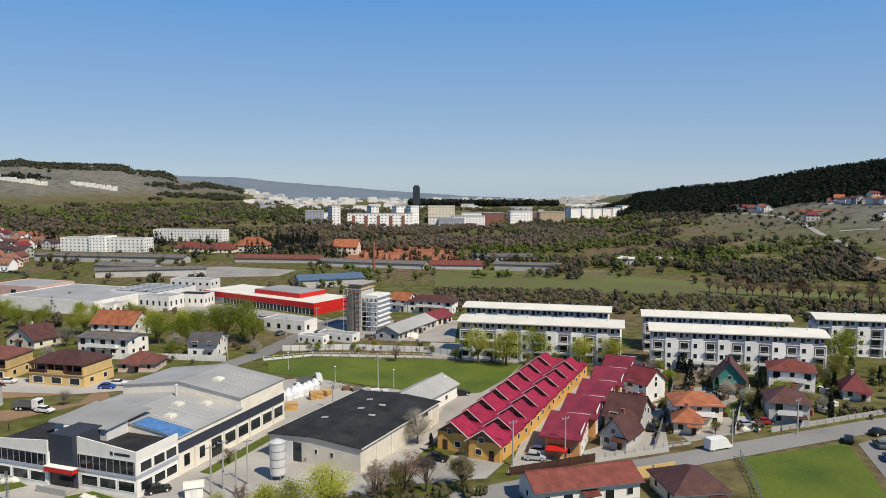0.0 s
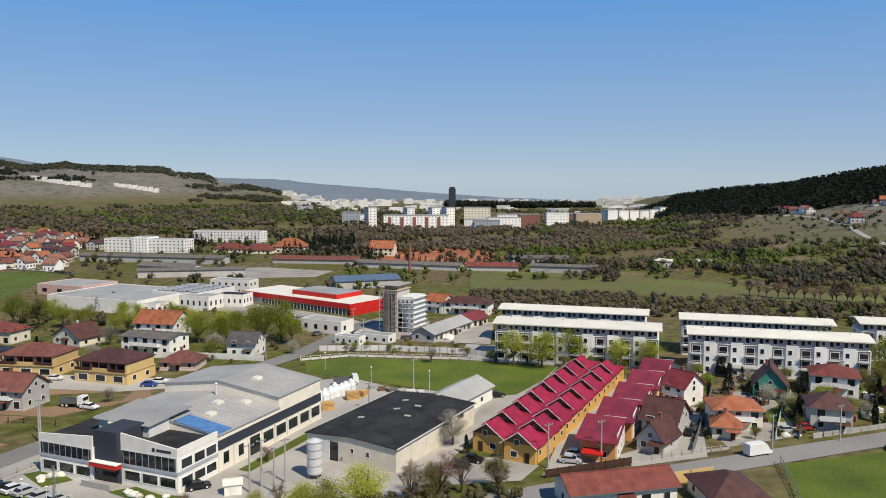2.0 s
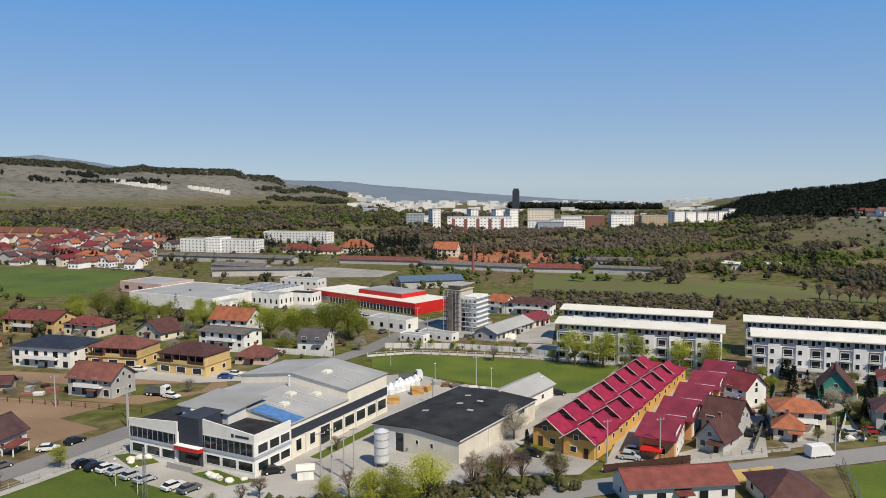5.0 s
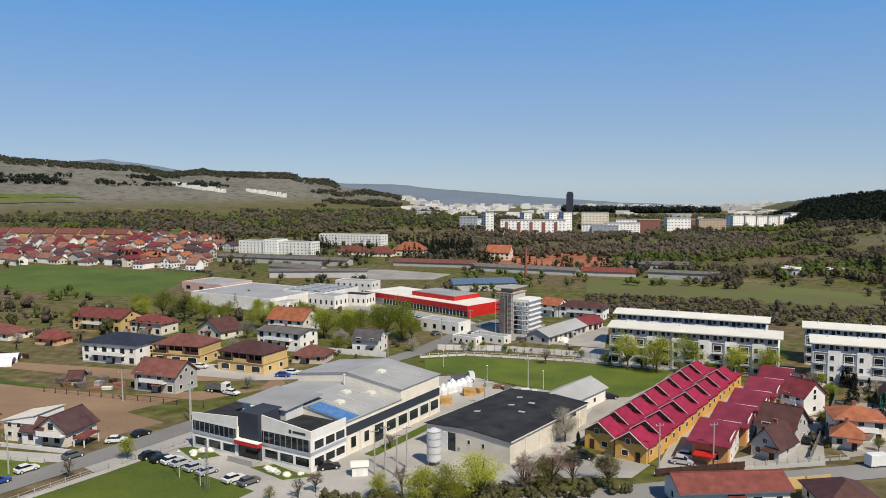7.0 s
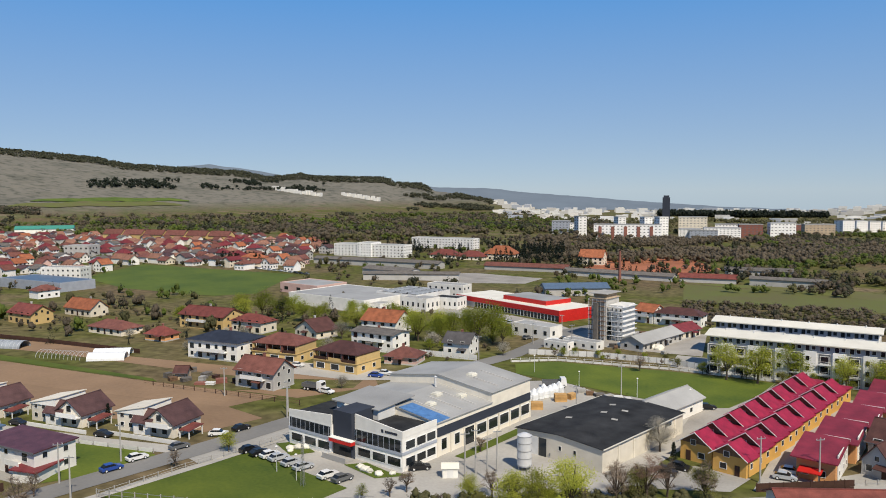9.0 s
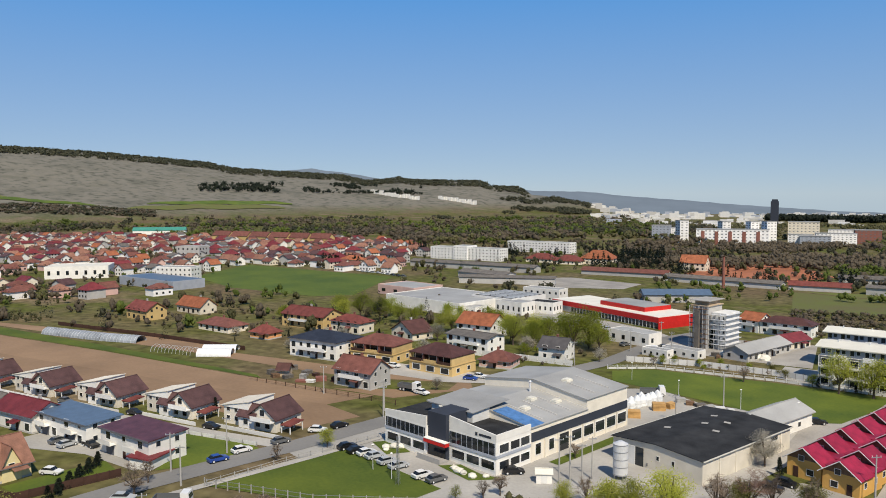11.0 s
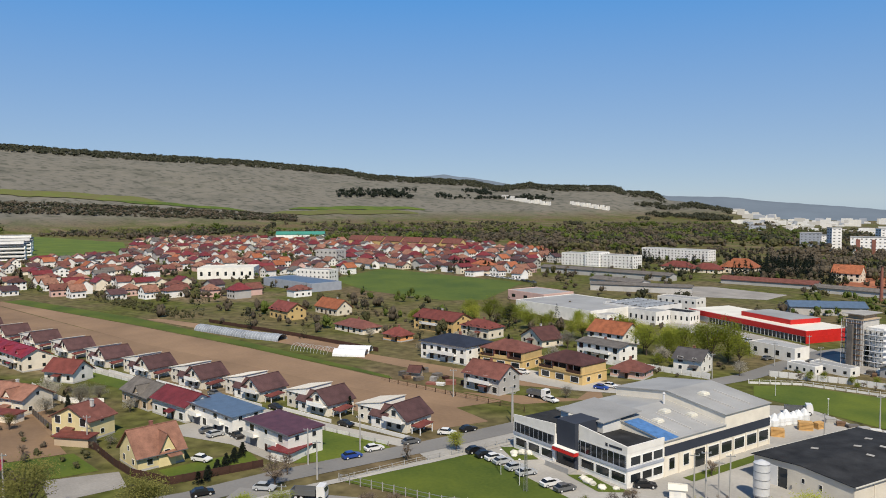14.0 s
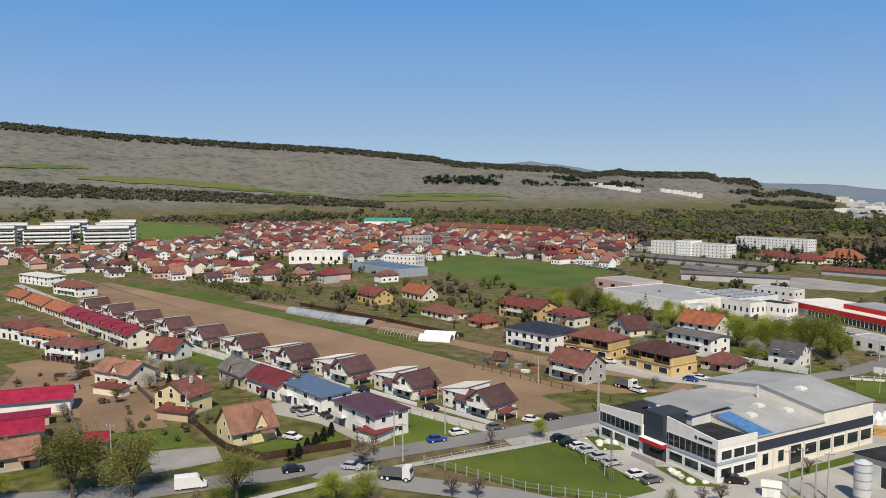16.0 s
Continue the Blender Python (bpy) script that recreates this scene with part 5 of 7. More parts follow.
villas()

# ---- plants ----


def stick(g, a, b, ra, rb, sides=5):
    a, b = Vector(a), Vector(b)
    d = (b - a).normalized()
    u = d.orthogonal().normalized()
    w = d.cross(u)
    n = len(g.v)
    for p, r in ((a, ra), (b, rb)):
        for k in range(sides):
            t = 2 * math.pi * k / sides
            g.v.append(tuple(p + (u * math.cos(t) + w * math.sin(t)) * r))
    for k in range(sides):
        g.f.append((n + k, n + (k + 1) % sides, n + sides + (k + 1) % sides, n + sides + k))
        g.m.append(0)


def leaves(g, rng, centre, spread, count, size):
    """Small tilted leaf sprays round a branch tip."""
    for _ in range(count):
        p = Vector(centre) + Vector((rng.gauss(0, 1), rng.gauss(0, 1), rng.gauss(0, 0.8))) * spread
        u = Vector((rng.uniform(-1, 1), rng.uniform(-1, 1), rng.uniform(-0.7, 0.7))).normalized() * size * rng.uniform(0.6, 1.3)
        w = u.orthogonal().normalized() * size * rng.uniform(0.4, 0.9)
        g.face([p - u, p + w, p + u, p - w])


def tree_meshes(kind, seed):
    """Trunk with limbs, and a crown of leaf sprays, for a tree 1 unit = 1 m, about 8 m tall."""
    rng = random.Random(seed)
    t, c = Geo(), Geo()
    H = 8.0
    if kind == "conifer":
        stick(t, (0, 0, -0.3), (0, 0, H * 0.95), 0.2, 0.03)
        for i in range(190):
            q = rng.random() ** 0.75
            z = 0.8 + (H - 0.8) * q
            r = (1 - q) * 1.75 * rng.uniform(0.45, 1.05) + 0.08
            a = rng.uniform(0, 6.283)
            leaves(c, rng, (r * math.cos(a), r * math.sin(a), z - 0.2 * r), 0.18, 9, 0.19)
        return t, c
    lean = (rng.uniform(-0.4, 0.4), rng.uniform(-0.4, 0.4))
    fork = H * rng.uniform(0.22, 0.32)
    stick(t, (0, 0, -0.3), (lean[0] * 0.4, lean[1] * 0.4, fork), 0.24, 0.17, 7)
    wide = {"leafy": 2.9, "fresh": 2.6, "bare": 2.5, "blossom": 3.0, "willow": 3.2}[kind]
    for i in range(15):
        a = i * 2.4 + rng.uniform(-0.5, 0.5)
        up = rng.uniform(-0.25, 1.0)
        r = wide * (1 - 0.6 * up ** 2) * rng.uniform(0.55, 1.0)
        z = H * (0.45 + 0.48 * up)
        p0 = (lean[0] * 0.4, lean[1] * 0.4, fork * rng.uniform(0.8, 1.0))
        mid = (r * 0.5 * math.cos(a), r * 0.5 * math.sin(a), (p0[2] + z) / 2 + 0.3)
        tip = (r * math.cos(a), r * math.sin(a), z)
        stick(t, p0, mid, 0.11, 0.07)
        stick(t, mid, tip, 0.07, 0.02, 4)
        for j in range(5):
            f = rng.uniform(0.25, 1.0)
            b0 = [mid[k] + (tip[k] - mid[k]) * f for k in range(3)]
            e = (b0[0] + rng.gauss(0, 0.75), b0[1] + rng.gauss(0, 0.75), b0[2] + rng.uniform(-0.3, 0.9))
            stick(t, b0, e, 0.03, 0.012, 3)
            if kind == "bare":
                for _ in range(17):
                    s0 = [b0[k] + (e[k] - b0[k]) * rng.random() for k in range(3)]
                    d = Vector((rng.gauss(0, 0.6), rng.gauss(0, 0.6), rng.uniform(0, 0.8)))
                    w = d.orthogonal().normalized() * 0.024
                    s0 = Vector(s0)
                    c.face([s0 - w, s0 + w, s0 + d])
            else:
                n = {"leafy": 76, "fresh": 76, "blossom": 66, "willow": 60}[kind]
                leaves(c, rng, e, 0.6, n, 0.105)
    return t, c


KINDS = dict(leafy=("leaf", "broad tree with fresh green spring leaves", "tree"), fresh=("leafyellow", "tree with bright yellow-green young leaves", "tree"),
             bare=("twigs", "bare brown tree not yet in leaf", "tree"), blossom=("blossom", "fruit tree in pale blossom", "tree"), conifer=("needles", "dark green pointed conifer tree", "tree"))
STORE = {}
for kind in KINDS:
    for v in range(3):
        t, c = tree_meshes(kind, 40 + 7 * v)
        STORE[kind, v] = (t.mesh("trunk", "bark"), c.mesh("crown", KINDS[kind][0]))
STORE["leafdull", 0] = (STORE["leafy", 1][0], tree_meshes("leafy", 90)[1].mesh("crown", "leafdull"))
STORE["redbare", 0] = (STORE["bare", 1][0], tree_meshes("bare", 91)[1].mesh("crown", "redtwigs"))
TREES = random.Random(11)


def tree(kind, x, y, h, group=""):
    v = TREES.randrange(3)
    key = (kind, v) if (kind, v) in STORE else (kind, 0)
    info = KINDS.get(kind) or (None, {"leafdull": "tree with sparse dull green leaves", "redbare": "bare reddish-brown tree without leaves"}[kind], "tree")
    ob = thing("tree", pose(x, y, ground_z(x, y), 0, 0, TREES.uniform(0, 360)) @ Matrix.Diagonal((h / 8 * TREES.uniform(0.95, 1.2), h / 8 * TREES.uniform(0.95, 1.2), h / 8, 1)), info[1], "tree", group)
    put("trunk", STORE[key][0], ob)
    put("crown", STORE[key][1], ob)
    return ob


LEAFY = [(28.3, 230.6, 11.5), (76.6, 227.1, 10.5), (98.0, 223.6, 12.5), (117.3, 222.3, 12.5), (-180.2, 286.4, 12), (-167.9, 282.3, 11), (-84.5, 261.4, 11), (-73.1, 256.0, 14), (-68.9, 261.7, 14), (-63.4, 254.7, 11), (-137.1, 46.3, 13), (-130.0, 53.8, 12), (-113.6, 64.8, 9.5), (-101.1, 75.7, 6), (-96.0, 79.5, 6), (-127.1, 280.1, 10), (-7.8, 129.4, 6), (3.3, 132.9, 6), (-95.8, 255.7, 11), (-87.8, 254.8, 10), (-209.5, 268.3, 7), (-55.3, 114.6, 3), (-192, 289, 10), (-158, 282, 9), (-108, 276, 10), (-78, 264, 12), (-141, 296, 8), (-170, 296, 9)]
FRESH = [(-28.4, 117.7, 7.5), (-24.0, 117.9, 8), (-18.6, 120.8, 9), (-147.3, 273.9, 9), (-127.7, 270.4, 9), (-98.4, 259.5, 11), (10.4, 227.0, 11), (18.7, 224.9, 11.5), (41.4, 224.9, 9), (49.5, 223.5, 9), (-36.4, 119.0, 5), (-92.9, 129.3, 4.5), (-146.8, 37.5, 5), (-186, 281, 9), (-152, 290, 8), (-119, 288, 9), (-134, 274, 8), (-91, 268, 10)]
BARE = [(-11.5, 126.9, 8), (-6.4, 129.8, 8.5), (-3.0, 132.2, 7.5), (3.7, 131.7, 8), (-33.2, 122.6, 5.5), (-48.7, 120.0, 5), (-50.9, 117.1, 4), (-109.6, 90.9, 7), (-82.7, 94.3, 5), (-14.5, 230.5, 6), (-97.8, 117.9, 4), (-152.3, 57.3, 6), (-41.6, 145.4, 4), (-10.9, 131.1, 6), (-86.5, 91.7, 5), (-112.9, 97.4, 5)]
BLOSSOM = [(-5.3, 156.9, 7.5), (-124.9, 251.4, 7), (-86.8, 245.5, 6), (-211.2, 100.7, 7), (-197.5, 102.0, 7), (-199.8, 108.7, 5), (-92.9, 184.7, 4), (-59.8, 240.1, 5), (-168.2, 52.4, 5), (-182.3, 106.9, 4), (-198.4, 93.1, 5), (83.8, 246.4, 6), (-160.8, 240.5, 5), (-202.0, 227.9, 4), (-119.5, 230.4, 5), (106.5, 216.9, 5)]
CONIFER = [(-2.4, 151.7, 4), (-28.3, 279.3, 7), (68.4, 193.5, 5), (65.0, 198.9, 8), (-145.9, 116.5, 3.5), (-134.5, 140.5, 4), (73.9, 176.8, 6), (81.5, 193.5, 7), (-194.2, 96.7, 5), (91.2, 176.8, 5), (100.4, 193.6, 6), (-542.1, 256.6, 9), (-31.5, 152.4, 1.6)]
VILLAGE = [(-615, 196), (-737, 237), (-684, 288), (-709, 326), (-727, 387), (-730, 461), (-975, 629), (-988, 708), (-554, 812), (-383, 741), (-311, 610), (-348, 507), (-378, 450), (-373, 387), (-319, 311), (-355, 280), (-415, 230), (-478, 216)]
for k, L in (("leafy", LEAFY), ("fresh", FRESH), ("bare", BARE), ("blossom", BLOSSOM), ("conifer", CONIFER)):
    for i, (x, y, h) in enumerate(L):
        tree("leafdull" if k == "leafy" and i in (10, 11, 12, 16, 17) else "redbare" if k == "bare" and i in (1, 13) else k, x, y, h)

for k in range(11):
    thuja = tree("conifer", -131.2 + 0.75 * k + 0.9 * (k % 2), 101.5 - 1.75 * k, 2.2, "clipped hedge conifers")
    thuja.matrix_world = thuja.matrix_world @ Matrix.Diagonal((2.0, 2.0, 1.1, 1))

# plans of what stands, to keep scattered plants out of it
TAKEN = [(h[0], h[1], 0.5 * max(h[3], h[4]) + 1.5) for h in HOUSES_EAST + HOUSES_FRONT + HOUSES_WEST + HOUSES_MIDWEST + HOUSES_SOUTH + HOUSES_SOUTHWEST + TOWNHOUSES + SHEDS]
TAKEN += [(-117 - 25.6 * i, 138.5, 12) for i in range(10)]
TAKEN += [(4.5 + 3.3 * i, 149.3 + 7.7 * i, 9) for i in range(8)] + [(25.3 + 5.8 * i, 154.5 + 13.4 * i, 9) for i in range(5)]


def inside(x, y, ring):
    c, n = False, len(ring)
    for i in range(n):
        (x1, y1), (x2, y2) = ring[i], ring[(i + 1) % n]
        if (y1 > y) != (y2 > y) and x < (x2 - x1) * (y - y1) / (y2 - y1) + x1:
            c = not c
    return c


def free(x, y):
    if any((x - a) ** 2 + (y - b) ** 2 < r * r for a, b, r in TAKEN):
        return False
    for (x1, y1), (x2, y2) in zip(MAIN, MAIN[1:]):
        q = max(0, min(1, ((x - x1) * (x2 - x1) + (y - y1) * (y2 - y1)) / ((x2 - x1) ** 2 + (y2 - y1) ** 2)))
        if math.hypot(x - x1 - q * (x2 - x1), y - y1 - q * (y2 - y1)) < 5.5:
            return False
    return True


def scatter(ring, count, rng, gap=0.0, keep=None):
    xs, ys = [p[0] for p in ring], [p[1] for p in ring]
    out, tries = [], 0
    while len(out) < count and tries < count * 30:
        tries += 1
        x, y = rng.uniform(min(xs), max(xs)), rng.uniform(min(ys), max(ys))
        if inside(x, y, ring) and (keep or free)(x, y) and not (gap and any((x - a) ** 2 + (y - b) ** 2 < gap * gap for a, b in out)):
            out.append((x, y))
    return out


SC = random.Random(5)
FARTREES = {}
for ring, n, kinds, lo, hi in (
        ([(48, 160), (108, 176), (128, 208), (60, 222), (46, 195)], 34, ("leafdull", "bare", "conifer", "leafy", "blossom", "leafdull"), 2.5, 6),
        ([(60, 207), (128, 203), (150, 222), (62, 222)], 18, ("leafdull", "bare", "leafdull", "conifer"), 3, 6),
        ([(-240, 70), (-150, 45), (-140, 78), (-185, 100), (-240, 110)], 16, ("bare", "blossom", "leafdull", "conifer"), 2, 4.5),
        ([(-300, 240), (-120, 215), (-70, 236), (-66, 262), (-120, 290), (-300, 300)], 46, ("bare", "leafdull", "leafy", "blossom", "conifer"), 2.5, 6),
        ([(-330, 212), (-180, 205), (-150, 232), (-330, 262)], 14, ("bare", "blossom", "conifer"), 2, 4),
        ([(-4, 330), (80, 322), (190, 300), (235, 315), (100, 345), (-4, 350)], 40, ("bare", "leafdull", "bare", "blossom"), 3, 6.5),
        ([(3, 231), (58, 219), (58, 223), (4, 236)], 16, ("leafdull", "leafy", "conifer"), 2, 4.5),
        ([(-50, 243), (-8, 241), (24, 230), (24, 233), (-8, 247), (-50, 252)], 22, ("leafdull", "bare", "leafy"), 1.5, 3.5),
        ([(-280, 510), (-195, 452), (-150, 470), (-150, 540), (-280, 580)], 26, ("conifer", "leafdull", "bare"), 5, 9),
        ([(-165, 555), (-90, 530), (-60, 560), (-20, 600), (-60, 700), (-165, 640)], 70, ("conifer", "conifer", "conifer", "bare", "leafdull"), 8, 13),
        ([(-190, 330), (-110, 300), (-104, 312), (-180, 345)], 10, ("bare", "leafy"), 3, 5),
        ([(-20, 480), (160, 450), (200, 420), (230, 460), (80, 540), (-20, 540)], 40, ("leafy", "bare", "leafdull", "conifer", "fresh"), 4, 8),
        ([(-45, 113), (-12, 122), (-8, 130), (-44, 119)], 9, ("bare", "leafdull", "fresh"), 2, 4),
        ([(-120, 40), (-90, 72), (-60, 92), (-62, 98), (-100, 84), (-130, 48)], 12, ("leafdull", "bare", "leafy"), 2, 4.5)):
    for x, y in scatter(ring, n, SC, 1.5):
        k = SC.choice(kinds)
        if math.hypot(x, y) < 300:
            tree(k, x, y, SC.uniform(lo, hi))
        else:
            FARTREES.setdefault({"conifer": "needles", "bare": "browncanopy", "blossom": "browncanopy", "leafy": "greenscrub", "fresh": "greenscrub"}.get(k, "scrub"), []).append((x, y))


GOLD = (1 + 5 ** 0.5) / 2
ICO_V = np.array([(-1, GOLD, 0), (1, GOLD, 0), (-1, -GOLD, 0), (1, -GOLD, 0), (0, -1, GOLD), (0, 1, GOLD), (0, -1, -GOLD), (0, 1, -GOLD), (GOLD, 0, -1), (GOLD, 0, 1), (-GOLD, 0, -1), (-GOLD, 0, 1)], float) / (1 + GOLD ** 2) ** 0.5
ICO_F = np.array([(0, 11, 5), (0, 5, 1), (0, 1, 7), (0, 7, 10), (0, 10, 11), (1, 5, 9), (5, 11, 4), (11, 10, 2), (10, 7, 6), (7, 1, 8), (3, 9, 4), (3, 4, 2), (3, 2, 6), (3, 6, 8), (3, 8, 9), (4, 9, 5), (2, 4, 11), (6, 2, 10), (8, 6, 7), (9, 8, 1)])


def woods(name, material, spots, w, h, count, size, label, cone=False, seed=3):
    """One mesh of many far trees: each a heap of ragged leaf clumps fringed with sprays, or a cone of sprays."""
    rng = np.random.RandomState(seed)
    n = len(spots)
    P = np.array(spots, float)
    P = np.c_[P, [ground_z(x, y) for x, y in spots]]
    S = rng.uniform(0.6, 1.35, n)
    clumps = 0 if cone else max(3, count // 11)
    sprays = count if cone else count // 2
    a = rng.uniform(0, 2 * math.pi, (n, sprays))
    q = rng.uniform(0, 1, (n, sprays))
    if cone:
        r = (1 - q) * w * rng.uniform(0.3, 1.0, (n, sprays)) + 0.1
        z = q * h
    else:
        el = np.arcsin(rng.uniform(-0.2, 1, (n, sprays)))
        rr = rng.uniform(0.75, 1.1, (n, sprays))
        r, z = w * np.cos(el) * rr, h * (0.45 + 0.55 * np.sin(el) * rr)
    c = np.stack([r * np.cos(a), r * np.sin(a), z], -1) * S[:, None, None] + P[:, None, :]
    out = np.stack([r * np.cos(a), r * np.sin(a), z - 0.4 * h], -1)
    out /= np.linalg.norm(out, axis=-1, keepdims=True) + 1e-6
    out = out + 0.45 * rng.normal(size=(n, sprays, 3)) + np.array([0, 0, 0.35])
    out /= np.linalg.norm(out, axis=-1, keepdims=True)
    u = np.cross(out, rng.normal(size=(n, sprays, 3)))
    u /= np.linalg.norm(u, axis=-1, keepdims=True)
    v = np.cross(out, u)
    s = size * (1.0 if cone else 0.75) * rng.uniform(0.5, 1.2, (n, sprays, 1)) * S[:, None, None]
    quad = np.stack([c - u * s, c - v * s * 0.8, c + u * s, c + v * s * 0.8], 2).reshape(-1, 3)
    m = len(quad) // 4
    verts, faces = quad.tolist(), np.arange(4 * m).reshape(m, 4).tolist()
    if clumps:
        a = rng.uniform(0, 2 * math.pi, (n, clumps))
        q = rng.uniform(0.0, 1, (n, clumps))
        r = w * 0.62 * np.sqrt(1 - 0.75 * q * q) * rng.uniform(0.35, 1.0, (n, clumps))
        mid = np.stack([r * np.cos(a), r * np.sin(a), h * (0.28 + 0.5 * q)], -1)
        rad = np.array([w, w, 0.75 * h]) * rng.uniform(0.26, 0.46, (n, clumps, 1))
        ball = ICO_V * rng.uniform(0.68, 1.28, (n, clumps, 12, 1))
        pts = ((ball * rad[:, :, None, :] + mid[:, :, None, :]) * S[:, None, None, None] + P[:, None, None, :]).reshape(-1, 3)
        k = n * clumps
        faces += (ICO_F[None] + (4 * m + 12 * np.arange(k))[:, None, None]).reshape(-1, 3).tolist()
        verts += pts.tolist()
    me = bpy.data.meshes.new(name)
    me.from_pydata(verts, [], faces)
    me.materials.append(MATS[material])
    me.polygons.foreach_set("use_smooth", np.ones(len(faces), bool))
    return tagged(new(name, me), label, "trees", kind="stuff")


def polar(count, a0, a1, r0, r1, rng, lump=0.0, cut=0.0, scale=90.0):
    """Spots by direction and distance; lump gathers them into thickets."""
    out = []
    while len(out) < count:
        a, r = radians(rng.uniform(a0, a1)), math.sqrt(rng.uniform(r0 * r0, r1 * r1))
        x, y = r * math.sin(a), r * math.cos(a)
        if lump and noise.noise((x / scale, y / scale, lump)) < cut:
            continue
        out.append((x, y))
    return out


def elevation(x, y, h=0.0):
    return math.degrees(math.atan2(ground_z(x, y) + h - 55, math.hypot(x, y)))


WR = random.Random(21)
for k, L in FARTREES.items():
    woods("tree_group", k, L, 3.0 if k == "needles" else 2.2, 11 if k == "needles" else 5, 170, 0.3, "trees standing among the far sheds", k == "needles", seed=31)
def azimuth(p):
    return math.degrees(math.atan2(p[0], p[1]))


def in_valley(p):
    return math.hypot(*p) < min(1850, np.interp(azimuth(p), AZ, np.maximum(FOOT, 1500)) + 60) and WR.random() < np.interp(math.hypot(*p), (1000, 1800), (1.0, 0.35)) and not (inside(*p, VILLAGE) or (-1320 < p[0] < -690 and 360 < p[1] < 650))


def stands(spots, cuts, seed, scale=110.0):
    """Spots sorted into kinds of wood by where they stand, so that each kind forms patches."""
    out = [[] for _ in range(len(cuts) + 1)]
    for p in spots:
        v = noise.noise((p[0] / scale, p[1] / scale, seed)) + 0.12 * WR.gauss(0, 1)
        out[sum(v > c for c in cuts)].append(p)
    return out


far_belt = [p for p in polar(9500, -85, -6, 860, 2300, WR, 1.0, -0.10, 130) if in_valley(p)]
far_kinds = stands(far_belt, (-0.22, 0.12, 0.3), 14.0, 170)
for k, spots_k, q in (("darkleaf", far_kinds[0], 4), ("browncanopy", far_kinds[1], 5), ("scrub", far_kinds[2], 6), ("greenscrub", far_kinds[3], 41)):
    woods("far_woods", k, spots_k, 6.5, 8, 26, 1.9, "mixed spring woods along the valley", seed=q)
woods("far_woods", "greenscrub", [p for p in polar(900, -85, -8, 900, 1450, WR, 4.0, 0.12, 160) if in_valley(p)], 6.0, 8, 26, 1.7, "fresh green woods along the valley", seed=47)
woods("far_woods", "browncanopy", polar(1100, -12, 12, 600, 880, WR, 2.0, -0.12), 3.8, 5.5, 60, 0.8, "brown leafless scrub before the town", seed=7)
woods("far_woods", "scrub", polar(700, -14, 12, 900, 1700, WR, 2.5, -0.05), 5.0, 7, 30, 1.5, "olive trees among the town blocks", seed=42)
woods("far_woods", "needles", polar(900, -2.5, 8.5, 1900, 2400, WR, 3.0, -0.1, 200), 8, 15, 22, 2.7, "dark wooded rise beside the town", seed=8)


def bare_slope(p):
    """The grazed middle of the hillside, with few bushes."""
    return 18.5 < azimuth(p) < 40 and elevation(*p) > -4.1


hill = [p for p in polar(3300, 2, 37, 430, 1050, WR, 5.0, -0.06, 70) if not bare_slope(p)]
hill_kinds = stands(hill, (-0.28, 0.05, 0.2), 22.0, 95)
for k, spots_k, q in (("darkleaf", hill_kinds[0], 9), ("browncanopy", hill_kinds[1], 10), ("scrub", hill_kinds[2], 11), ("greenscrub", hill_kinds[3], 43)):
    woods("hill_scrub", k, spots_k, 3.2, 4.8, 60, 0.72, "spring thickets on the hillside", seed=q)
woods("hill_scrub", "darkleaf", polar(260, 8, 37, 440, 1050, WR, 6.5, 0.1, 60), 2.6, 3.8, 60, 0.62, "dark dense bushes on the hillside", seed=48)
woods("hill_scrub", "scrub", polar(420, 18, 37, 600, 1100, WR, 0, 0), 1.7, 1.8, 40, 0.5, "low scattered bushes on the grazed slope", seed=44)
PINEFOOT = [(11.5, -1.7), (12.4, -2.68), (14.3, -2.57), (17, -2.54), (20.7, -2.17), (24.3, -1.73), (25.4, -1.45), (27.7, -1.31), (30, -1.02), (45, -0.4)]
pines = [p for p in polar(17000, 12.0, 40, 700, 1560, WR) if elevation(*p) > np.interp(azimuth(p), [a for a, e in PINEFOOT], [e for a, e in PINEFOOT]) + 0.16 * noise.noise((p[0] / 60, p[1] / 60, 9))]
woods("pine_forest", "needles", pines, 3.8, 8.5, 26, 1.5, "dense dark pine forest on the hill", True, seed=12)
ridge_trees = [p for p in polar(9500, -80, -19, 2350, 3050, WR, 7.0, -0.3, 240) if -0.40 < elevation(*p) - np.interp(azimuth(p), AZ, SKYLINE) < -0.04]
woods("ridge_forest", "darkleaf", ridge_trees, 9, 7, 20, 3.6, "dark forest strip along the plateau edge", seed=13)
slope_trees = [p for p in polar(1500, -43, -27, 2100, 2900, WR, 8.0, 0.0, 170) if 0.0 + 0.02 * (azimuth(p) + 27) * -1 < elevation(*p) < 0.62 + 0.015 * (-27 - azimuth(p))]
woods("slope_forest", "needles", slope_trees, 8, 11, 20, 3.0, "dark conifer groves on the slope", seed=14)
woods("slope_forest", "darkleaf", [p for p in polar(420, -21, -14.5, 2150, 2700, WR, 8.5, -0.1, 150) if elevation(*p) < -0.3], 8, 9, 20, 3.0, "dark woods at the end of the slope", seed=45)
foot_woods = [p for p in polar(15000, -80, -46, 1350, 2350, WR, 12.0, -0.45, 260) if np.interp(azimuth(p), (-71, -57, -45), (-0.45, -1.0, -1.5)) < elevation(*p) < np.interp(azimuth(p), (-71, -57, -45), (0.42, -0.36, -1.1))][:3600]
woods("foot_woods", "darkleaf", foot_woods[::2], 7, 6, 22, 2.2, "dark leafless woods at the foot of the slope", seed=27)
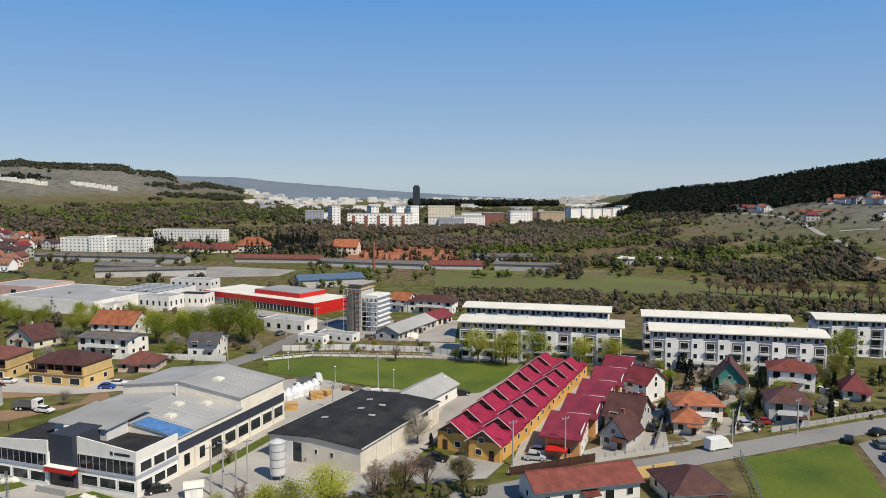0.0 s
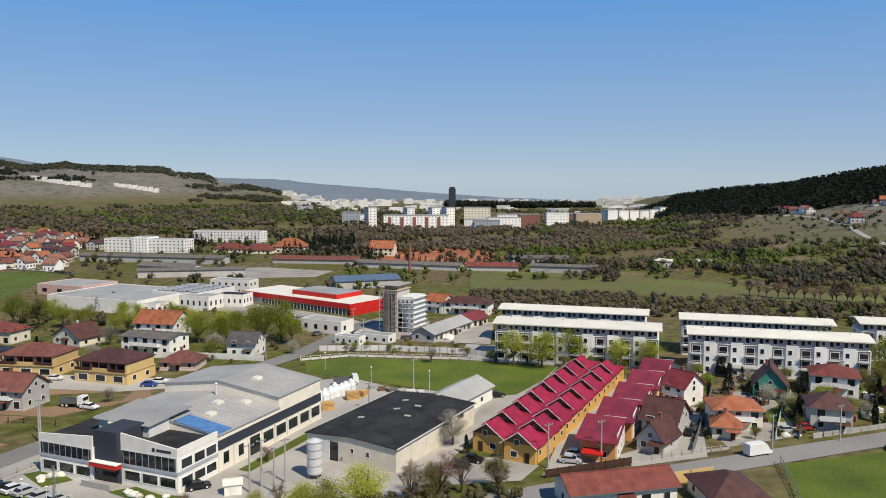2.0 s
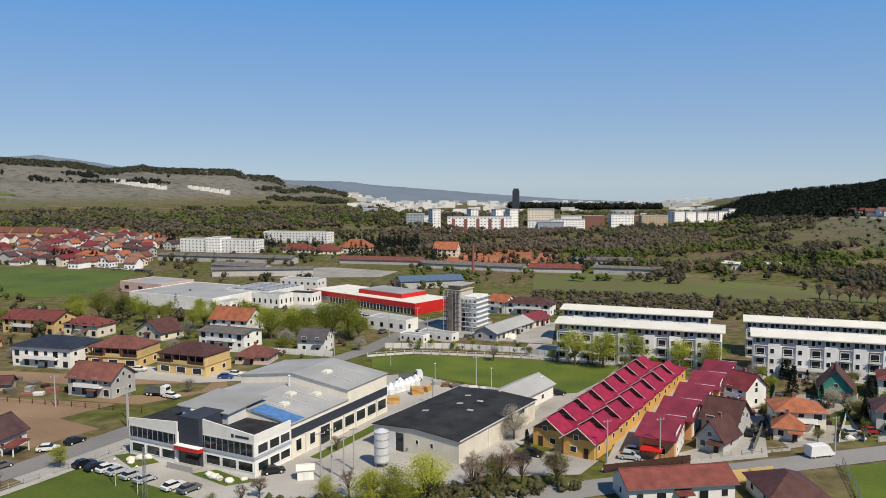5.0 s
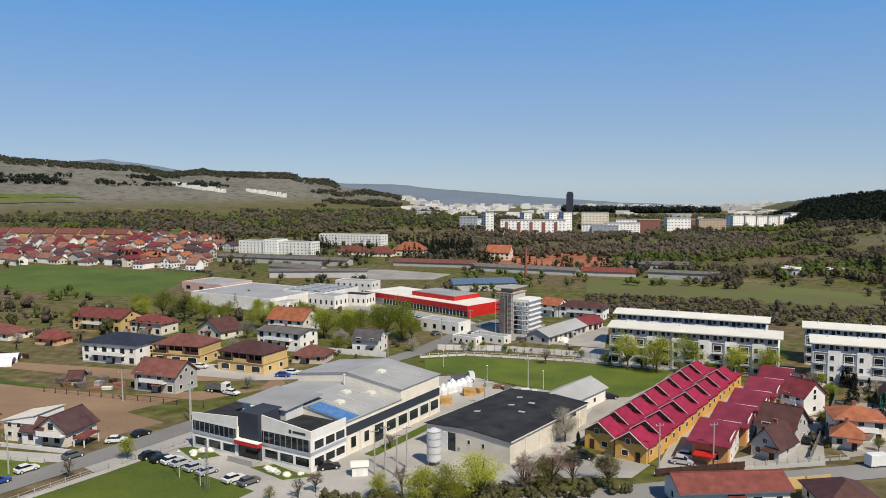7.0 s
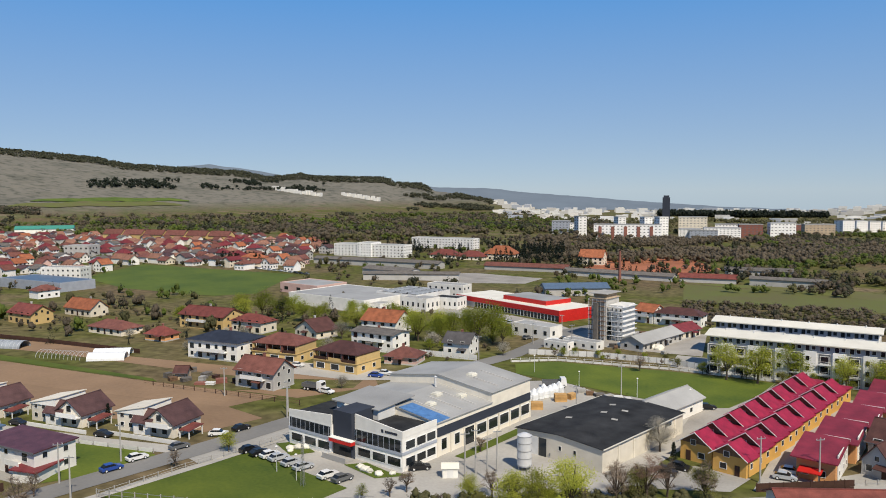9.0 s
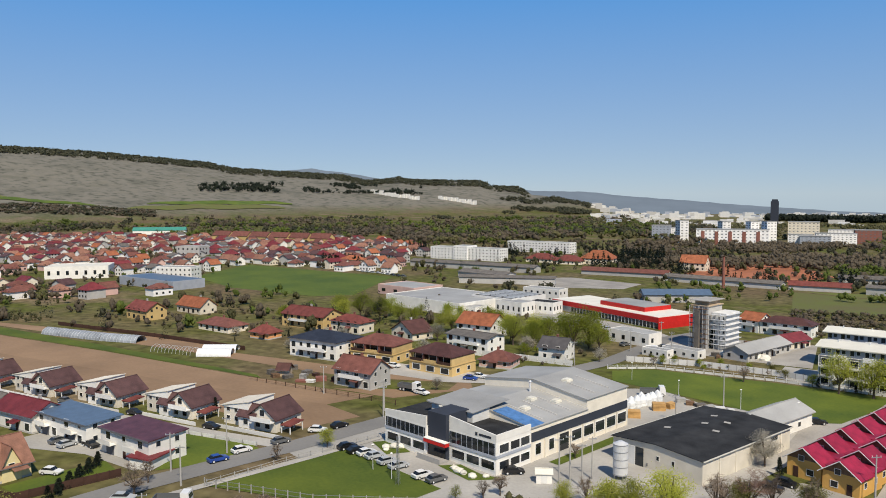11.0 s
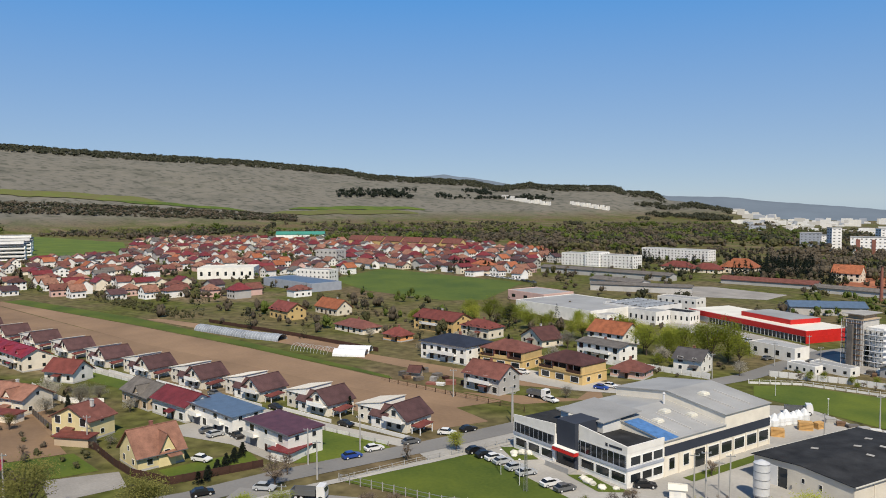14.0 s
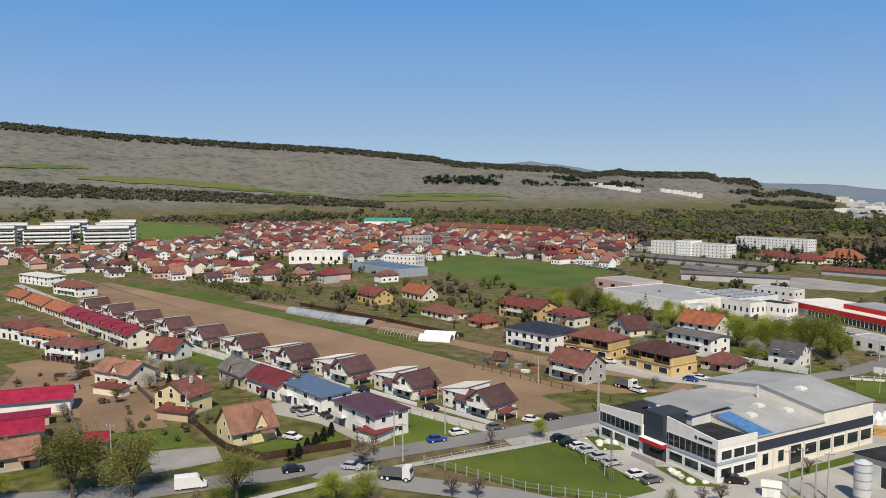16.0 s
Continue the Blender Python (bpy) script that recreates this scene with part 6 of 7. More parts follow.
woods("foot_woods", "browncanopy", foot_woods[1::2], 7, 6, 22, 2.2, "brown leafless woods at the foot of the slope", seed=46)
FIELD = [(-420, 340), (-420, 490), (-240, 460), (-215, 340)]


def open_ground(p):
    return free(*p) and not (p[0] < -140 and p[1] < 236) and not inside(*p, FIELD) and not (-130 < p[0] < 10 and 270 < p[1] < 345) and not (-240 < p[0] < -90 and 300 < p[1] < 400) and not (-1320 < p[0] < -690 and 360 < p[1] < 650) and not (-205 < p[0] < -90 and 425 < p[1] < 490) and not (-5 < p[0] < 205 and 355 < p[1] < 470)


# dark evergreens in stands between the sheds, the long white blocks and the clay ground
GROVES = [([(-147, 564), (-91, 564), (-114, 700), (-180, 690)], 190), ([(-335, 612), (-308, 612), (-345, 690), (-372, 690)], 34), ([(-246, 640), (-222, 640), (-262, 690), (-290, 690)], 40), ([(-210, 608), (-196, 606), (-190, 660), (-214, 660)], 14),
          ([(-86, 540), (-70, 538), (-72, 560), (-88, 560)], 9), ([(-48, 505), (-14, 500), (-16, 512), (-50, 516)], 12), ([(2, 500), (10, 498), (12, 510), (2, 512)], 5), ([(20, 490), (28, 488), (30, 540), (22, 545)], 8), ([(-356, 509), (-314, 506), (-330, 540), (-380, 545)], 70), ([(156, 500), (176, 500), (182, 540), (158, 540)], 26)]
for i, (ring, n) in enumerate(GROVES):
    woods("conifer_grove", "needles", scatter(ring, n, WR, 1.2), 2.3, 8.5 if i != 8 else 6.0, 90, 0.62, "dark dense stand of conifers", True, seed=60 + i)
for i in range(26):
    tree(WR.choice(("bare", "bare", "redbare")), 131 + 3.4 * i + WR.uniform(-1.5, 1.5), 374 - 1.6 * i + WR.uniform(-3, 3), WR.uniform(6, 10.5), "row of bare trees by the pasture")
mid = [p for p in polar(1700, -75, 10, 330, 900, WR, 9.0, -0.05, 60) if open_ground(p)]
mid_kinds = stands(mid, (-0.2, 0.1, 0.25), 31.0, 80)
for k, spots_k, q in (("darkleaf", mid_kinds[0], 15), ("browncanopy", mid_kinds[1], 16), ("scrub", mid_kinds[2], 17), ("greenscrub", mid_kinds[3], 32)):
    woods("valley_trees", k, spots_k, 2.5, 4.4, 56, 0.6, "trees and hedges in the valley", seed=q)
HA, HB = (-413.8, 231.5), (-307.6, 216.6)
band = scatter([(-4, 318), (60, 318), (150, 290), (225, 280), (240, 330), (120, 362), (60, 380), (-4, 386)], 900, WR, 1.2)
woods("scrub_band", "browncanopy", band[:520], 2.0, 2.2, 60, 0.32, "dry brown scrub band behind the blocks", seed=28)
woods("scrub_band", "scrub", band[520:], 1.8, 2.0, 60, 0.3, "olive scrub band behind the blocks", seed=29)
hedge = [(HA[0] + (HB[0] - HA[0]) * f + WR.uniform(-1, 1), HA[1] + (HB[1] - HA[1]) * f + WR.choice((0, 4, 8, 12)) + WR.uniform(-0.6, 0.6)) for f in [WR.random() for _ in range(200)]]
woods("hedgerow", "scrub", hedge, 1.0, 1.6, 26, 0.3, "rows of young hedge plants", seed=18)
verge = [p for p in scatter([(-44, 112), (-5, 124), (8, 131), (-8, 133), (-30, 121), (-46, 117)], 170, WR)]
woods("verge_bushes", "scrub", verge, 1.1, 1.7, 90, 0.15, "low rough bushes along the road verge", seed=19)
gard = scatter([(46, 160), (110, 176), (128, 208), (60, 222), (44, 195)], 120, WR) + scatter([(-240, 70), (-150, 45), (-140, 78), (-185, 100), (-240, 120)], 60, WR) + scatter([(-300, 235), (-66, 225), (-66, 262), (-300, 300)], 140, WR)
woods("garden_shrubs", "scrub", gard[::2], 1.0, 1.4, 80, 0.16, "olive garden shrubs", seed=20)
woods("garden_shrubs", "browncanopy", gard[1::2], 1.0, 1.5, 80, 0.15, "brown garden shrubs", seed=22)

# ---- village and town ----
VW = {}


def village_meshes():
    walls = ("brightwhite", "cream", "white", "brightwhite", "pink", "grey", "white")
    roofs = ("brownred", "salmon", "plum", "salmon", "brownred", "maroon", "salmon", "brown", "brownred", "brownred", "greytile", "salmon", "plum", "orange", "brownred", "maroon")
    for k in range(16):
        rg = random.Random(k)
        L, D, ev = rg.uniform(8, 12.5), rg.uniform(7, 9), rg.choice((3.2, 4.4, 5.4))
        rd = ev + rg.uniform(2.2, 3.4)
        ty = rg.choice(("gx", "gy", "hip"))
        g = house_walls(L, D, ev, rd, ty)
        for fl in range(2 if ev > 4 else 1):
            for i in range(3):
                x = -L / 2 + (i + 0.5) * L / 3
                g.box(x - 0.6, x + 0.6, -D / 2 - 0.06, -D / 2 + 0.05, 1.0 + 2.7 * fl, 2.2 + 2.7 * fl, 1)
                y = -D / 2 + (i + 0.5) * D / 3
                g.box(L / 2 - 0.05, L / 2 + 0.06, y - 0.5, y + 0.5, 1.0 + 2.7 * fl, 2.2 + 2.7 * fl, 1)
        r = gable_roof(L, D, ev, rd) if ty == "gx" else gable_roof(L, D, ev, rd, along=False) if ty == "gy" else hip_roof(L, D, ev, rd)
        w, rf = walls[k % 7], roofs[k]
        VW[k] = (g, r, w, rf, g.mesh("wall", [w, "glass"]), r.mesh("roof", rf))


village_meshes()
VR = random.Random(33)
CROP = [(-378, 380), (-404, 481), (-253, 447), (-215, 345), (-243, 330), (-330, 345)]
spots = scatter(VILLAGE, 560, VR, 13.5, keep=lambda x, y: not (-500 < x < -330 and 300 < y < 375) and free(x, y) and not inside(x, y, CROP))
spots += scatter([(-400, 485), (-262, 462), (-300, 560), (-420, 560)], 30, VR, 14, keep=lambda x, y: not inside(x, y, CROP))
spots.sort(key=lambda p: math.hypot(*p))
rest = {}
for i, (x, y) in enumerate(spots):
    k = VR.randrange(16)
    m = pose(x, y, ground_z(x, y), 0, 0, VR.choice((0, 90, 180, 270)) + VR.gauss(-12, 5))
    if i < 290:
        h = thing("village_house", m, "small %s village house with %s roof" % (WORDS.get(VW[k][2], "plain"), WORDS.get(VW[k][3], "tile")), "house", "village houses")
        put("wall", VW[k][4], h)
        put("roof", VW[k][5], h)
    else:
        for src, key in ((VW[k][0], VW[k][2]), (VW[k][1], VW[k][3])):
            d = rest.setdefault(key, Geo())
            n = len(d.v)
            d.v += [tuple(m @ Vector(p)) for p in src.v]
            d.f += [tuple(n + j for j in f) for f in src.f]
            d.m += [0] * len(src.f)
for key, d in rest.items():
    tagged(new("far_houses", d.mesh("far_houses", key)), "far village houses with mixed roofs", "houses", kind="stuff")
vt = scatter(VILLAGE, 700, VR, 3, keep=lambda x, y: all((x - a) ** 2 + (y - b) ** 2 > 60 for a, b in spots))
woods("village_trees", "browncanopy", vt[:260], 2.4, 4.5, 40, 0.55, "leafless garden trees in the village", seed=23)
woods("village_trees", "darkleaf", vt[260:480], 2.3, 4.4, 40, 0.55, "dark garden trees in the village", seed=51)
woods("village_trees", "greenscrub", vt[480:], 2.2, 4.0, 40, 0.5, "green garden trees in the village", seed=24)

def town_block(x, y, rot, L, D, H, wall, label, storeys, stripe=None, name="town_block"):
    z = ground_z(x, y)
    h = thing(name, pose(x, y, z, 0, 0, rot), label, "apartment block")
    part("wall", Geo().box(-L / 2, L / 2, -D / 2, D / 2, -6, H), wall, h)
    part("roof", Geo().box(-L / 2 - 0.3, L / 2 + 0.3, -D / 2 - 0.3, D / 2 + 0.3, H, H + 0.6), "roofgrey", h)
    g = Geo()
    fh = H / storeys
    n = max(2, int(L / 4))
    for s in range(storeys):
        for i in range(n):
            xx = -L / 2 + (i + 0.5) * L / n
            g.box(xx - L / n * 0.2, xx + L / n * 0.2, -D / 2 - 0.08, -D / 2 + 0.05, (s + 0.36) * fh, (s + 0.64) * fh)
        for i in range(max(1, int(D / 5))):
            yy = -D / 2 + (i + 0.5) * D / max(1, int(D / 5))
            for sd in (-1, 1):
                g.box(sd * L / 2 - 0.06, sd * L / 2 + 0.06, yy - 1.2, yy + 1.2, (s + 0.32) * fh, (s + 0.68) * fh)
    w = part("glazing_grid", g, "darkpanel", h)
    tagged(w, kind="stuff")
    if stripe:
        for i in range(int(L / 14)):
            part("bay", Geo().box(-1.8, 1.8, -D / 2 - 0.6, -D / 2, -2, H - 2), stripe, h, "", pose(-L / 2 + 7 + i * 14, 0, 0))


for q in ((-128, 905, 38, 11, 10, 25, 8), (-87, 955, 38, 11, 10, 23, 8), (-56, 955, 38, 11, 10, 23, 8), (-36, 905, 38, 12, 10, 25, 8)):
    town_block(*q[:6], "brightwhite", "white tower block with balconies", q[6])
town_block(-72, 880, 6, 74, 13, 17, "brightwhite", "long white apartment block with dark red bays", 5, "brick")
town_block(-2, 1000, 0, 34, 14, 22, "cream", "cream office block under construction", 7)
for i, q in enumerate(((-165, 990, 0, 22, 14, 16), (-148, 1000, 0, 20, 12, 13), (30, 930, 5, 40, 12, 12), (62, 955, 5, 26, 12, 15), (96, 960, 10, 28, 14, 17), (140, 1000, 10, 34, 14, 14), (10, 905, 0, 30, 10, 10), (45, 1040, 0, 40, 12, 12), (-5, 915, 0, 24, 11, 11), (120, 1050, 5, 30, 12, 12))):
    town_block(*q, ("bluegrey", "brightwhite", "brightwhite", "brick", "brightwhite", "tan")[i % 6], "mid-rise town block with rows of windows", 5)
for i in range(6):
    town_block(178 + 19 * i, 1060 + 22 * i, 35, 18, 14, 17 - i, "brightwhite", "white stepped apartment block on the slope", 6)
tower = thing("office_tower", pose(-61, 1769, ground_z(-61, 1769)), "slender dark glass office tower", "tower")
part("shaft", Geo().prism([(-8, -6), (8, -6), (6, 7), (-6, 7)], -6, 50), "navy", tower)
part("crown", Geo().prism([(-6, -5), (6, -5), (5, 6), (-5, 6)], 50, 54), "navy", tower)
CR = random.Random(8)
far = {}
for i in range(900):
    a, r = radians(CR.uniform(-14.5, 12)), math.sqrt(CR.uniform(1450 ** 2, 3700 ** 2))
    if (-3 < math.degrees(a) < 9 and 1850 < r < 2450) or noise.noise((r * math.sin(a) / 160, r / 160, 2)) < -0.08:
        continue
    x, y = r * math.sin(a), r * math.cos(a)
    L, D, H = CR.uniform(10, 36), CR.uniform(10, 16), CR.choice((5, 6, 7, 9, 12, 18)) * (1 if r > 2300 else 0.5)
    g = far.setdefault(CR.choice(("white", "lightgrey", "lightgrey", "bluegrey", "grey", "grey")), Geo())
    z, ca, sa2 = ground_z(x, y), math.cos(a), math.sin(a)
    g.prism([(x + px * ca + py * sa2, y - px * sa2 + py * ca) for px, py in ((-L / 2, -D / 2), (L / 2, -D / 2), (L / 2, D / 2), (-L / 2, D / 2))], z - 5, z + H)
for a0, e0, n, step in ((-30.6, 0.16, 16, 0.22), (-25.6, -0.28, 14, 0.2)):
    for i in range(n):
        a = radians(a0 + i * step)
        for r in range(1900, 2900, 10):
            x, y = r * math.sin(a), r * math.cos(a)
            if elevation(x, y) > e0 - 0.035 * i:
                break
        g = far.setdefault("white", Geo())
        s, hh = CR.uniform(4, 8), CR.uniform(6, 13)
        g.prism([(x - s, y - 5), (x + s, y - 5), (x + s, y + 5), (x - s, y + 5)], ground_z(x, y) - 6, ground_z(x, y) + hh)
for key, g in far.items():
    tagged(new("far_town", g.mesh("far_town", key)), "pale far-off town buildings across the valley", "buildings", kind="stuff")
for i, (a, e) in enumerate([(20.5 + 0.33 * k, -1.95) for k in range(8)] + [(26.8 + 0.4 * k, -1.35 + 0.03 * (k % 3)) for k in range(9)] + [(25.6, -2.5), (30, -2.4), (29.2, -1.0), (30.4, -1.1)]):
    aa = radians(a)
    for r in range(480, 1300, 6):
        x, y = r * math.sin(aa), r * math.cos(aa)
        if elevation(x, y) > e - 0.18:
            break
    k = (i * 5) % 16
    h = thing("hillside_house", pose(x, y, ground_z(x, y) - 0.3, 0, 0, (i * 47) % 60 - 30), "hillside house with %s walls" % WORDS.get(VW[k][2], "plain"), "house", "houses on the hill")
    put("wall", VW[k][4], h)
    put("roof", VW[k][5], h)

# larger buildings beyond the fields
def terrace_block(x, y, rot, L):
    """A white block of three and a half storeys with ribbon balconies and a dark low-pitched roof."""
    h = thing("apartment_block", pose(x, y, ground_z(x, y), 0, 0, rot) @ Matrix.Diagonal((1, 1, 1.22, 1)), "white modern apartment block with ribbon balconies and dark roof", "apartment block", "white blocks beside the green field")
    part("wall", Geo().box(-L / 2, L / 2, -6, 6, -1, 12), "brightwhite", h)
    part("roof", Geo().slab((-L / 2 - 0.6, -6.8, 12.2), (L / 2 + 0.6, -6.8, 12.2), (L / 2 + 0.6, 6.8, 12.9), (-L / 2 - 0.6, 6.8, 12.9), 0.4), "black", h)
    part("clerestory", Geo().box(-L / 2 + 2, L / 2 - 2, 3, 5.9, 12, 15.2), "brightwhite", h)
    part("clerestory_roof", Geo().box(-L / 2 + 1.5, L / 2 - 1.5, 2.6, 6.3, 15.2, 15.5), "roofwhite", h)
    for k in range(4):
        part("ribbon_window", Geo().box(-L / 2 + 1, L / 2 - 1, -6.08, -5.95, 1.0, 2.1), "glass", h, "", pose(0, 0, 3 * k))
        part("balcony", Geo().box(-L / 2, L / 2, -7.6, -6.0, -0.15, 0.9), "brightwhite", h, "", pose(0, 0, 3 * k + 0.1))
        for sd in (-1, 1):
            for yy in (-3, 1, 4.2):
                window(h, sd * (L / 2 + 0.01), yy, 3 * k + 0.9, 1.6, 1.5, 90 * sd)


for x, y, L in ((-775, 352, 44), (-822, 312, 44), (-868, 275, 44), (-835, 388, 44), (-882, 348, 44), (-928, 310, 44), (-905, 425, 44), (-948, 388, 40)):
    terrace_block(x, y, 58, L)
plain_building("warehouse", -452, 362, 40, 40, 26, 8, "white", "roofwhite", "plain white warehouse with flat roof", "warehouse", 7, 1)
plain_building("warehouse", -360, 345, -12, 58, 22, 5, "bluegrey", "bluemetal", "low blue-grey metal warehouse", "warehouse", 0, 1)
plain_building("office_building", -372, 372, 12, 26, 12, 9, "white", "roofgrey", "white modern three-storey building", "building", 8, 3)
plain_building("tall_house", -480, 500, 10, 22, 16, 12, "grey", "roofgrey", "bare grey concrete building shell", "building", 5, 3)
for i in range(6):
    house(-640 + 30 * i, 722 - 2 * i, -3, 26, 12, 8, 13, "gx", "yellow", "brownred", name="terraced_house", windows=False, chimney=False, group="yellow terraces")
house(-815, 792, 35, 70, 14, 8, 12, "gx", "white", "teal", name="long_terrace", windows=False, chimney=False)

# ---- vehicles ----
for n, c in dict(paint_white=(0.75, 0.75, 0.74), paint_silver=(0.42, 0.44, 0.46), paint_black=(0.012, 0.012, 0.014), paint_blue=(0.02, 0.06, 0.28), paint_grey=(0.12, 0.125, 0.13), paint_red=(0.32, 0.03, 0.03)).items():
    mat(n, c, 0.3, 0.05, bump=0, spec=0.6, rand=0.05)


def extrude(g, prof, w, s=0):
    n = len(prof)
    pts = [(x, -w, z) for x, z in prof] + [(x, w, z) for x, z in prof]
    g.solid(pts, [tuple(range(n)), tuple(reversed(range(n, 2 * n)))] + [(i, n + i, n + (i + 1) % n, (i + 1) % n) for i in range(n)], s)
    return g


def wheel_mesh(r, w, name, m):
    g = Geo()
    ring = [(r * math.cos(k * math.pi / 7), r * math.sin(k * math.pi / 7)) for k in range(14)]
    extrude(g, ring, w)
    return g.mesh(name, m)


TYRE, RIM = wheel_mesh(0.33, 0.11, "tyre", "rubber"), wheel_mesh(0.2, 0.125, "rim", "silver")
CAR_GLASS = extrude(Geo(), [(1.0, 0.93), (0.3, 1.40), (-1.25, 1.42), (-1.95, 0.98)], 0.74).mesh("glazing", "glass")
BODY = {}


def car(x, y, rot, colour="white", kind="car", group=""):
    key = (colour, kind)
    if key not in BODY:
        if kind == "car":
            g = extrude(Geo(), [(-2.15, 0.32), (2.1, 0.32), (2.18, 0.55), (2.1, 0.74), (1.0, 0.96), (-1.95, 1.0), (-2.2, 0.85)], 0.88)
            r = extrude(Geo(), [(0.32, 1.39), (0.22, 1.47), (-1.15, 1.49), (-1.35, 1.41)], 0.70)
        else:
            g = extrude(Geo(), [(-2.9, 0.35), (2.75, 0.35), (2.85, 0.8), (2.2, 1.15), (1.55, 2.1), (1.2, 2.45), (-2.85, 2.5)], 0.98)
            r = extrude(Geo(), [(1.3, 2.46), (1.0, 2.55), (-2.8, 2.58), (-2.86, 2.48)], 0.85)
        BODY[key] = (g.mesh("body", "paint_" + colour), r.mesh("roof_panel", "paint_" + colour))
    lab = {"car": "parked %s passenger car on four wheels", "van": "%s high-roofed panel van"}[kind] % colour
    c = thing(kind, pose(x, y, ground_z(x, y) + 0.15, 0, 0, rot), lab, kind, group)
    put("body", BODY[key][0], c)
    put("roof_panel", BODY[key][1], c)
    if kind == "car":
        put("glazing", CAR_GLASS, c)
    else:
        part("windscreen", Geo().slab((1.6, -0.85, 2.06), (2.22, -0.85, 1.18), (2.22, 0.85, 1.18), (1.6, 0.85, 2.06), 0.03), "glass", c)
    for sx in (-1.35, 1.35) if kind == "car" else (-1.9, 1.9):
        for sy in (-0.8, 0.8):
            w = put("wheel", TYRE, c, pose(sx, sy, 0.33))
            put("rim", RIM, w)
    return c


for i, (x, y, col) in enumerate(((-88.6, 130.6, "black"), (-85.4, 129.4, "black"), (-82.6, 128.9, "white"), (-80.0, 127.9, "silver"), (-76.0, 126.2, "silver"), (-72.6, 124.8, "silver"), (-65.8, 122.2, "white"), (-62.4, 121.4, "grey"))):
    car(x, y, 62, col, group="cars parked along the lawn")
for x, y, rot, col in ((-50.3, 131.6, 30, "black"), (-108.1, 119.1, 66, "white"), (-108.8, 112.5, 66, "blue"), (-104.2, 127.7, 66, "grey"), (-98.6, 143.0, 68, "black"), (-101.3, 137.9, 20, "white"),
                       (-1.0, 147.1, -20, "black"), (-3.6, 143.8, -20, "black"), (19.6, 151.0, -10, "white"), (18.2, 147.5, -10, "silver"), (4.7, 193.3, 15, "black"), (-88.9, 199.7, 0, "blue"),
                       (-87.3, 203.0, 0, "white"), (-94.5, 178.6, -15, "white"), (85.6, 158.0, 65, "black"), (90.5, 155.0, 80, "grey"), (88.0, 147.5, 70, "blue")):
    car(x, y, rot, col)
for x, y, rot, col in ((94.6, 162.7, 20, "black"), (99, 158, 20, "black"), (-134.0, 92.7, 15, "white"), (-118.0, 80.5, 62, "black"), (-110.2, 89.0, 25, "silver"), (-141, 108, -10, "black"), (-150, 107, 80, "grey"),
                       (-146, 106, 80, "silver"), (-122, 204, 0, "black"), (-118, 205, 0, "white"), (-126, 203, 0, "grey"), (-25, 147, 10, "grey"), (68, 168, 10, "silver"), (73, 170, 10, "red"), (-58, 271, 60, "grey"),
                       (-44, 272, 30, "black"), (-40, 268, 20, "white"), (46, 166, 70, "black"), (88, 199, 0, "silver"), (-126, 129.5, 0, "black"), (-178, 131, 0, "grey"), (-152, 130.5, 0, "black")):
    car(x, y, rot, col)
PK = random.Random(4)
for i in range(22):
    car(-92 + 3.0 * (i % 11) + PK.uniform(-0.3, 0.3), 314 - 1.8 * (i % 11) - 8 * (i // 11), 60 + PK.gauss(0, 4), PK.choice(("white", "white", "silver", "grey", "red")), group="cars at the store")
for i in range(16):
    car(-245 - 5.5 * i, 448 + 2.6 * i + PK.uniform(-1, 1), -25, PK.choice(("white", "silver", "black", "grey")), group="cars along the green field")
car(56.5, 153.6, 22, "white", "van")
car(-125.6, 62.8, 60, "white", "van")
car(-46, 262, 10, "white", "van")


def truck(x, y, rot, label="white tipper truck with dark open load bed"):
    t = thing("truck", pose(x, y, 0.12, 0, 0, rot), label, "truck")
    part("cab", extrude(Geo(), [(1.7, 0.6), (3.3, 0.6), (3.35, 1.7), (3.1, 2.8), (1.7, 2.8)], 1.15), "paint_white", t)
    part("windscreen", Geo().slab((3.14, -1.0, 2.6), (3.37, -1.0, 1.75), (3.37, 1.0, 1.75), (3.14, 1.0, 2.6), 0.03), "glass", t)
    part("load_bed", Geo().box(-3.3, 1.5, -1.2, 1.2, 0.95, 1.1).box(-3.3, 1.5, -1.2, -1.12, 1.1, 2.0).box(-3.3, 1.5, 1.12, 1.2, 1.1, 2.0).box(-3.3, -3.2, -1.12, 1.12, 1.1, 2.0).box(1.4, 1.5, -1.12, 1.12, 1.1, 2.2), "paint_grey", t)
    part("chassis", Geo().box(-3.2, 3.0, -0.5, 0.5, 0.5, 0.9), "rubber", t)
    for sx in (-2.3, -1.2, 2.5):
        for sy in (-1.0, 1.0):
            w = put("wheel", TYRE, t, pose(sx, sy, 0.48) @ Matrix.Diagonal((1.45, 1.6, 1.45, 1)))
            put("rim", RIM, w)


truck(-100.0, 90.8, 26)
truck(-99.5, 180.5, -8, "white and green open truck parked by the field")
truck(-36.0, 203.5, 20, "green open truck parked by white sacks")

# ---- poles, lamps, fences ----


def pole(x, y, h, kind="utility"):
    p = thing("utility_pole", pose(x, y, ground_z(x, y), 0, 0, 30), "grey concrete utility pole with crossarm", "pole", "utility poles")
    part("shaft", Geo().tube([(0, 0, -0.3), (0, 0, h)], [0.2, 0.11], 8), "concrete", p)
    part("crossarm", Geo().box(-0.9, 0.9, -0.06, 0.06, h - 0.5, h - 0.35), "steel", p)
    for k in (-0.8, 0, 0.8):
        part("insulator", Geo().tube([(k, 0, h - 0.35), (k, 0, h - 0.1)], [0.06, 0.04], 6), "frame", p)


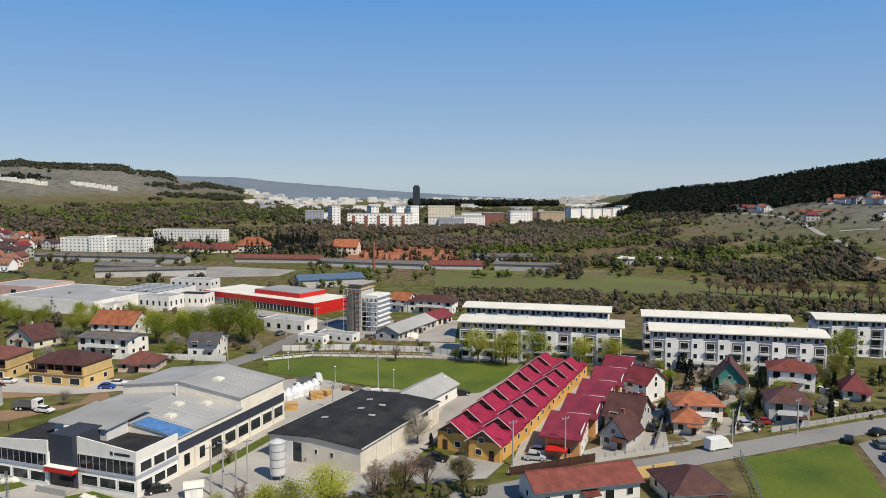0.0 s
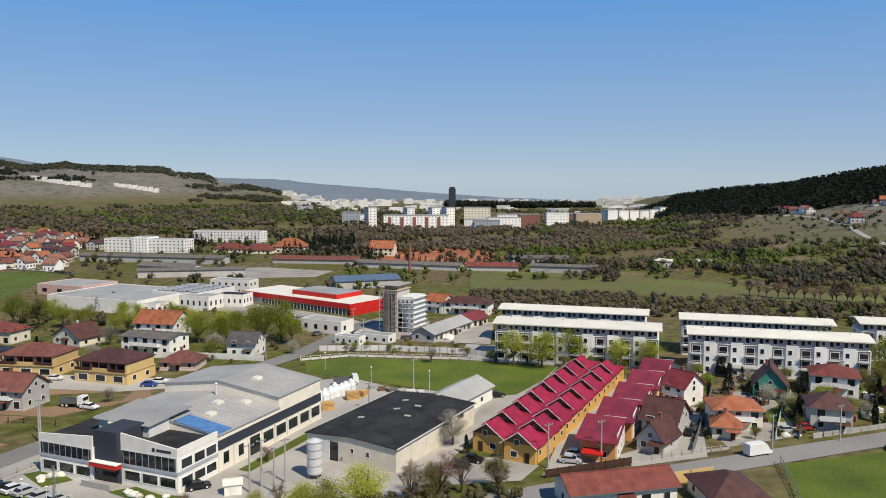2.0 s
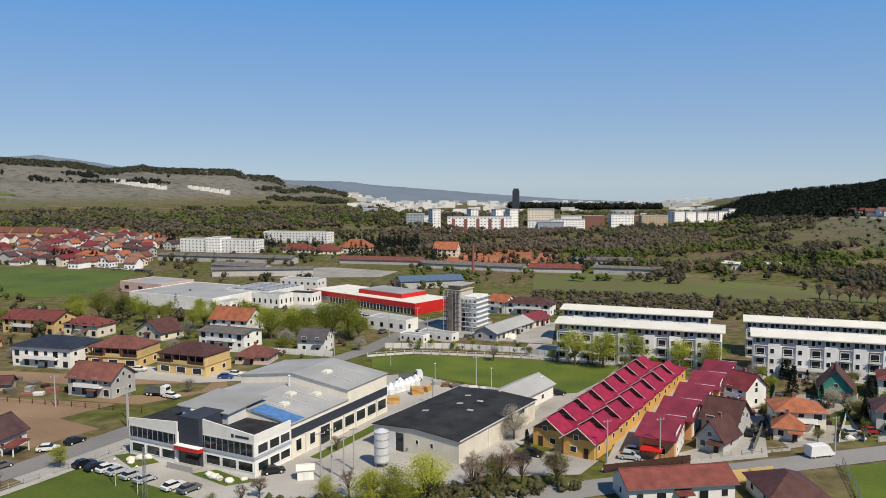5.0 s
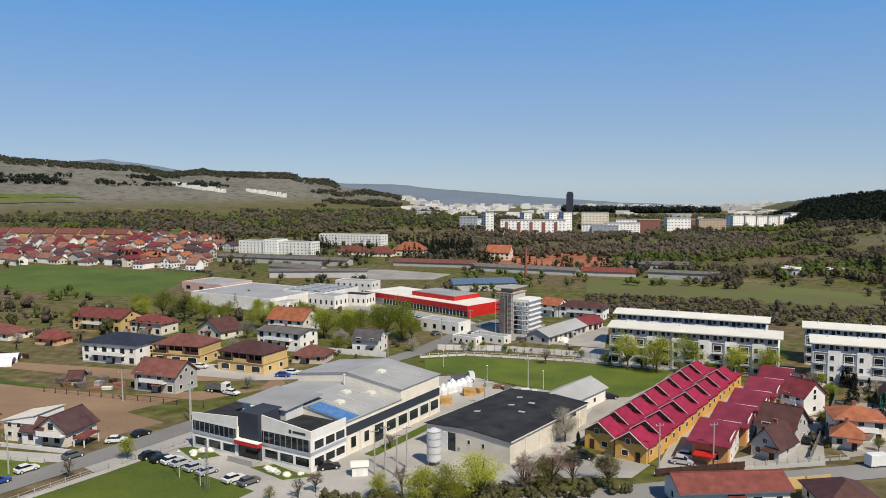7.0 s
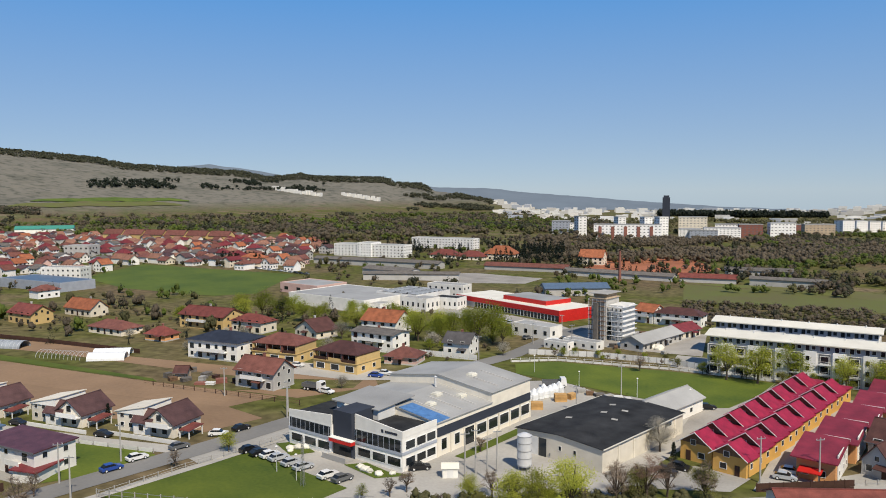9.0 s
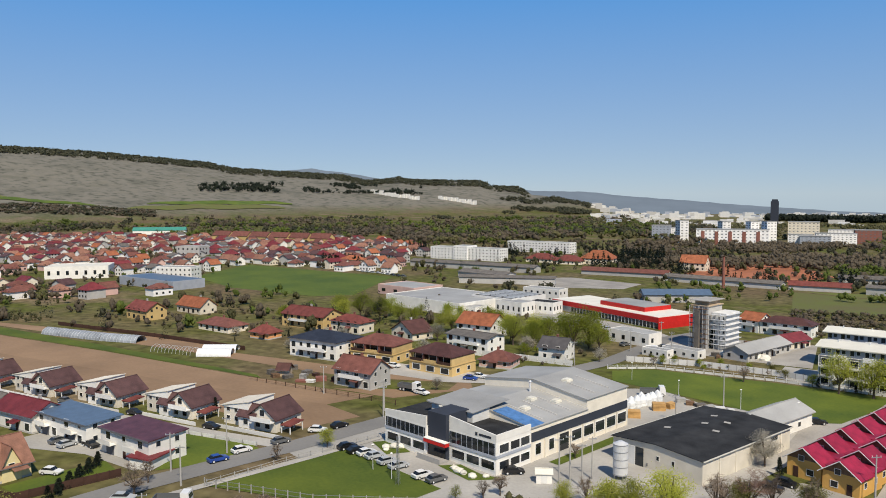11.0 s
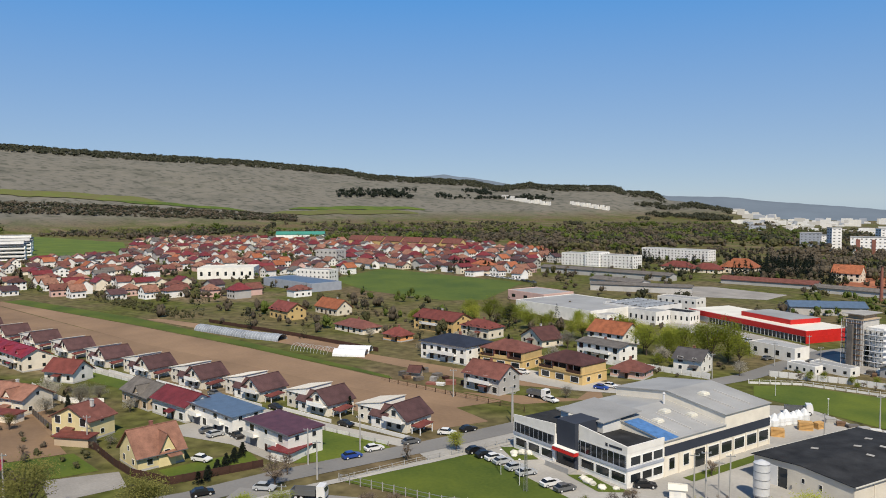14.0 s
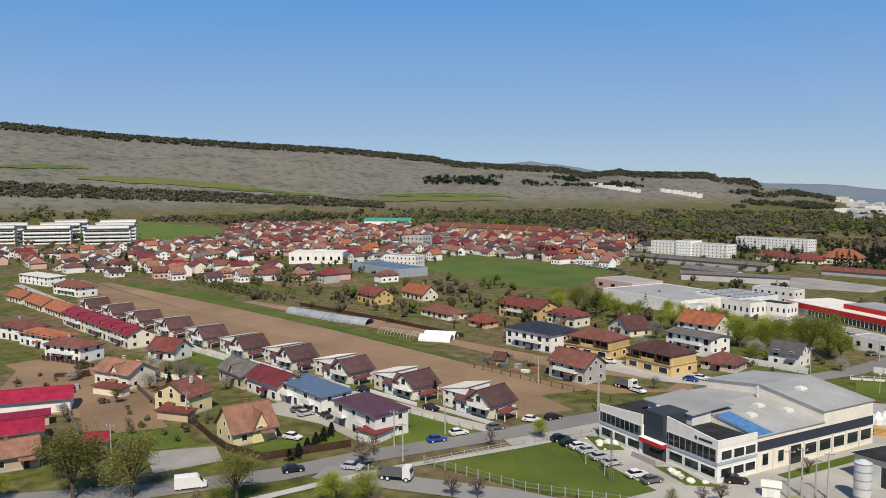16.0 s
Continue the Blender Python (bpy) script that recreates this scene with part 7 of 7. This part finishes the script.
for x, y, h in ((-40.6, 130.5, 9), (-39.2, 133.1, 9), (-36.1, 130.3, 8.5), (-35.4, 135.3, 8.5), (-110.8, 117.5, 8), (-93.4, 155, 8), (-113.5, 104, 8), (-106, 99, 8), (-98, 82, 6), (-147, 58, 9), (-165, 85, 7), (-120, 168, 8),
                (13.5, 144.5, 9), (24, 147, 9), (60, 155.5, 8), (77, 163, 8), (-17, 197.5, 9), (-26.5, 181, 7), (-66, 232, 8), (-54, 262, 8), (-47, 283, 8), (-40, 262, 8), (-96, 160, 8)):
    pole(x, y, h)
for x, y in ((-29, 203), (-13, 199.5), (0.5, 192), (-45, 220), (-71, 119), (-77, 122)):
    p = thing("lamp_post", pose(x, y, 0.05), "slim grey lamp post with white head", "lamp post", "lamp posts")
    part("shaft", Geo().tube([(0, 0, -0.2), (0, 0, 5)], [0.08, 0.05], 6), "silver", p)
    part("head", Geo().tube([(0, 0, 5), (0, 0, 5.15), (0, 0, 5.3)], [0.12, 0.3, 0.1], 8), "frame", p)
lat = thing("lattice_mast", pose(-68.5, 117.0, 0.08), "grey steel lattice mast beside the lawn", "mast")
for sx in (-0.3, 0.3):
    for sy in (-0.3, 0.3):
        g = Geo()
        stick(g, (sx, sy, -0.2), (sx * 0.4, sy * 0.4, 9.5), 0.05, 0.04, 4)
        part("leg", g, "steel", lat)
for k in range(9):
    g = Geo()
    f0, f1 = 1 - 0.065 * k, 1 - 0.065 * (k + 1)
    stick(g, (-0.3 * f0, -0.3 * f0, k * 1.05), (0.3 * f1, -0.3 * f1, k * 1.05 + 1.05), 0.03, 0.03, 4)
    stick(g, (-0.3 * f0, 0.3 * f0, k * 1.05), (0.3 * f1, 0.3 * f1, k * 1.05 + 1.05), 0.03, 0.03, 4)
    part("brace", g, "steel", lat)


def fence(pts, h, gap, post, panel, label, low=0.0, thick=0.03, category="fence"):
    f = thing("fence", pose(pts[0][0], pts[0][1], 0.05), label, category)
    pm = Geo().box(-0.08, 0.08, -0.08, 0.08, -0.2, h + 0.1).mesh("post", post)
    qm = {}
    ox, oy = pts[0]
    for (x0, y0), (x1, y1) in zip(pts, pts[1:]):
        L = math.hypot(x1 - x0, y1 - y0)
        n = max(1, round(L / gap))
        a = math.degrees(math.atan2(y1 - y0, x1 - x0))
        s = L / n
        if panel not in qm:
            g = Geo()
            if low:
                g.box(0.08, 0.92, -0.07, 0.07, -0.1, low)
            if thick:
                g.box(0.04, 0.96, -thick, thick, low + 0.05, h)
            else:
                for z in (h * 0.45, h * 0.9):
                    g.box(0.04, 0.96, -0.03, 0.03, z, z + 0.07)
            qm[panel] = g.mesh("panel", panel)
        for i in range(n):
            q = i / n
            m = pose(x0 - ox + (x1 - x0) * q, y0 - oy + (y1 - y0) * q, 0, 0, 0, a)
            put("post", pm, f, m)
            put("panel", qm[panel], f, m @ Matrix.Diagonal((s, 1, 1, 1)))


fence([(-101.5, 101), (-95.5, 118), (-89.5, 131.5), (-84, 146)], 1.1, 3, "concrete", "concrete", "low concrete kerb fence beside the road", 0.25, 0)
fence([(-101.5, 100.5), (-78, 102.5), (-62, 108.5), (-52, 113)], 1.7, 2.6, "concrete", "steel", "concrete post fence with thin rails", 0, 0)
fence([(-55, 231.5), (-41, 238), (-6, 235.5), (24, 228.5)], 1.2, 3, "lightgrey", "lightgrey", "low pale wall with posts round the field", 0.6, 0)
fence([(-52, 245), (-30, 247), (-5, 243), (8, 236)], 1.8, 2.6, "concrete", "lightgrey", "pale panel fence behind the field", 0.1)
fence([(-102, 233.5), (-85, 233), (-66, 230.5)], 1.8, 3, "white", "lightgrey", "white pillared garden wall", 0.5)
fence([(-138.5, 79), (-128, 80.5), (-120.5, 98)], 1.6, 2.4, "darkwood", "darkwood", "dark brown timber garden fence", 0.1)
fence([(-178, 85), (-160, 84), (-147, 80.5), (-139, 79)], 1.6, 2.4, "darkwood", "darkwood", "dark brown timber garden fence", 0.1)
fence([(-205, 92), (-190, 88), (-178, 85)], 1.6, 2.4, "darkwood", "greytile", "dark grey garden fence", 0.1)
fence([(12.5, 139.5), (24.5, 144.5), (30, 147)], 1.6, 2.4, "darkwood", "darkwood", "dark brown slatted fence before the terrace", 0.3)
fence([(30, 148), (52, 157)], 1.0, 2.5, "concrete", "concrete", "grey garden wall with railing", 0.4, 0)
fence([(72, 164.5), (87, 170.5), (100, 176), (118, 183)], 1.1, 2.5, "concrete", "concrete", "grey garden wall along the road", 0.5)
fence([(59, 148.5), (56, 133), (52, 119)], 1.8, 2.5, "steel", "greytile", "dark mesh fence beside the lawn", 0, 0)
fence([(-108, 124), (-160, 124.6), (-230, 127.8), (-275, 130.3)], 0.8, 4, "concrete", "lightgrey", "low pale wall along the lane", 0.3)
fence([(-96, 166), (-120, 169), (-150, 172)], 1.2, 4, "darkwood", "wood", "rough post and rail field fence", 0, 0)
fence([(-290, 217), (-230, 213), (-180, 207)], 1.5, 4, "darkwood", "darkwood", "dark timber boundary fence", 0.1)
fence([(34, 137), (44, 141)], 2.2, 5, "concrete", "yellow", "pale yellow wall panels by the road", 0.1, 0.12)

fence([(44, 155), (52, 176), (61, 200), (69, 230)], 1.6, 2.5, "concrete", "greytile", "dark garden boundary fence", 0.3)
fence([(63.5, 163), (72, 182), (81, 199)], 1.4, 2.5, "concrete", "lightgrey", "grey garden boundary fence", 0.3)
fence([(69, 164), (78, 184), (87, 201)], 1.5, 2.5, "concrete", "darkwood", "dark timber garden boundary fence", 0.2)
fence([(90, 172.5), (100, 194), (111, 216)], 1.6, 2.5, "concrete", "darkwood", "dark timber garden boundary fence", 0.2)
fence([(-231, 106), (-206, 102), (-196, 108)], 1.5, 2.5, "white", "white", "white garden wall behind blossom trees", 0.3)
fence([(-262, 89), (-236, 95), (-214, 99)], 1.4, 2.5, "concrete", "darkwood", "dark timber garden boundary fence", 0.2)
fence([(-205, 72), (-178, 64), (-171, 62)], 1.8, 2.5, "concrete", "greytile", "grey yard fence beside red sheds", 0.2)

# ---- works yard ----
SK = random.Random(2)
sack = Geo().tube([(0, 0, -0.05), (0, 0, 0.1), (0, 0, 1.7), (0, 0, 2.4), (0, 0, 3.0)], [1.0, 1.15, 1.15, 0.7, 0.12], 10).mesh("sack", "plastic_film")
strap = Geo().tube([(0, 0, 0.8), (0, 0, 0.95)], [1.18, 1.18], 10).mesh("strap", "lightgrey")
for i in range(14):
    x, y = -40.5 + 1.1 * (i % 7) + 1.5 * (i // 7) * 0.3 + SK.uniform(-0.3, 0.3), 189 + 1.7 * (i % 7) + 3.2 * (i // 7) * -0.6 + SK.uniform(-0.3, 0.3)
    s = thing("bulk_sack", pose(x, y, 0.06, 0, 0, SK.uniform(0, 90)) @ Matrix.Diagonal((1, 1, SK.uniform(0.8, 1.1), 1)), "tall white bulk sack with tied top", "sack", "white sacks in the yard")
    put("bag", sack, s)
    put("strap", strap, s)


def crate(x, y, rot, L, D, H, material="paleblock", label="stack of orange-brown timber pallets"):
    c = thing("pallet_stack", pose(x, y, 0.06, 0, 0, rot), label, "pallet")
    n = max(2, int(H / 0.3))
    for i in range(n):
        part("board_layer", Geo().box(-L / 2, L / 2, -D / 2, D / 2, i * H / n, (i + 0.75) * H / n), material, c)


crate(-32, 190, 20, 3.2, 2.2, 2.0)
crate(-29.5, 193, 60, 2.4, 1.6, 1.6)
crate(-36.5, 181, 15, 3.0, 2.2, 1.8)
for i in range(9):
    crate(-28 + 2.6 * i, 199.5 - 1.0 * i + SK.uniform(-0.6, 0.6), SK.uniform(0, 60), SK.uniform(1.5, 3.2), 1.6, SK.uniform(0.5, 1.3), SK.choice(("lightgrey", "wood", "greytile", "concrete")), "low heap of stacked building material")
YARD = random.Random(19)
for ring, n in (([(48, 178), (66, 172), (76, 196), (70, 214), (58, 212)], 14), ([(84, 176), (100, 182), (112, 206), (96, 212)], 8), ([(-150, 178), (-122, 176), (-120, 186), (-148, 190)], 12), ([(-160, 222), (-120, 224), (-100, 234), (-150, 244)], 9), ([(-262, 84), (-214, 76), (-200, 96), (-236, 108)], 10), ([(-28, 262), (-8, 258), (2, 276), (-18, 296)], 16), ([(-150, 312), (-118, 304), (-112, 316), (-140, 326)], 10)):
    for x, y in scatter(ring, n, YARD, 2.5):
        crate(x, y, YARD.uniform(0, 90), YARD.uniform(1.2, 3.4), YARD.uniform(1.0, 2.2), YARD.uniform(0.6, 1.8), YARD.choice(("lightgrey", "wood", "greytile", "concrete", "darkwood", "brick")), "heap of stacked boards and garden material")
kiosk = thing("transformer_kiosk", pose(-43.5, 130.0, 0.06, 0, 0, 20), "small white transformer kiosk with roof", "kiosk")
part("cabinet", Geo().box(-1.5, 1.5, -1.1, 1.1, -0.1, 2.0), "white", kiosk)
part("roof", gable_roof(3.0, 2.2, 2.0, 2.6, 0.25, 0.1), "roofwhite", kiosk)
part("door", Geo().box(-0.6, 0.6, -1.16, -1.1, 0.1, 1.8), "lightgrey", kiosk)


def rock(x, y, s, material="roofwhite", label="white garden boulder before the office", category="boulder"):
    bm = bmesh.new()
    bmesh.ops.create_icosphere(bm, subdivisions=2, radius=s)
    for v in bm.verts:
        v.co *= 1 + 0.35 * noise.noise(v.co * 1.7 / s + Vector((x, y, 0)))
        v.co.z *= 0.65
    me = bpy.data.meshes.new("boulder")
    bm.to_mesh(me)
    bm.free()
    me.materials.append(MATS[material])
    ob = new(category.replace(" ", "_"), me)
    ob.matrix_world = pose(x, y, ground_z(x, y) + 0.05 + 0.35 * s)
    tagged(ob, label, category, category + "s")


for x, y, s in ((-81, 134.5, 1.0), (-79.6, 135.6, 1.1), (-78.3, 136.6, 0.9), (-80.4, 133.4, 0.7), (-62, 129, 0.9), (-60.6, 127.8, 1.0), (-59.3, 127.2, 0.8), (-57, 126.4, 0.9), (-54.6, 127.6, 0.7)):
    rock(x, y, s)
for i in range(16):
    rock(-24 + SK.uniform(0, 14), 266 + SK.uniform(0, 16), SK.uniform(0.7, 2.0), "roofwhite", "pale broken concrete boulder on the site", "boulder")
for i in range(7):
    rock(66 + SK.uniform(0, 5), 163 + SK.uniform(0, 10), SK.uniform(0.6, 1.3), "roofwhite", "pale broken concrete boulder on the site", "boulder")

# ---- greenhouses ----


def tunnel(x, y, rot, L, R, covered=True, film="plastic_film"):
    t = thing("polytunnel", pose(x, y, 0.05, 0, 0, rot), "pale film polytunnel on steel hoops" if covered else "bare steel hoops of a greenhouse", "greenhouse", "greenhouses in the field")
    arc = [(R * math.cos(math.pi * k / 10), R * 0.85 * math.sin(math.pi * k / 10)) for k in range(11)]
    if covered:
        g = Geo()
        inner = [(a * 0.985, b * 0.985) for a, b in arc]
        vs = [(sx * L / 2, a, b) for sx in (-1, 1) for ring in (arc, inner) for a, b in ring]
        fs = [tuple(range(11))]
        for k in range(10):
            fs += [(k, k + 1, 23 + k, 22 + k), (11 + k, 33 + k, 34 + k, 12 + k), (22 + k, 23 + k, 34 + k, 33 + k)]
        g.solid(vs, fs)
        part("film", g, film, t)
    for i in range(int(L / 1.6) + 1):
        g = Geo()
        xx = -L / 2 + i * 1.6
        for k in range(10):
            stick(g, (xx, *arc[k]), (xx, *arc[k + 1]), 0.05, 0.05, 4)
        part("hoop", g, "silver", t)


tunnel(-260.2, 201.5, -1, 33, 3.0, True, "old_film")
tunnel(-235.1, 202.1, 7, 17, 3.0, True, "old_film")
tunnel(-200.3, 194.0, 3, 18, 2.8, False)
tunnel(-184.2, 196.3, 25, 12, 2.8)
tunnel(-187.2, 202.3, 25, 12, 2.8)
for x, y, L, D, H in ((-56, 279, 18, 8, 4.5), (-36, 262, 14, 5, 2.6), (-44, 258, 10, 4, 2.5)):
    plain_building("site_hut", x, y, -25, L, D, H, "white", "roofgrey", "low white building beside the road", "building", 4, 1, 0.3)
ch = thing("brick_chimney", pose(-42, 465, 0), "tall slim brown brick chimney stack", "chimney")
part("shaft", Geo().tube([(0, 0, -0.5), (0, 0, 19)], [1.0, 0.6], 10), "brick", ch)
part("rim", Geo().tube([(0, 0, 19), (0, 0, 19.6)], [0.75, 0.7], 10), "darkwood", ch)
